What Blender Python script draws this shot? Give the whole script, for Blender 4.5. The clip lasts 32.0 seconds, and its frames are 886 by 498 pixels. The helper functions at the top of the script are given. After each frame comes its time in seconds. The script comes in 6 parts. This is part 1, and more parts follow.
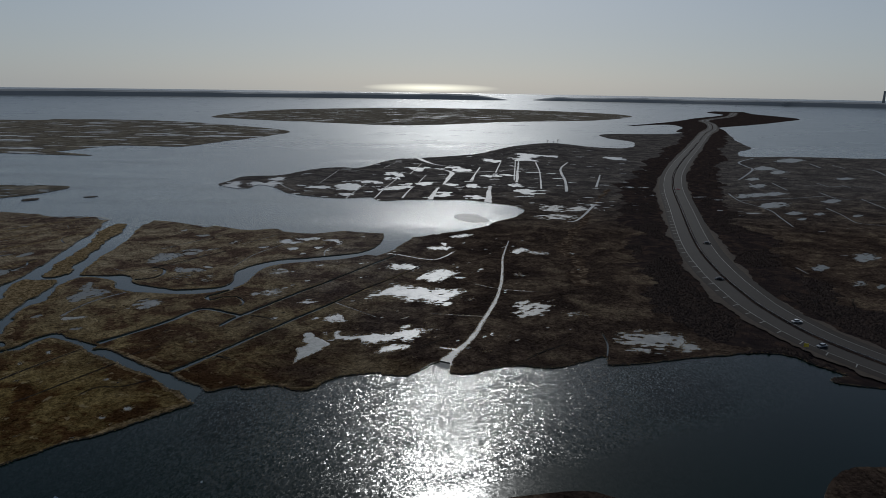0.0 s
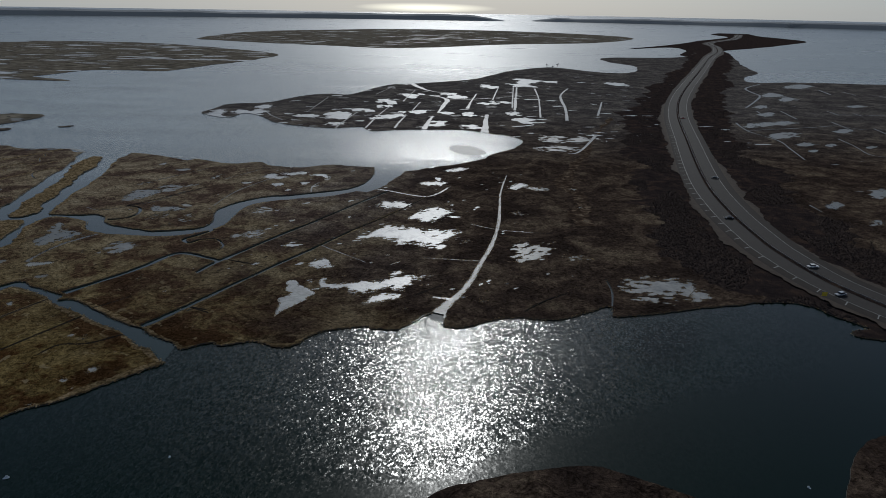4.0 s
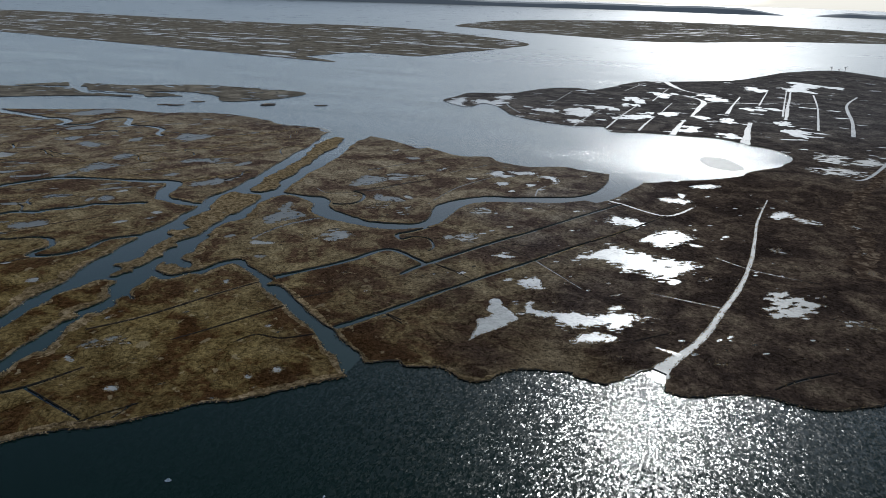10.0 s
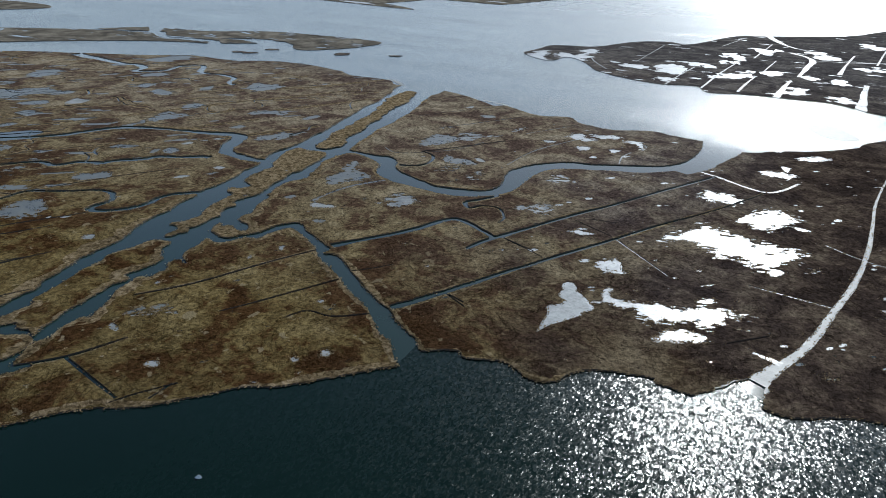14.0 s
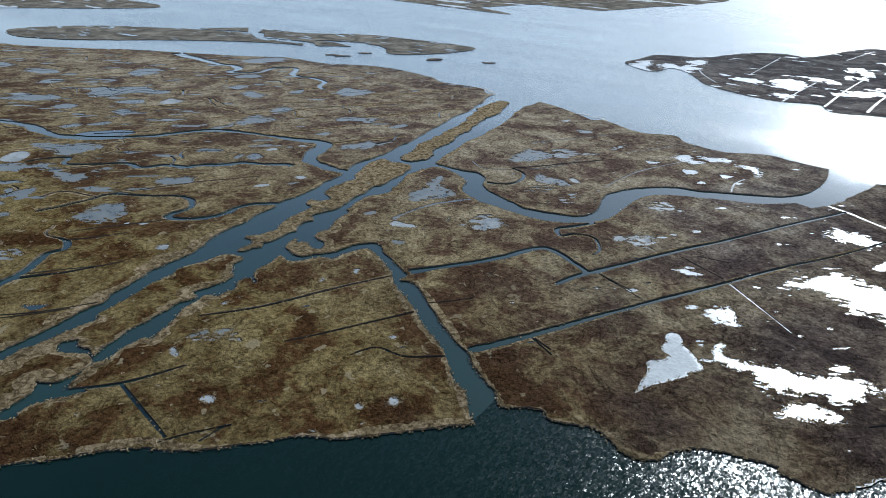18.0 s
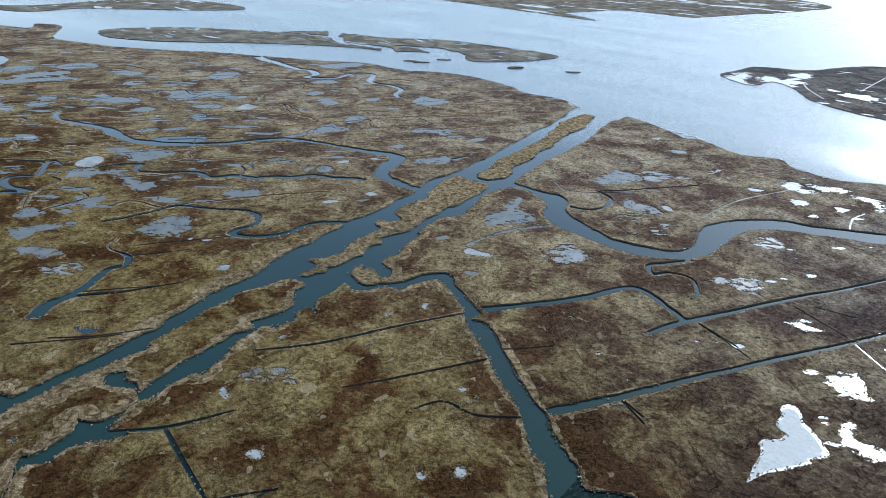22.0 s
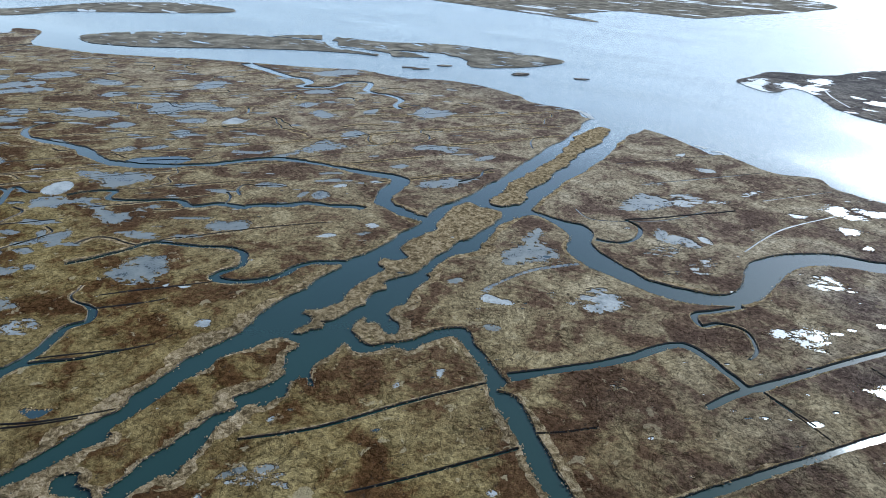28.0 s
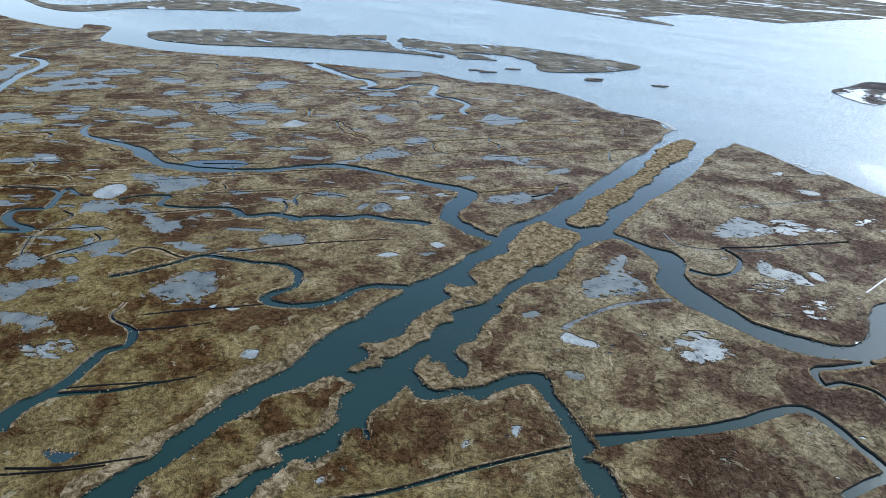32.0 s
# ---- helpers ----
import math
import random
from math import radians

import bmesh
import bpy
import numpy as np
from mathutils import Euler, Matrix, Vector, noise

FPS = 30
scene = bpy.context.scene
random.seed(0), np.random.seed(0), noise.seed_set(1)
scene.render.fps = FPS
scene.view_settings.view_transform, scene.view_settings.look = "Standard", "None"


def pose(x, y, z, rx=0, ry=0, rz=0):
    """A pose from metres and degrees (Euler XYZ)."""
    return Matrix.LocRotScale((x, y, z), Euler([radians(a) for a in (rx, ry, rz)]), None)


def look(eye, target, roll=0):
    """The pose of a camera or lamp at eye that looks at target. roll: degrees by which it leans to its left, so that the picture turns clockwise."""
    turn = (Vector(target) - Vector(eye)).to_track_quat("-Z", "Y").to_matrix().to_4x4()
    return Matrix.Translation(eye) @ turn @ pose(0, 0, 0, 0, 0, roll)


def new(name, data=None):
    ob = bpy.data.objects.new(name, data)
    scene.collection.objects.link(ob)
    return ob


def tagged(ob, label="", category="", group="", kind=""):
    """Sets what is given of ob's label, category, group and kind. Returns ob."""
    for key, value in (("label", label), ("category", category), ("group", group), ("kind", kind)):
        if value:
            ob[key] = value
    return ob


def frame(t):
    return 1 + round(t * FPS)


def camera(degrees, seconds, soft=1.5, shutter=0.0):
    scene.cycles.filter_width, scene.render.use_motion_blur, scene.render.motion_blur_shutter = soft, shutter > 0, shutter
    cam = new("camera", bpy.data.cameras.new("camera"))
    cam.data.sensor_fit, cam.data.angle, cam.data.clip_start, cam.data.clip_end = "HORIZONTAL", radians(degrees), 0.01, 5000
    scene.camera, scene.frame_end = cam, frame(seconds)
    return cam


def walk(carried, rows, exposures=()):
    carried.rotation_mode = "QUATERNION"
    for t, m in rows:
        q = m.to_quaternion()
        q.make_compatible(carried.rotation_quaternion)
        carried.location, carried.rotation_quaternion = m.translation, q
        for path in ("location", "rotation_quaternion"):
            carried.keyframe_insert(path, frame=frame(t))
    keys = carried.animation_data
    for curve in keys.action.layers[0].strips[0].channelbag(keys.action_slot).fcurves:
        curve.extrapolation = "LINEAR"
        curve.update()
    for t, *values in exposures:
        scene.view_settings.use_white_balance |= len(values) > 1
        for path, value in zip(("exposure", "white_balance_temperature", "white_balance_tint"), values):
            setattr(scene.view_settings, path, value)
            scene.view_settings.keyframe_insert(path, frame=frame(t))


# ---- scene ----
def aim(x, y, z, yaw, pitch, roll):
    """The camera's pose from its place, its heading (to the left of +y), pitch and roll in degrees."""
    a, b = radians(yaw), radians(pitch)
    ahead = Vector((-math.sin(a) * math.cos(b), math.cos(a) * math.cos(b), math.sin(b)))
    eye = Vector((x, y, z))
    return look(eye, eye + ahead * 100, roll)


cam = camera(66.37, 32.0, soft=0.75)
# seconds, x, y, z, heading, pitch, roll
PATH = [
    (0.0, 0.13, -0.07, 99.98, -0.0, -13.53, 0.91),
    (0.5, 0.1, 2.59, 100.08, -0.07, -14.3, 0.93),
    (1.0, 0.14, 5.29, 100.17, -0.15, -15.07, 0.93),
    (1.5, 0.23, 8.03, 100.26, -0.24, -15.84, 0.93),
    (2.0, 0.36, 10.8, 100.33, -0.29, -16.58, 0.93),
    (2.5, 0.51, 13.6, 100.39, -0.35, -17.36, 0.93),
    (3.0, 0.67, 16.42, 100.43, -0.39, -18.18, 1.02),
    (3.5, 0.83, 19.25, 100.47, -0.49, -19.01, 1.03),
    (5.5, 1.25, 30.7, 100.45, -0.29, -20.89, 1.09),
    (6.0, 1.26, 33.56, 100.41, 1.16, -20.9, 1.14),
    (6.5, 1.22, 36.43, 100.36, 3.35, -20.91, 1.2),
    (7.0, 1.12, 39.28, 100.29, 6.13, -20.9, 1.33),
    (7.5, 0.95, 42.12, 100.21, 8.92, -20.93, 1.32),
    (8.0, 0.72, 44.95, 100.12, 11.29, -20.93, 1.48),
    (8.5, 0.42, 47.76, 100.02, 13.48, -20.94, 1.54),
    (9.0, 0.04, 50.55, 99.91, 15.79, -20.93, 1.72),
    (9.5, -0.41, 53.32, 99.8, 17.89, -20.94, 1.67),
    (10.0, -0.95, 56.06, 99.67, 19.64, -20.96, 1.75),
    (10.5, -1.56, 58.78, 99.54, 20.76, -22.46, 1.86),
    (11.0, -2.25, 61.47, 99.41, 21.59, -24.29, 1.9),
    (11.5, -3.02, 64.13, 99.27, 22.23, -25.1, 1.85),
    (12.0, -3.87, 66.76, 99.14, 22.93, -25.09, 1.88),
    (12.5, -4.8, 69.36, 99.0, 23.55, -25.13, 1.88),
    (13.0, -5.81, 71.92, 98.87, 24.23, -25.12, 1.91),
    (13.5, -6.89, 74.45, 98.74, 25.05, -25.18, 1.95),
    (14.0, -8.05, 76.94, 98.61, 26.12, -25.17, 1.89),
    (14.5, -9.29, 79.39, 98.49, 27.32, -25.21, 1.89),
    (16.5, -14.9, 88.82, 98.09, 30.03, -25.15, 1.9),
    (17.0, -16.46, 91.09, 98.01, 30.48, -25.12, 1.92),
    (17.5, -18.08, 93.31, 97.95, 32.02, -25.14, 1.89),
    (18.0, -19.75, 95.5, 97.9, 33.78, -25.15, 1.96),
    (18.5, -21.48, 97.64, 97.85, 34.79, -25.14, 1.96),
    (19.0, -23.25, 99.76, 97.83, 35.39, -25.11, 1.97),
    (19.5, -25.06, 101.83, 97.81, 35.88, -25.1, 1.99),
    (20.0, -26.92, 103.87, 97.8, 36.68, -25.11, 1.95),
    (20.5, -28.81, 105.87, 97.81, 37.62, -25.13, 1.94),
    (21.0, -30.74, 107.84, 97.82, 38.82, -25.12, 1.9),
    (21.5, -32.71, 109.78, 97.84, 39.94, -25.16, 1.91),
    (22.0, -34.7, 111.68, 97.87, 40.21, -25.13, 1.87),
    (22.5, -36.73, 113.56, 97.9, 40.12, -25.15, 1.84),
    (23.0, -38.78, 115.41, 97.94, 40.01, -25.11, 1.86),
    (23.5, -40.85, 117.23, 97.98, 39.89, -25.13, 1.84),
    (24.0, -42.95, 119.03, 98.01, 39.8, -25.1, 1.8),
    (24.5, -45.08, 120.81, 98.04, 39.66, -25.1, 1.81),
    (25.0, -47.22, 122.57, 98.06, 39.84, -25.1, 1.83),
    (25.5, -49.39, 124.31, 98.07, 39.82, -25.12, 1.78),
    (27.5, -58.29, 131.15, 97.87, 39.7, -25.19, 1.75),
    (28.0, -60.58, 132.84, 97.74, 39.7, -25.19, 1.75),
    (28.5, -62.91, 134.54, 97.56, 39.94, -25.24, 1.75),
    (29.0, -65.27, 136.23, 97.33, 40.82, -25.28, 1.73),
    (29.5, -67.67, 137.93, 97.04, 41.72, -25.28, 1.77),
    (30.0, -70.12, 139.64, 96.68, 42.35, -25.27, 1.78),
    (30.5, -72.61, 141.37, 96.24, 42.95, -25.26, 1.81),
    (31.0, -75.17, 143.11, 95.71, 43.55, -25.24, 1.83),
    (31.5, -77.79, 144.87, 95.09, 44.07, -25.26, 1.83),
    (32.0, -80.48, 146.65, 94.36, 44.65, -25.22, 1.84),
]
EXPOSURE = [(0.0, -1.5, 6050, 8), (3.0, -1.36, 6050, 8), (7.0, -0.92, 6000, 7), (10.0, -0.5, 5980, 7), (12.0, -0.23, 5900, 7), (14.0, 0.0, 5850, 6), (19.0, 0.55, 5500, 5), (25.0, 0.8, 5400, 4), (32.0, 0.82, 5400, 4)]
walk(cam, [(t, aim(*row)) for t, *row in PATH], EXPOSURE)

# ---- light ----
SUN_AZ, SUN_EL = radians(0.6), radians(32.5)
SUN_DIR = Vector((math.sin(SUN_AZ) * math.cos(SUN_EL), math.cos(SUN_AZ) * math.cos(SUN_EL), math.sin(SUN_EL)))
world = bpy.data.worlds.new("sky")
scene.world = world
world.use_nodes = True
wn = world.node_tree
sky = wn.nodes.new("ShaderNodeTexSky")
sky.sky_type = "NISHITA"
sky.sun_disc = False
sky.sun_elevation, sky.sun_rotation = SUN_EL, SUN_AZ
sky.air_density, sky.dust_density, sky.ozone_density = 0.7, 0.7, 1.6
wn.nodes["Background"].inputs["Strength"].default_value = 0.14
# thin winter haze that pales the sky towards the horizon
direction = wn.nodes.new("ShaderNodeTexCoord")
height = wn.nodes.new("ShaderNodeSeparateXYZ")
wn.links.new(direction.outputs["Generated"], height.inputs[0])
veil = wn.nodes.new("ShaderNodeMapRange")
veil.inputs["From Min"].default_value, veil.inputs["From Max"].default_value = 0.0, 0.4
veil.inputs["To Min"].default_value, veil.inputs["To Max"].default_value = 0.72, 0.0
wn.links.new(height.outputs["Z"], veil.inputs["Value"])
hazy = wn.nodes.new("ShaderNodeMix")
hazy.data_type = "RGBA"
wn.links.new(veil.outputs["Result"], hazy.inputs[0])
wn.links.new(sky.outputs["Color"], hazy.inputs[6])
hazy.inputs[7].default_value = (6.2, 6.5, 6.5, 1)
thin = wn.nodes.new("ShaderNodeHueSaturation")
thin.inputs["Saturation"].default_value = 0.8
wn.links.new(hazy.outputs[2], thin.inputs["Color"])
wn.links.new(thin.outputs["Color"], wn.nodes["Background"].inputs["Color"])
sun_data = bpy.data.lights.new("sun", "SUN")
sun_data.energy, sun_data.angle, sun_data.color = 4.2, radians(0.53), (1.0, 0.965, 0.9)
sun = new("sun", sun_data)
sun.matrix_world = look(SUN_DIR * 500, (0, 0, 0))

# ---- materials ----


class Nodes:
    """Short spellings for building a node material."""

    def __init__(self, name):
        self.mat = bpy.data.materials.new(name)
        self.mat.use_nodes = True
        self.t = self.mat.node_tree
        self.bsdf = self.t.nodes["Principled BSDF"]
        self.pos = self.t.nodes.new("ShaderNodeNewGeometry").outputs["Position"]

    def link(self, a, b):
        self.t.links.new(a, b)

    def put(self, socket, value):
        if hasattr(value, "is_linked"):
            self.link(value, socket)
        else:
            socket.default_value = value

    def noise(self, scale, detail=4.0, rough=0.55, warp=0.0, stretch=None, offset=(0, 0, 0)):
        vec = self.pos
        if stretch or any(offset):
            m = self.t.nodes.new("ShaderNodeMapping")
            m.inputs["Location"].default_value = offset
            if stretch:
                m.inputs["Rotation"].default_value = (0, 0, stretch[2])
                m.inputs["Scale"].default_value = (stretch[0], stretch[1], 1)
            self.link(vec, m.inputs["Vector"])
            vec = m.outputs["Vector"]
        n = self.t.nodes.new("ShaderNodeTexNoise")
        n.inputs["Scale"].default_value, n.inputs["Detail"].default_value = scale, detail
        n.inputs["Roughness"].default_value, n.inputs["Distortion"].default_value = rough, warp
        self.link(vec, n.inputs["Vector"])
        return n.outputs["Fac"]

    def facets(self, scale, stretch, offset):
        """A random colour for each small cell."""
        m, c = self.t.nodes.new("ShaderNodeMapping"), self.t.nodes.new("ShaderNodeTexVoronoi")
        m.inputs["Location"].default_value = offset
        m.inputs["Rotation"].default_value = (0, 0, stretch[2])
        m.inputs["Scale"].default_value = (stretch[0], stretch[1], 1)
        c.inputs["Scale"].default_value = scale
        self.link(self.pos, m.inputs["Vector"])
        self.link(m.outputs["Vector"], c.inputs["Vector"])
        return c.outputs["Color"]

    def ramp(self, fac, stops):
        r = self.t.nodes.new("ShaderNodeValToRGB")
        while len(r.color_ramp.elements) < len(stops):
            r.color_ramp.elements.new(0.5)
        for e, (p, c) in zip(r.color_ramp.elements, stops):
            e.position = p
            e.color = (*c, 1) if hasattr(c, "__len__") else (c, c, c, 1)
        self.link(fac, r.inputs["Fac"])
        return r.outputs["Color"]

    def mix(self, fac, a, b, kind="MIX"):
        m = self.t.nodes.new("ShaderNodeMix")
        m.data_type, m.blend_type = "RGBA", kind
        self.put(m.inputs[0], fac)
        for socket, value in ((m.inputs[6], a), (m.inputs[7], b)):
            self.put(socket, (*value, 1) if isinstance(value, tuple) and len(value) == 3 else value)
        return m.outputs[2]

    def math(self, op, a, b=0.0, clamp=False):
        m = self.t.nodes.new("ShaderNodeMath")
        m.operation, m.use_clamp = op, clamp
        self.put(m.inputs[0], a)
        self.put(m.inputs[1], b)
        return m.outputs[0]

    def bump(self, height, strength, distance):
        b = self.t.nodes.new("ShaderNodeBump")
        b.inputs["Strength"].default_value, b.inputs["Distance"].default_value = strength, distance
        self.link(height, b.inputs["Height"])
        self.link(b.outputs["Normal"], self.bsdf.inputs["Normal"])
        return b

    def axis(self, n):
        s = self.t.nodes.new("ShaderNodeSeparateXYZ")
        self.link(self.pos, s.inputs[0])
        return s.outputs[n]

    def island(self):
        return self.t.nodes.new("ShaderNodeNewGeometry").outputs["Random Per Island"]

    def set(self, **kw):
        for key, value in kw.items():
            self.put(self.bsdf.inputs[key.replace("_", " ")], (*value, 1) if isinstance(value, tuple) and len(value) == 3 else value)
        return self.mat


def plain(name, color, rough=0.8, metal=0.0, grain=8.0, vary=0.25, **kw):
    n = Nodes(name)
    dark = tuple(c * (1 - vary) for c in color)
    light = tuple(min(1, c * (1 + vary)) for c in color)
    col = n.mix(n.noise(grain), dark, light)
    col = n.mix(n.math("MULTIPLY", n.noise(grain * 0.13), 0.5), col, dark)
    return n.set(Base_Color=col, Roughness=rough, Metallic=metal, **kw)


def water_material(name, slope, rough, shallow, deep, open_rough=None, ior=1.33, scale=2.0, lee=False):
    """Bay water: dark teal, its surface tilted by wavelets that are steeper in the gusts."""
    n = Nodes(name)
    gust = n.ramp(n.noise(0.014, 3, 0.6, 0.8, (0.35, 1.0, 0.3)), [(0.36, 0.6), (0.58, 1.0)])
    if lee:
        # the water behind the near point lies sheltered from the wind
        across = n.math("ADD", n.math("MULTIPLY", n.axis(0), -0.42), n.axis(1))
        across = n.math("ADD", across, n.math("MULTIPLY", n.math("SUBTRACT", n.noise(0.05, 4, 0.65, 0.6), 0.5), 22.0))
        gust = n.math("MULTIPLY", gust, n.ramp(n.math("MULTIPLY", n.math("SUBTRACT", across, LEE), 0.11), [(0.0, 0.16), (1.0, 1.0)]))
        lane = n.math("MINIMUM", n.math("MULTIPLY", n.math("ADD", n.axis(0), 118.0), 0.016, True), n.math("MULTIPLY", n.math("SUBTRACT", 125.0, n.axis(0)), 0.016, True))
        gust = n.math("MULTIPLY", gust, n.math("ADD", n.math("MULTIPLY", lane, 0.75), 0.25))
    tilt = n.t.nodes.new("ShaderNodeVectorMath")
    tilt.operation = "SUBTRACT"
    if lee:
        # the faces of short steep wavelets, each tilted its own way
        large, small = n.facets(scale, (1.0, 0.6, 0.2), (0, 0, 0)), n.facets(scale * 2.1, (1.0, 0.6, -0.15), (7, 3, 0))
        n.link(n.mix(0.45, large, small), tilt.inputs[0])
    else:
        n.noise(scale, 3, 0.85, 0.0, (1.0, 0.75, 0.35))
        n.link(n.t.nodes[-1].outputs["Color"], tilt.inputs[0])
    tilt.inputs[1].default_value = (0.5, 0.5, 0.5)
    scaled = n.t.nodes.new("ShaderNodeVectorMath")
    scaled.operation = "MULTIPLY"
    n.link(tilt.outputs[0], scaled.inputs[0])
    if open_rough:
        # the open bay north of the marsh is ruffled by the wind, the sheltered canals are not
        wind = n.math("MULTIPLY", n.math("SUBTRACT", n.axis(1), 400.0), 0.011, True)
        slope = n.math("ADD", n.math("MULTIPLY", wind, 1.35), slope)
    steep = n.math("MULTIPLY", gust, slope)
    combine = n.t.nodes.new("ShaderNodeCombineXYZ")
    n.link(steep, combine.inputs[0])
    n.link(steep, combine.inputs[1])
    n.link(combine.outputs[0], scaled.inputs[1])
    upright = n.t.nodes.new("ShaderNodeVectorMath")
    upright.operation = "ADD"
    n.link(scaled.outputs[0], upright.inputs[0])
    upright.inputs[1].default_value = (0, 0, 1)
    unit = n.t.nodes.new("ShaderNodeVectorMath")
    unit.operation = "NORMALIZE"
    n.link(upright.outputs[0], unit.inputs[0])
    n.link(unit.outputs[0], n.bsdf.inputs["Normal"])
    col = n.mix(n.noise(0.03, 3), deep, shallow)
    if open_rough:
        rough = n.math("ADD", n.math("MULTIPLY", wind, open_rough - rough), rough)
        rough = n.math("ADD", n.math("MULTIPLY", n.math("MULTIPLY", n.math("SUBTRACT", n.axis(1), 650.0), 0.0015, True), 0.08), rough)
        streak = n.math("MULTIPLY", n.math("SUBTRACT", n.noise(0.022, 5, 0.65, 0.8, (0.3, 1.0, 0.25)), 0.5), 0.13)
        rough = n.math("ADD", rough, n.math("MULTIPLY", streak, wind), True)
        # silty tint, lightened to paint in sky reflected off the open bay
        silt_and_sky = n.mix(n.noise(0.004, 4, 0.6, 0.6, (0.4, 1.0, 0.3)), (0.062, 0.086, 0.09), (0.094, 0.12, 0.125))
        col = n.mix(wind, col, silt_and_sky)
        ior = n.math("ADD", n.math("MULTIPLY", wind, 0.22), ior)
    return n.set(Base_Color=col, Roughness=rough, IOR=ior)


def marsh_material():
    """Winter cordgrass: straw, tan and dark brown patches over peaty ground; darker short growth to the east, deepened
    for backlight; paled northward as painted haze.
    """
    n = Nodes("winter_marsh_grass")
    x = n.axis(0)
    # eastern brown: short dark growth, with the backlit look painted in too
    east = n.math("ADD", n.math("MULTIPLY", x, 0.0098), 1.04)
    east = n.math("ADD", east, n.math("MULTIPLY", n.math("SUBTRACT", n.noise(0.025, 4), 0.5), 1.9), True)
    east = n.math("ADD", east, n.math("MULTIPLY", n.math("SUBTRACT", n.axis(1), 430.0), 0.003, True), True)
    patch = n.noise(0.042, 5, 0.55, 1.0)
    clump = n.noise(0.2, 8, 0.7, 0.8)
    blade = n.noise(2.4, 5, 0.75)
    mixed = n.math("ADD", n.math("MULTIPLY", patch, 0.6), n.math("MULTIPLY", clump, 0.4))
    tan = n.ramp(mixed, [(0.40, (0.04532, 0.0235, 0.01032)), (0.468, (0.06386, 0.035, 0.01462)), (0.492, (0.09476, 0.064, 0.02494)), (0.54, (0.1318, 0.096, 0.0387)), (0.62, (0.1957, 0.148, 0.0645))])
    # the tan lightens northward: distance haze put into the colour
    hazed_tan = n.ramp(mixed, [(0.40, (0.0999, 0.0738, 0.0613)), (0.47, (0.157, 0.119, 0.0919)), (0.5, (0.226, 0.184, 0.136)), (0.56, (0.293, 0.245, 0.181)), (0.64, (0.386, 0.332, 0.26))])
    tan = n.mix(n.math("MULTIPLY", n.math("MULTIPLY", n.math("SUBTRACT", n.axis(1), 205.0), 0.006, True), 0.62), tan, hazed_tan)
    brown = n.ramp(mixed, [(0.40, (0.03, 0.022, 0.0185)), (0.48, (0.05, 0.036, 0.028)), (0.54, (0.084, 0.062, 0.045)), (0.62, (0.14, 0.11, 0.076))])
    # peaty brown, likewise paled to the north as haze
    hazed_peat = n.ramp(mixed, [(0.40, (0.072, 0.0598, 0.059)), (0.48, (0.108, 0.0903, 0.0835)), (0.54, (0.162, 0.137, 0.121)), (0.62, (0.252, 0.223, 0.187))])
    brown = n.mix(n.math("MULTIPLY", n.math("MULTIPLY", n.math("SUBTRACT", n.axis(1), 235.0), 0.008, True), n.math("MULTIPLY", n.math("SUBTRACT", 10.0, x), 0.012, True)), brown, hazed_peat)
    # browner growth in the south, darkened further in place of lens falloff
    falloff_brown = n.ramp(mixed, [(0.40, (0.03708, 0.019, 0.00946)), (0.47, (0.05356, 0.03, 0.01333)), (0.5, (0.07828, 0.054, 0.02236)), (0.6, (0.1339, 0.1, 0.043))])
    tan = n.mix(n.math("MULTIPLY", n.math("MULTIPLY", n.math("SUBTRACT", 200.0, n.axis(1)), 0.016, True), 0.85), tan, falloff_brown)
    col = n.mix(east, tan, brown)
    # greyer still past the lagoon, haze painted over the far land
    hazed_grey = n.ramp(mixed, [(0.40, (0.06, 0.054, 0.052)), (0.5, (0.095, 0.086, 0.08)), (0.62, (0.17, 0.154, 0.135))])
    col = n.mix(n.math("MULTIPLY", n.math("SUBTRACT", n.axis(1), 470.0), 0.004, True), col, hazed_grey)
    tussock = n.noise(0.85, 5, 0.7, 0.6, None, (40, 7, 0))
    col = n.mix(0.75, col, n.ramp(tussock, [(0.41, 0.4), (0.465, 0.82), (0.53, 1.05), (0.6, 1.55)]), "MULTIPLY")
    col = n.mix(0.55, col, n.ramp(blade, [(0.3, 0.35), (0.68, 1.2)]), "MULTIPLY")
    # low dead growth, black where the peat shows through
    peaty = n.ramp(n.noise(0.55, 5, 0.7, 1.4, (1.0, 0.55, 0.6), (9, 23, 0)), [(0.35, 1.0), (0.385, 0.0)])
    col = n.mix(n.math("MULTIPLY", peaty, 0.75), col, (0.022, 0.017, 0.013))
    seam = n.math("ABSOLUTE", n.math("SUBTRACT", n.noise(0.075, 3, 0.6, 1.2, None, (11, 3, 0)), 0.5))
    col = n.mix(0.8, col, n.ramp(seam, [(0.0, 0.3), (0.006, 0.55), (0.014, 1.0)]), "MULTIPLY")
    bare = n.ramp(n.noise(0.21, 4, 0.6, 0.4, None, (5, 60, 0)), [(0.635, 0.0), (0.66, 0.55)])
    col = n.mix(n.math("MULTIPLY", bare, n.math("SUBTRACT", 1.0, east)), col, (0.25, 0.205, 0.125))
    n.bump(n.math("ADD", n.math("MULTIPLY", tussock, 0.8), n.math("MULTIPLY", blade, 0.4)), 0.9, 0.5)
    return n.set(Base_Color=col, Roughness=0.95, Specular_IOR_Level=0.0)


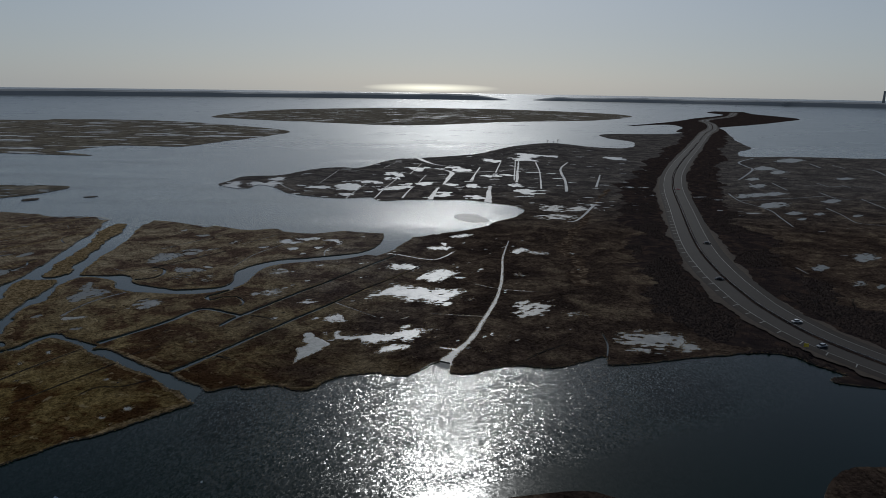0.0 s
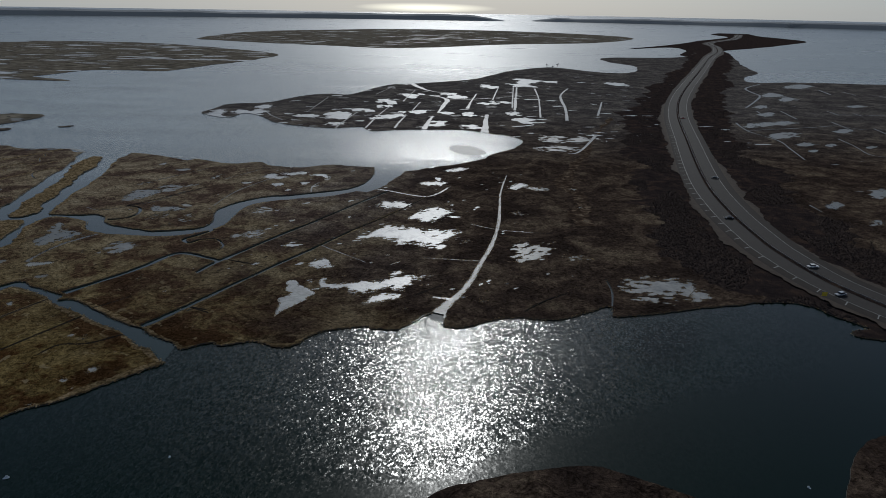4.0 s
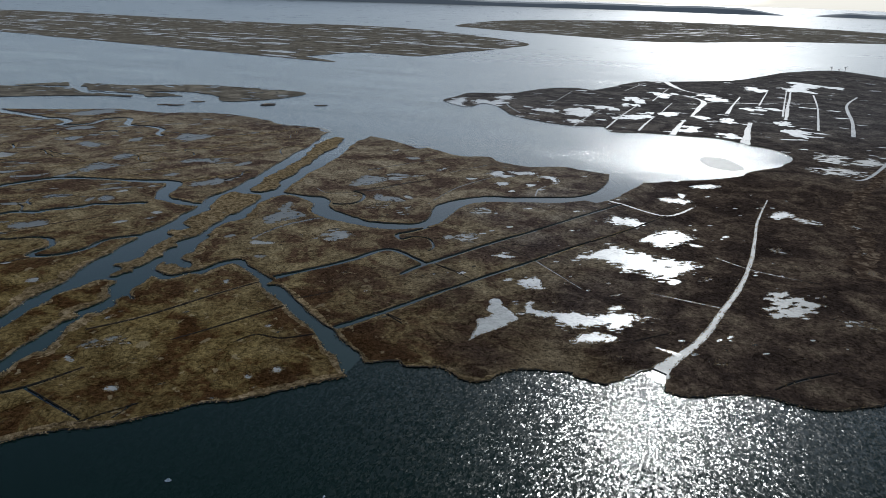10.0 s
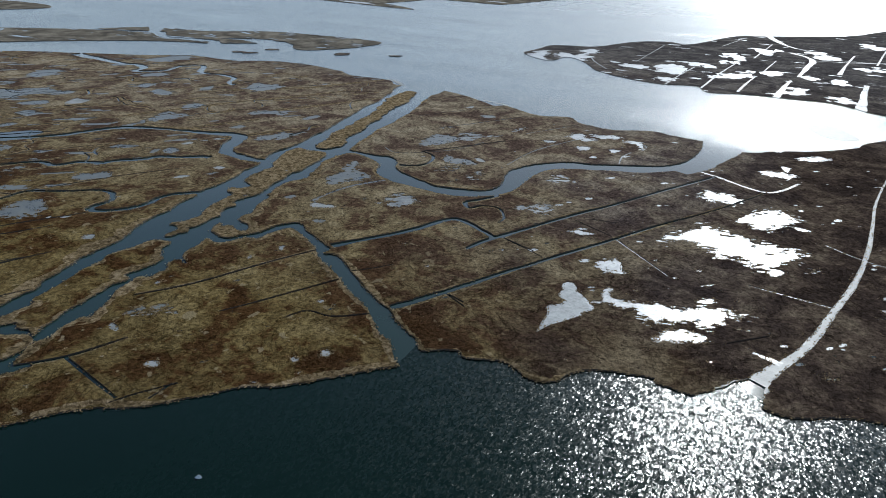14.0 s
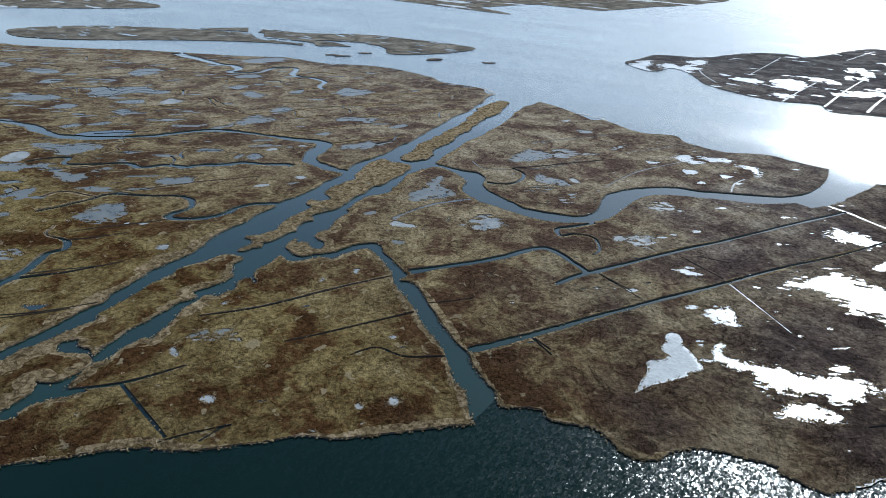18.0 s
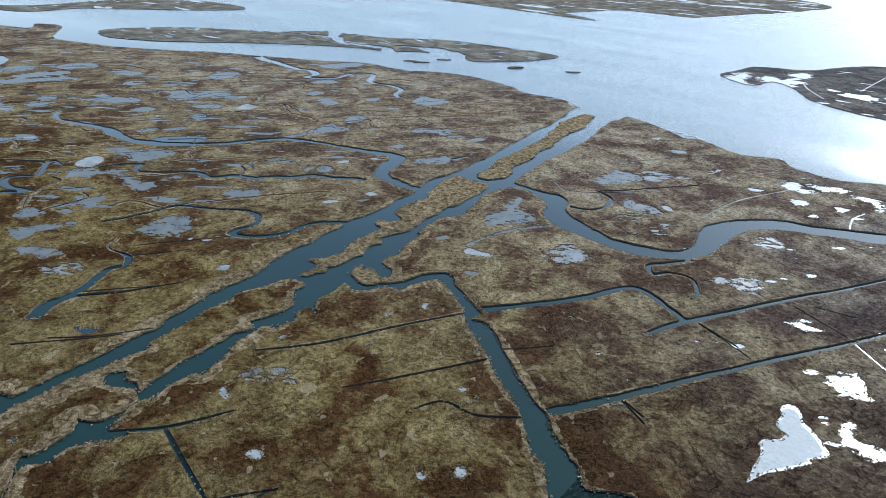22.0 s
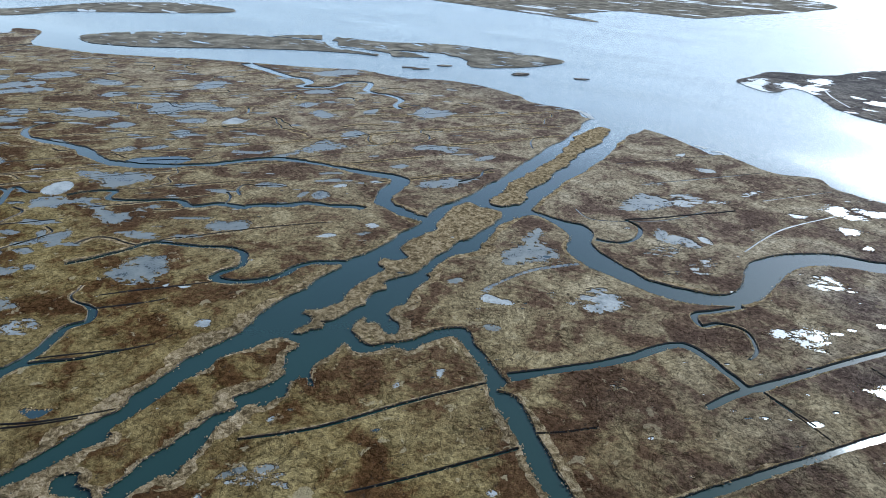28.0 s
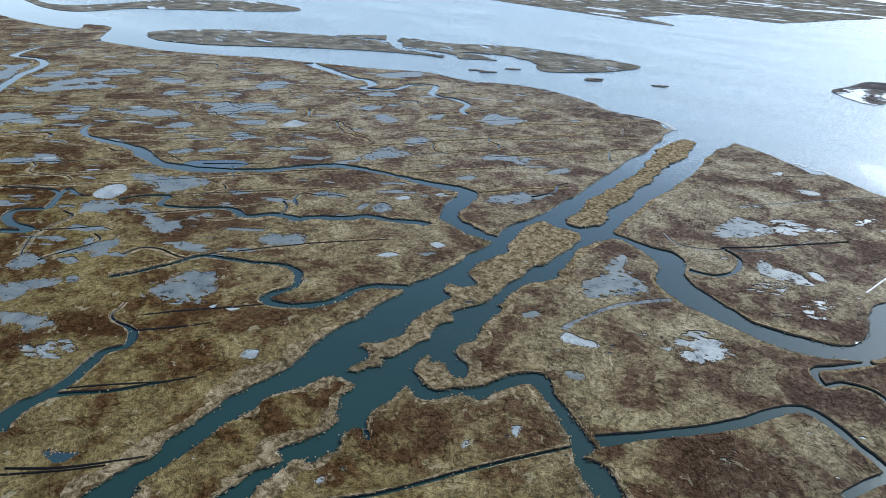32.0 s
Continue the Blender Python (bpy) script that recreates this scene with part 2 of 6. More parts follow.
def growth_material(name, stops, scale, height):
    n = Nodes(name)
    clump = n.noise(scale, 6, 0.7, 0.6)
    blade = n.noise(2.8, 4, 0.75)
    col = n.mix(0.6, n.ramp(clump, stops), n.ramp(blade, [(0.3, 0.25), (0.68, 1.0)]), "MULTIPLY")
    n.bump(n.math("ADD", clump, n.math("MULTIPLY", blade, 0.6)), 0.9, height)
    return n.set(Base_Color=col, Roughness=0.95, Specular_IOR_Level=0.0)


def ice_material(name, clear, frost, rough, amount, dull=0.25):
    n = Nodes(name)
    grain = n.noise(0.9, 5, 0.65, 0.5)
    cloud = n.noise(0.16, 4, 0.6, 0.8)
    f = n.ramp(n.math("ADD", n.math("MULTIPLY", grain, 0.45), n.math("MULTIPLY", cloud, 0.55)), [(amount - 0.1, 0.0), (amount + 0.1, 1.0)])
    col = n.mix(f, clear, frost)
    n.bump(grain, 0.3, 0.06)
    return n.set(Base_Color=col, Roughness=n.math("ADD", n.math("MULTIPLY", f, dull), rough), IOR=1.31)


LEE = 149.0
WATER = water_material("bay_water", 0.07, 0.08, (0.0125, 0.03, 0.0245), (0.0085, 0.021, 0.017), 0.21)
RIPPLES = water_material("rippled_bay_water", 0.36, 0.175, (0.0024, 0.0115, 0.0082), (0.0014, 0.0075, 0.0054), None, 1.22, 2.0, True)
REED = growth_material("straw_reeds", [(0.38, (0.07, 0.05, 0.026)), (0.47, (0.165, 0.12, 0.062)), (0.55, (0.28, 0.21, 0.12)), (0.66, (0.42, 0.33, 0.21))], 0.6, 0.5)
SCRUB_GROUND = growth_material("dark_scrub_ground", [(0.38, (0.026, 0.021, 0.0215)), (0.52, (0.042, 0.032, 0.029)), (0.66, (0.078, 0.053, 0.04))], 0.12, 0.8)
TRAIL = growth_material("trodden_brown_wrack", [(0.42, (0.04, 0.028, 0.021)), (0.52, (0.085, 0.06, 0.042)), (0.62, (0.2, 0.155, 0.11))], 0.22, 0.4)
SHOULDER = plain("pale_paved_shoulder", (0.037, 0.032, 0.028), 0.9, 0, 0.5, 0.3, Specular_IOR_Level=0.1)
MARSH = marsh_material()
# island grass, its colours paled and flattened to imitate aerial haze
HAZED_MARSH = growth_material("hazed_winter_marsh", [(0.36, (0.085, 0.075, 0.062)), (0.46, (0.13, 0.115, 0.092)), (0.54, (0.18, 0.16, 0.125)), (0.66, (0.28, 0.25, 0.2))], 0.05, 0.5)
MUD = plain("wet_peat_bank", (0.05, 0.039, 0.03), 0.55, 0, 1.5, 0.4)
MUDFLAT = plain("grey_tidal_mud", (0.26, 0.25, 0.225), 0.6, 0, 0.2, 0.3)
ICE = {
    "ice": ice_material("grey_pond_ice", (0.04, 0.044, 0.04), (0.125, 0.13, 0.118), 0.22, 0.48),
    "glare": ice_material("wet_shining_ice", (0.16, 0.175, 0.18), (0.38, 0.39, 0.39), 0.29, 0.45, 0.1),
    "lace": ice_material("broken_white_ice", (0.06, 0.067, 0.066), (0.2, 0.208, 0.2), 0.3, 0.48),
    "snow": ice_material("snowy_ice", (0.1, 0.108, 0.106), (0.25, 0.258, 0.25), 0.5, 0.45),
    "crust": ice_material("crusted_snow_ice", (0.17, 0.18, 0.18), (0.34, 0.35, 0.34), 0.5, 0.47),
    "brook": ice_material("wet_grey_brook_ice", (0.045, 0.052, 0.054), (0.12, 0.127, 0.127), 0.42, 0.5, 0.1),
    "run": ice_material("thin_creek_ice", (0.035, 0.044, 0.047), (0.13, 0.14, 0.143), 0.26, 0.5),
    "water": ice_material("still_pond_water", (0.02, 0.035, 0.04), (0.05, 0.07, 0.075), 0.08, 0.6),
}
ASPHALT = plain("worn_asphalt", (0.039, 0.035, 0.032), 0.85, 0, 0.6, 0.25, Specular_IOR_Level=0.15)
SAND = plain("sandy_verge", (0.075, 0.062, 0.052), 0.95, 0, 0.4, 0.4, Specular_IOR_Level=0.05)
PAINT = plain("white_road_paint", (0.15, 0.15, 0.145), 0.6, 0, 3, 0.12)
STEEL = plain("galvanised_steel", (0.3, 0.31, 0.32), 0.45, 0.9, 4, 0.2)
SCRUB = plain("leafless_scrub", (0.05, 0.039, 0.034), 0.95, 0, 0.5, 0.5, Specular_IOR_Level=0.0)
# far woods; their bluish emission paints in the haze of distance
HAZE_GLOW_WOOD = plain("haze_glow_wooded_shore", (0.1, 0.11, 0.12), 0.95, 0, 0.01, 0.3, Emission_Color=(0.5, 0.58, 0.66), Emission_Strength=0.12)

# ---- plan ----
from collections import defaultdict
from mathutils.geometry import delaunay_2d_cdt

CHANNELS, POOLS = {}, defaultdict(list)
SOUTH_SHORE = [(-900, -300), (-420.0, -60.0), (-250.0, 40.0), (-180.0, 98.0), (-143.5, 135.9), (-137.3, 143.8), (-130.1, 151.5), (-122.9, 155.6), (-112.3, 165.8), (-106.5, 173.1), (-99.0, 177.4), (-90.5, 186.3), (-82.7, 195.0), (-79.7, 198.7), (-79.5, 205.9), (-77.1, 207.0), (-69.5, 211.3), (-65.7, 209.5), (-56.6, 213.0), (-47.9, 209.5), (-42.8, 211.5), (-40.0, 216.9), (-33.8, 221.9), (-22.2, 224.6), (-19.6, 223.1), (-9.5, 222.5), (-5.7, 228.0), (-3.8, 231.3), (0.8, 226.3), (10.1, 225.1), (25.0, 232.7), (43.7, 232.4), (62.7, 242.8), (62.4, 234.2), (78.6, 238.0), (102.3, 244.4), (126.3, 249.4), (136.2, 247.0), (140.7, 238.9), (147.8, 228.9), (155.0, 218.3), (330.0, 190.0), (800, 190)]
NORTH_SHORE = [(800, 500), (140, 520), (64.9, 525.8), (38.5, 496.7), (20, 475.7), (-3.5, 457.7), (-17.7, 447.4), (-33, 446), (-36.1, 456.5), (-44.8, 456.9), (-57.8, 459.1), (-68.3, 463.2), (-87, 453.8), (-101.6, 455.4), (-108.9, 457.1), (-115.8, 466), (-121.2, 466.8), (-128.3, 463.4), (-137.1, 460.9), (-150.9, 467.4), (-161.8, 472.4), (-168.1, 468.8), (-183.1, 477.4), (-196.4, 484.2), (-205.6, 487.3), (-213, 488.9), (-236, 489), (-250, 489), (-257, 494.5), (-264.8, 498.4), (-293.4, 496.9), (-309.7, 505.5), (-341.1, 514.4), (-372.5, 510.5), (-405.9, 494), (-443, 491), (-472, 472), (-522, 446), (-567, 424), (-607, 397), (-655, 374), (-700, 362), (-729, 366), (-787, 397), (-817, 388), (-853, 350), (-1500, 250), (-1500, -300)]
RIPPLED = [(-62.0, 206.0), (-56.6, 213.0), (-47.9, 209.5), (-42.8, 211.5), (-40.0, 216.9), (-33.8, 221.9), (-22.2, 224.6), (-19.6, 223.1), (-9.5, 222.5), (-5.7, 228.0), (-3.8, 231.3), (0.8, 226.3), (10.1, 225.1), (25.0, 232.7), (43.7, 232.4), (62.7, 242.8), (76.0, 240.0), (70.0, 205.0), (56.0, 178.0), (33.1, 170.0), (23.6, 165.5), (11.7, 157.4), (3.3, 149.6), (-8.4, 148.1), (-26.5, 147.0), (-45.0, 138.0), (-60.0, 165.0)]
HOOK = [(36.4, 481.9), (59.1, 530.2), (67.8, 556.1), (59.9, 582.1), (42.7, 591.8), (20.7, 606.4), (-10.6, 606.1), (-32.6, 602.5), (-54.7, 596.5), (-65.7, 615.1), (-90.4, 605.3), (-119.1, 612.3), (-148.2, 632.9), (-167.1, 664.2), (-187.9, 680.1), (-195.3, 653.1), (-225, 675), (-224, 704), (-218, 739), (-181, 758), (-154, 815), (-130, 836), (-102, 839), (-67, 937), (-33, 965), (46, 1035), (86, 1118), (132, 1202), (202, 1264), (267, 1181), (324, 1191), (361, 1321), (334, 1433), (359, 1540), (544, 1602), (656, 1825), (745, 1898), (604, 1427), (548, 1231), (488, 1136), (469, 1059), (545, 1071), (612, 1064), (686, 1058), (1300, 1050), (1300, 300), (240.0, 250.0), (130.0, 430.0)]
CAUSEWAY = [(566, 1667), (642, 1871), (648, 2011), (507, 1914), (692, 2151), (901, 2486), (1158, 2876), (1213, 3211), (1488, 3558), (1363, 3074), (1350, 2786), (1323, 2585), (1216, 2423), (951, 2098), (742, 1872), (642, 1644)]
FAR_WEST = [(-2200, 1700), (-1124, 1736), (-1018, 1802), (-800, 1812), (-664, 1767), (-495, 1636), (-337, 1487), (-342, 1348), (-360, 1256), (-384, 1199), (-408, 1102), (-426, 1077), (-525, 1080), (-558, 979), (-617, 944), (-2200, 1250)]
FAR_MID = [(-694, 2052), (-708, 2352), (-667, 2650), (-531, 2848), (-226, 3152), (162, 3182), (518, 2983), (704, 2652), (498, 2232), (187, 2029), (19, 1859), (-127, 1764), (-281, 1827), (-412, 1875), (-636, 1999)]
MID = [(-732, 409), (-742, 436), (-724, 474), (-691, 505), (-636, 542), (-599, 591), (-537, 604), (-485, 640), (-430, 650), (-366, 651), (-359, 622), (-378, 582), (-397, 567), (-441, 574), (-476, 551), (-527, 530), (-590, 477), (-645, 425), (-694, 402)]
NORTH_WEST = [(-2000, 700), (-1085, 418), (-1004, 560), (-938, 645), (-829, 642), (-841, 587), (-929, 491), (-1032, 403), (-1900, 560)]
NEAR = [(1.4, 143.1), (9.8, 146.8), (17.8, 149.4), (26.0, 151.7), (37.0, 153.0), (43.2, 151.0), (62.0, 140.0), (80.0, 126.0), (70.0, 90.0), (-22.0, 90.0), (-14.0, 126.0)]
NEAR_EAST = [(92.0, 134.0), (96.6, 151.0), (105.9, 162.0), (111.7, 165.0), (117.0, 166.0), (133.0, 163.0), (150.0, 130.0), (120.0, 108.0)]
WRACK = [(170.7, 686.6), (134.2, 592.7), (109.3, 515.0), (84.8, 448.3), (77.5, 417.2), (75.9, 376.5), (74.7, 337.4)]
SANDBAR = [(8.4, 522.1), (13.9, 533.4), (23.3, 534.4), (32.1, 518.7), (35.2, 506.5), (28.7, 499.8), (17.0, 502.4)]
# west_creek
CHANNELS['west_creek'] = [(-211.0, 307.5, 7.0), (-228.5, 306.9, 7.0), (-240.2, 310.7, 6.5), (-248.0, 329.6, 6.5), (-256.0, 333.8, 5.5), (-270.8, 328.2, 5.0), (-293.5, 322.2, 5.0), (-313.1, 312.3, 5.0), (-325.2, 288.2, 5.0), (-340.6, 270.0, 5.0), (-359.1, 258.7, 5.0), (-377.3, 256.8, 5.0), (-391.6, 257.7, 5.0), (-412.7, 250.6, 5.0), (-427.6, 248.4, 5.0), (-441.6, 256.1, 4.0), (-442.5, 270.4, 2.5), (-432.0, 289.7, 1.5)]
# west_creek_branch
CHANNELS['west_creek_branch'] = [(-238.1, 299.0, 4.2), (-241.9, 298.5, 4.1), (-248.9, 292.7, 4.0), (-258.3, 287.4, 4.0), (-261.9, 280.0, 3.9), (-269.9, 272.3, 3.8), (-271.8, 267.6, 3.7), (-277.2, 265.3, 3.6), (-281.8, 262.4, 3.6), (-283.6, 257.8, 3.5), (-287.3, 254.3, 3.4), (-294.0, 254.7, 3.3), (-299.2, 252.0, 3.2), (-304.4, 245.9, 3.2), (-310.6, 240.3, 3.1), (-316.0, 237.4, 3.0), (-319.3, 239.7, 2.9), (-321.7, 243.2, 2.8), (-326.8, 240.0, 2.8), (-330.3, 234.0, 2.7), (-331.4, 228.1, 2.6)]
# loop_creek
CHANNELS['loop_creek'] = [(-205.1, 266.4, 4.0), (-217.0, 254.0, 3.8), (-217.1, 241.4, 3.6), (-222.8, 231.6, 3.4), (-229.8, 228.2, 3.3), (-231.5, 231.5, 3.2), (-231.1, 238.2, 3.2), (-237.2, 243.9, 3.2), (-244.5, 243.9, 3.1), (-253.7, 237.3, 2.9), (-266.6, 228.6, 2.8), (-267.6, 219.6, 2.6), (-269.4, 207.9, 2.3), (-271.1, 201.9, 2.0)]
# west_gut
CHANNELS['west_gut'] = [(-218.7, 159.6, 4.5), (-223.2, 165.1, 4.5), (-224.4, 170.3, 3.4), (-226.7, 176.8, 2.8), (-230.6, 182.5, 2.8), (-232.9, 186.5, 2.6), (-232.2, 191.6, 2.2), (-236.1, 194.6, 2.4), (-240.2, 195.2, 1.6), (-245.4, 194.0, 1), (-249.4, 194.5, 0.9), (-251.3, 197.3, 0.8), (-253.3, 199.6, 0.6)]
CHANNELS['west_gut_ditch'] = [(-224.4, 170.3, 2.2), (-221.2, 175.6, 1.6), (-216.5, 182.2, 1.3), (-213.3, 189.1, 0.9), (-209.0, 198.3, 0.5)]
CHANNELS['west_gut_spur'] = [(-237.9, 194.9, 1.1), (-233.8, 201.5, 1), (-230.1, 208.1, 0.8), (-228.5, 212.4, 0.5)]
# bayou_gut
CHANNELS['bayou_gut'] = [(-103.2, 322.9, 2.0), (-108.5, 314.3, 2.1), (-112.3, 308.5, 2.2), (-108.3, 303.8, 2.0), (-105.0, 308.4, 1.8), (-98.4, 309.6, 1.5), (-92.8, 301.8, 1.3), (-92.9, 295.5, 1.0)]
# oxbow
CHANNELS['oxbow'] = [(-159.0, 335.6, 3.0), (-151.4, 338.7, 2.6), (-148.8, 346.4, 2.4), (-152.0, 356.1, 2.1), (-159.8, 359.8, 2.0)]
# oxbow_ditch
CHANNELS['oxbow_ditch'] = [(-159.8, 359.8, 1.2), (-150.4, 372.0, 1.2), (-131.8, 399.3, 1.2)]
# ditch_one
CHANNELS['ditch_one'] = [(-134.2, 247.7, 3.0), (-126.0, 260.0, 2.8), (-116.9, 274.5, 2.8), (-110.3, 289.1, 3.0), (-104.2, 290.6, 2.8), (-94.0, 285.5, 2.6), (-87.9, 283.5, 3.0), (-82.1, 294.7, 2.2), (-70.8, 317.1, 2.2), (-58.1, 339.3, 2.0)]
# ditch_one_east
CHANNELS['ditch_one_east'] = [(-88.2, 283.9, 2.0), (-73.2, 312.0, 1.9), (-59.6, 337.1, 1.8), (-44.6, 366.4, 1.8), (-27.4, 398.0, 1.8)]
# ditch_stub
CHANNELS['ditch_stub'] = [(-87.9, 283.5, 3.0), (-91.0, 276.3, 2.5), (-93.8, 268.7, 2.0)]
# cross_ditch
CHANNELS['cross_ditch'] = [(-40.5, 403.8, 2.2), (-27.4, 398.0, 2.0), (-5.2, 387.3, 1.6), (7.2, 407.9, 1.4)]
# ditch_two
CHANNELS['ditch_two'] = [(-95.0, 221.4, 3.0), (-86.1, 237.4, 2.6), (-77.9, 253.5, 2.3), (-65.4, 276.7, 2.1), (-51.1, 302.6, 1.8), (-37.8, 327.2, 1.5), (-22.5, 352.5, 1.2), (-5.2, 387.3, 1.0)]
# ditch_two_spur
CHANNELS['ditch_two_spur'] = [(-50.4, 303.5, 0.9), (-28.5, 283.2, 0.6)]
# stream
CHANNELS['stream'] = [(-3.2, 225.7, 10.0), (1.8, 236.0, 5.0), (7.2, 247.4, 2.8), (13.2, 262.2, 2.4), (19.1, 284.2, 2.0), (26.0, 310.3, 2.0), (30.9, 340.8, 1.7), (33.6, 367.7, 1.5), (36.7, 399.1, 1.2), (43.7, 439.8, 0.8)]
# brook_mouth
CHANNELS['brook_mouth'] = [(-4.8, 217.6, 13.0), (-1.9, 228.1, 9.0), (1.5, 235.2, 4.0)]
# stream_spur
CHANNELS['stream_spur'] = [(17.2, 337.5, 1.0), (31.1, 328.9, 0.8), (55.1, 323.9, 0.7)]
# stream_spur_b
CHANNELS['stream_spur_b'] = [(-4.6, 289.6, 0.8), (19.0, 286.7, 1.0)]
# stream_spur_c
CHANNELS['stream_spur_c'] = [(-0.5, 249.1, 1.4), (6.7, 246.8, 2.0)]
# field_ditch_a
CHANNELS['field_ditch_a'] = [(-163.3, 191.2, 1.1), (-153.8, 205.0, 1.4), (-145.7, 223.6, 1.4), (-136.5, 242.6, 1.0)]
# field_ditch_b
CHANNELS['field_ditch_b'] = [(-135.7, 196.1, 0.6), (-128.2, 209.1, 1.1), (-118.0, 228.8, 1.1)]
# field_ditch_c
CHANNELS['field_ditch_c'] = [(-118.1, 201.8, 0.8), (-114.8, 208.6, 1.1), (-106.7, 209.6, 1.3), (-98.1, 216.2, 1.5)]
# field_ditch_d
CHANNELS['field_ditch_d'] = [(-162.3, 150.1, 1.5), (-152.4, 161.5, 1.8), (-146.6, 174.7, 0.8)]
# field_ditch_e
CHANNELS['field_ditch_e'] = [(-152.9, 161.1, 1.3), (-140.8, 158.6, 1.5), (-128.3, 155.9, 1.0)]
# field_ditch_f
CHANNELS['field_ditch_f'] = [(-209.7, 150.7, 1.1), (-200.0, 163.3, 0.9), (-194.1, 172.4, 0.8)]
# field_ditch_g
CHANNELS['field_ditch_g'] = [(-206.0, 158.2, 0.9), (-199.0, 166.3, 1.1), (-191.2, 179.0, 0.8)]
# field_ditch_h
CHANNELS['field_ditch_h'] = [(-226.6, 171.3, 1.0), (-219.8, 181.3, 1.1), (-210.9, 193.6, 0.6)]
# field_ditch_i
CHANNELS['field_ditch_i'] = [(-121.8, 231.6, 1.0), (-114.9, 238.1, 0.9), (-108.8, 246.1, 0.8)]
# field_ditch_j
CHANNELS['field_ditch_j'] = [(-84.3, 237.2, 1.0), (-78.3, 234.9, 1.0)]
# north_gut
CHANNELS['north_gut'] = [(-522.4, 442.5, 9.0), (-506.9, 440.4, 8.7), (-489.0, 439.1, 8.4), (-461.2, 435.5, 8.0), (-446.8, 438.9, 7.7), (-433.1, 432.7, 7.4), (-430.6, 421.2, 7.1), (-421.2, 425.3, 6.7), (-413.6, 435.5, 6.4), (-417.4, 453.8, 6.1), (-411.8, 461.4, 5.8), (-404.5, 462.2, 5.4), (-391.4, 445.6, 5.1), (-379.4, 443.0, 4.8), (-371.8, 445.3, 4.5), (-356.1, 441.4, 4.1), (-348.4, 428.6, 3.8), (-339.0, 423.5, 3.5)]
# hook_ditch_0
CHANNELS['hook_ditch_0'] = [(-88.0, 604.3, 1.4), (-85.0, 649.3, 1.2), (-80.1, 698.8, 1.1)]
# hook_ditch_1
CHANNELS['hook_ditch_1'] = [(-62.7, 606.3, 1.7), (-57.7, 679.7, 1.4), (-48.7, 763.0, 1.1)]
# hook_ditch_2
CHANNELS['hook_ditch_2'] = [(-37.7, 608.5, 2.2), (-35.4, 641.8, 1.8), (-31.2, 680.1, 1.4)]
# hook_ditch_3
CHANNELS['hook_ditch_3'] = [(-11.5, 603.1, 5.2), (-9.4, 641.4, 3.7), (-5.1, 680.7, 2.2)]
# hook_ditch_4
CHANNELS['hook_ditch_4'] = [(38.5, 590.5, 7.5), (42.9, 645.0, 7.1), (47.8, 694.6, 6.8)]
# hook_ditch_5
CHANNELS['hook_ditch_5'] = [(-45.1, 1000.4, 7.5), (-30.1, 935.0, 6.8), (-12.6, 886.7, 4.5), (17.4, 854.4, 2.2)]
# hook_ditch_6
CHANNELS['hook_ditch_6'] = [(-11.1, 842.3, 6.0), (4.9, 820.6, 5.4), (10.1, 793.5, 5.2), (4.6, 747.7, 4.5), (-0.6, 700.8, 2.2)]
# hook_ditch_7
CHANNELS['hook_ditch_7'] = [(10.1, 801.0, 3.8), (36.7, 808.6, 2.7), (65.9, 825.4, 2.2), (100.6, 857.4, 2.2)]
# hook_ditch_8
CHANNELS['hook_ditch_8'] = [(-128.7, 692.0, 0.9), (-125.9, 811.8, 0.8)]
# hook_ditch_9
CHANNELS['hook_ditch_9'] = [(-74.5, 840.7, 0.9), (-58.0, 936.0, 0.8)]
# hook_ditch_10
CHANNELS['hook_ditch_10'] = [(-39.6, 780.9, 1.7), (-29.7, 893.5, 1.1)]
# hook_ditch_11
CHANNELS['hook_ditch_11'] = [(-27.3, 706.6, 1.1), (-20.2, 779.5, 1.1)]
# hook_ditch_12
CHANNELS['hook_ditch_12'] = [(29.5, 733.2, 3.8), (36.2, 790.2, 1.7), (45.7, 862.1, 1.7)]
# hook_ditch_13
CHANNELS['hook_ditch_13'] = [(61.5, 807.9, 1.7), (78.0, 934.6, 1.1)]
# hook_ditch_14
CHANNELS['hook_ditch_14'] = [(78.4, 725.7, 4.5), (86.6, 797.8, 3.8), (104.1, 953.8, 1.7)]
# hook_ditch_15
CHANNELS['hook_ditch_15'] = [(86.1, 714.7, 1.1), (47.8, 694.6, 1.1)]
# hook_ditch_16
CHANNELS['hook_ditch_16'] = [(-167.6, 689.5, 1.7), (-158.0, 667.9, 1.5), (-141.0, 640.8, 1.4)]
# hook_ditch_e0
CHANNELS['hook_ditch_e0'] = [(121.6, 664.7, 2.8), (134.3, 748.4, 2.8), (146.8, 854.8, 2.6), (170.3, 936.0, 2.2)]
# hook_ditch_e1
CHANNELS['hook_ditch_e1'] = [(158.1, 699.3, 2.2), (185.4, 803.8, 1.7)]
# hook_ditch_e2
CHANNELS['hook_ditch_e2'] = [(98.7, 681.1, 1.7), (116.0, 822.0, 1.7), (125.1, 929.4, 1.7)]
# hook_ditch_e3
CHANNELS['hook_ditch_e3'] = [(77.2, 741.7, 1.7), (99.0, 947.2, 1.1)]
# hook_ditch_g0
CHANNELS['hook_ditch_g0'] = [(7.9, 820.6, 2.4), (52.1, 819.2, 2.3), (90.4, 841.9, 2.1), (129.6, 861.3, 2.0)]
# hook_ditch_g1
CHANNELS['hook_ditch_g1'] = [(46.8, 697.3, 1.5), (103.8, 704.8, 1.2)]
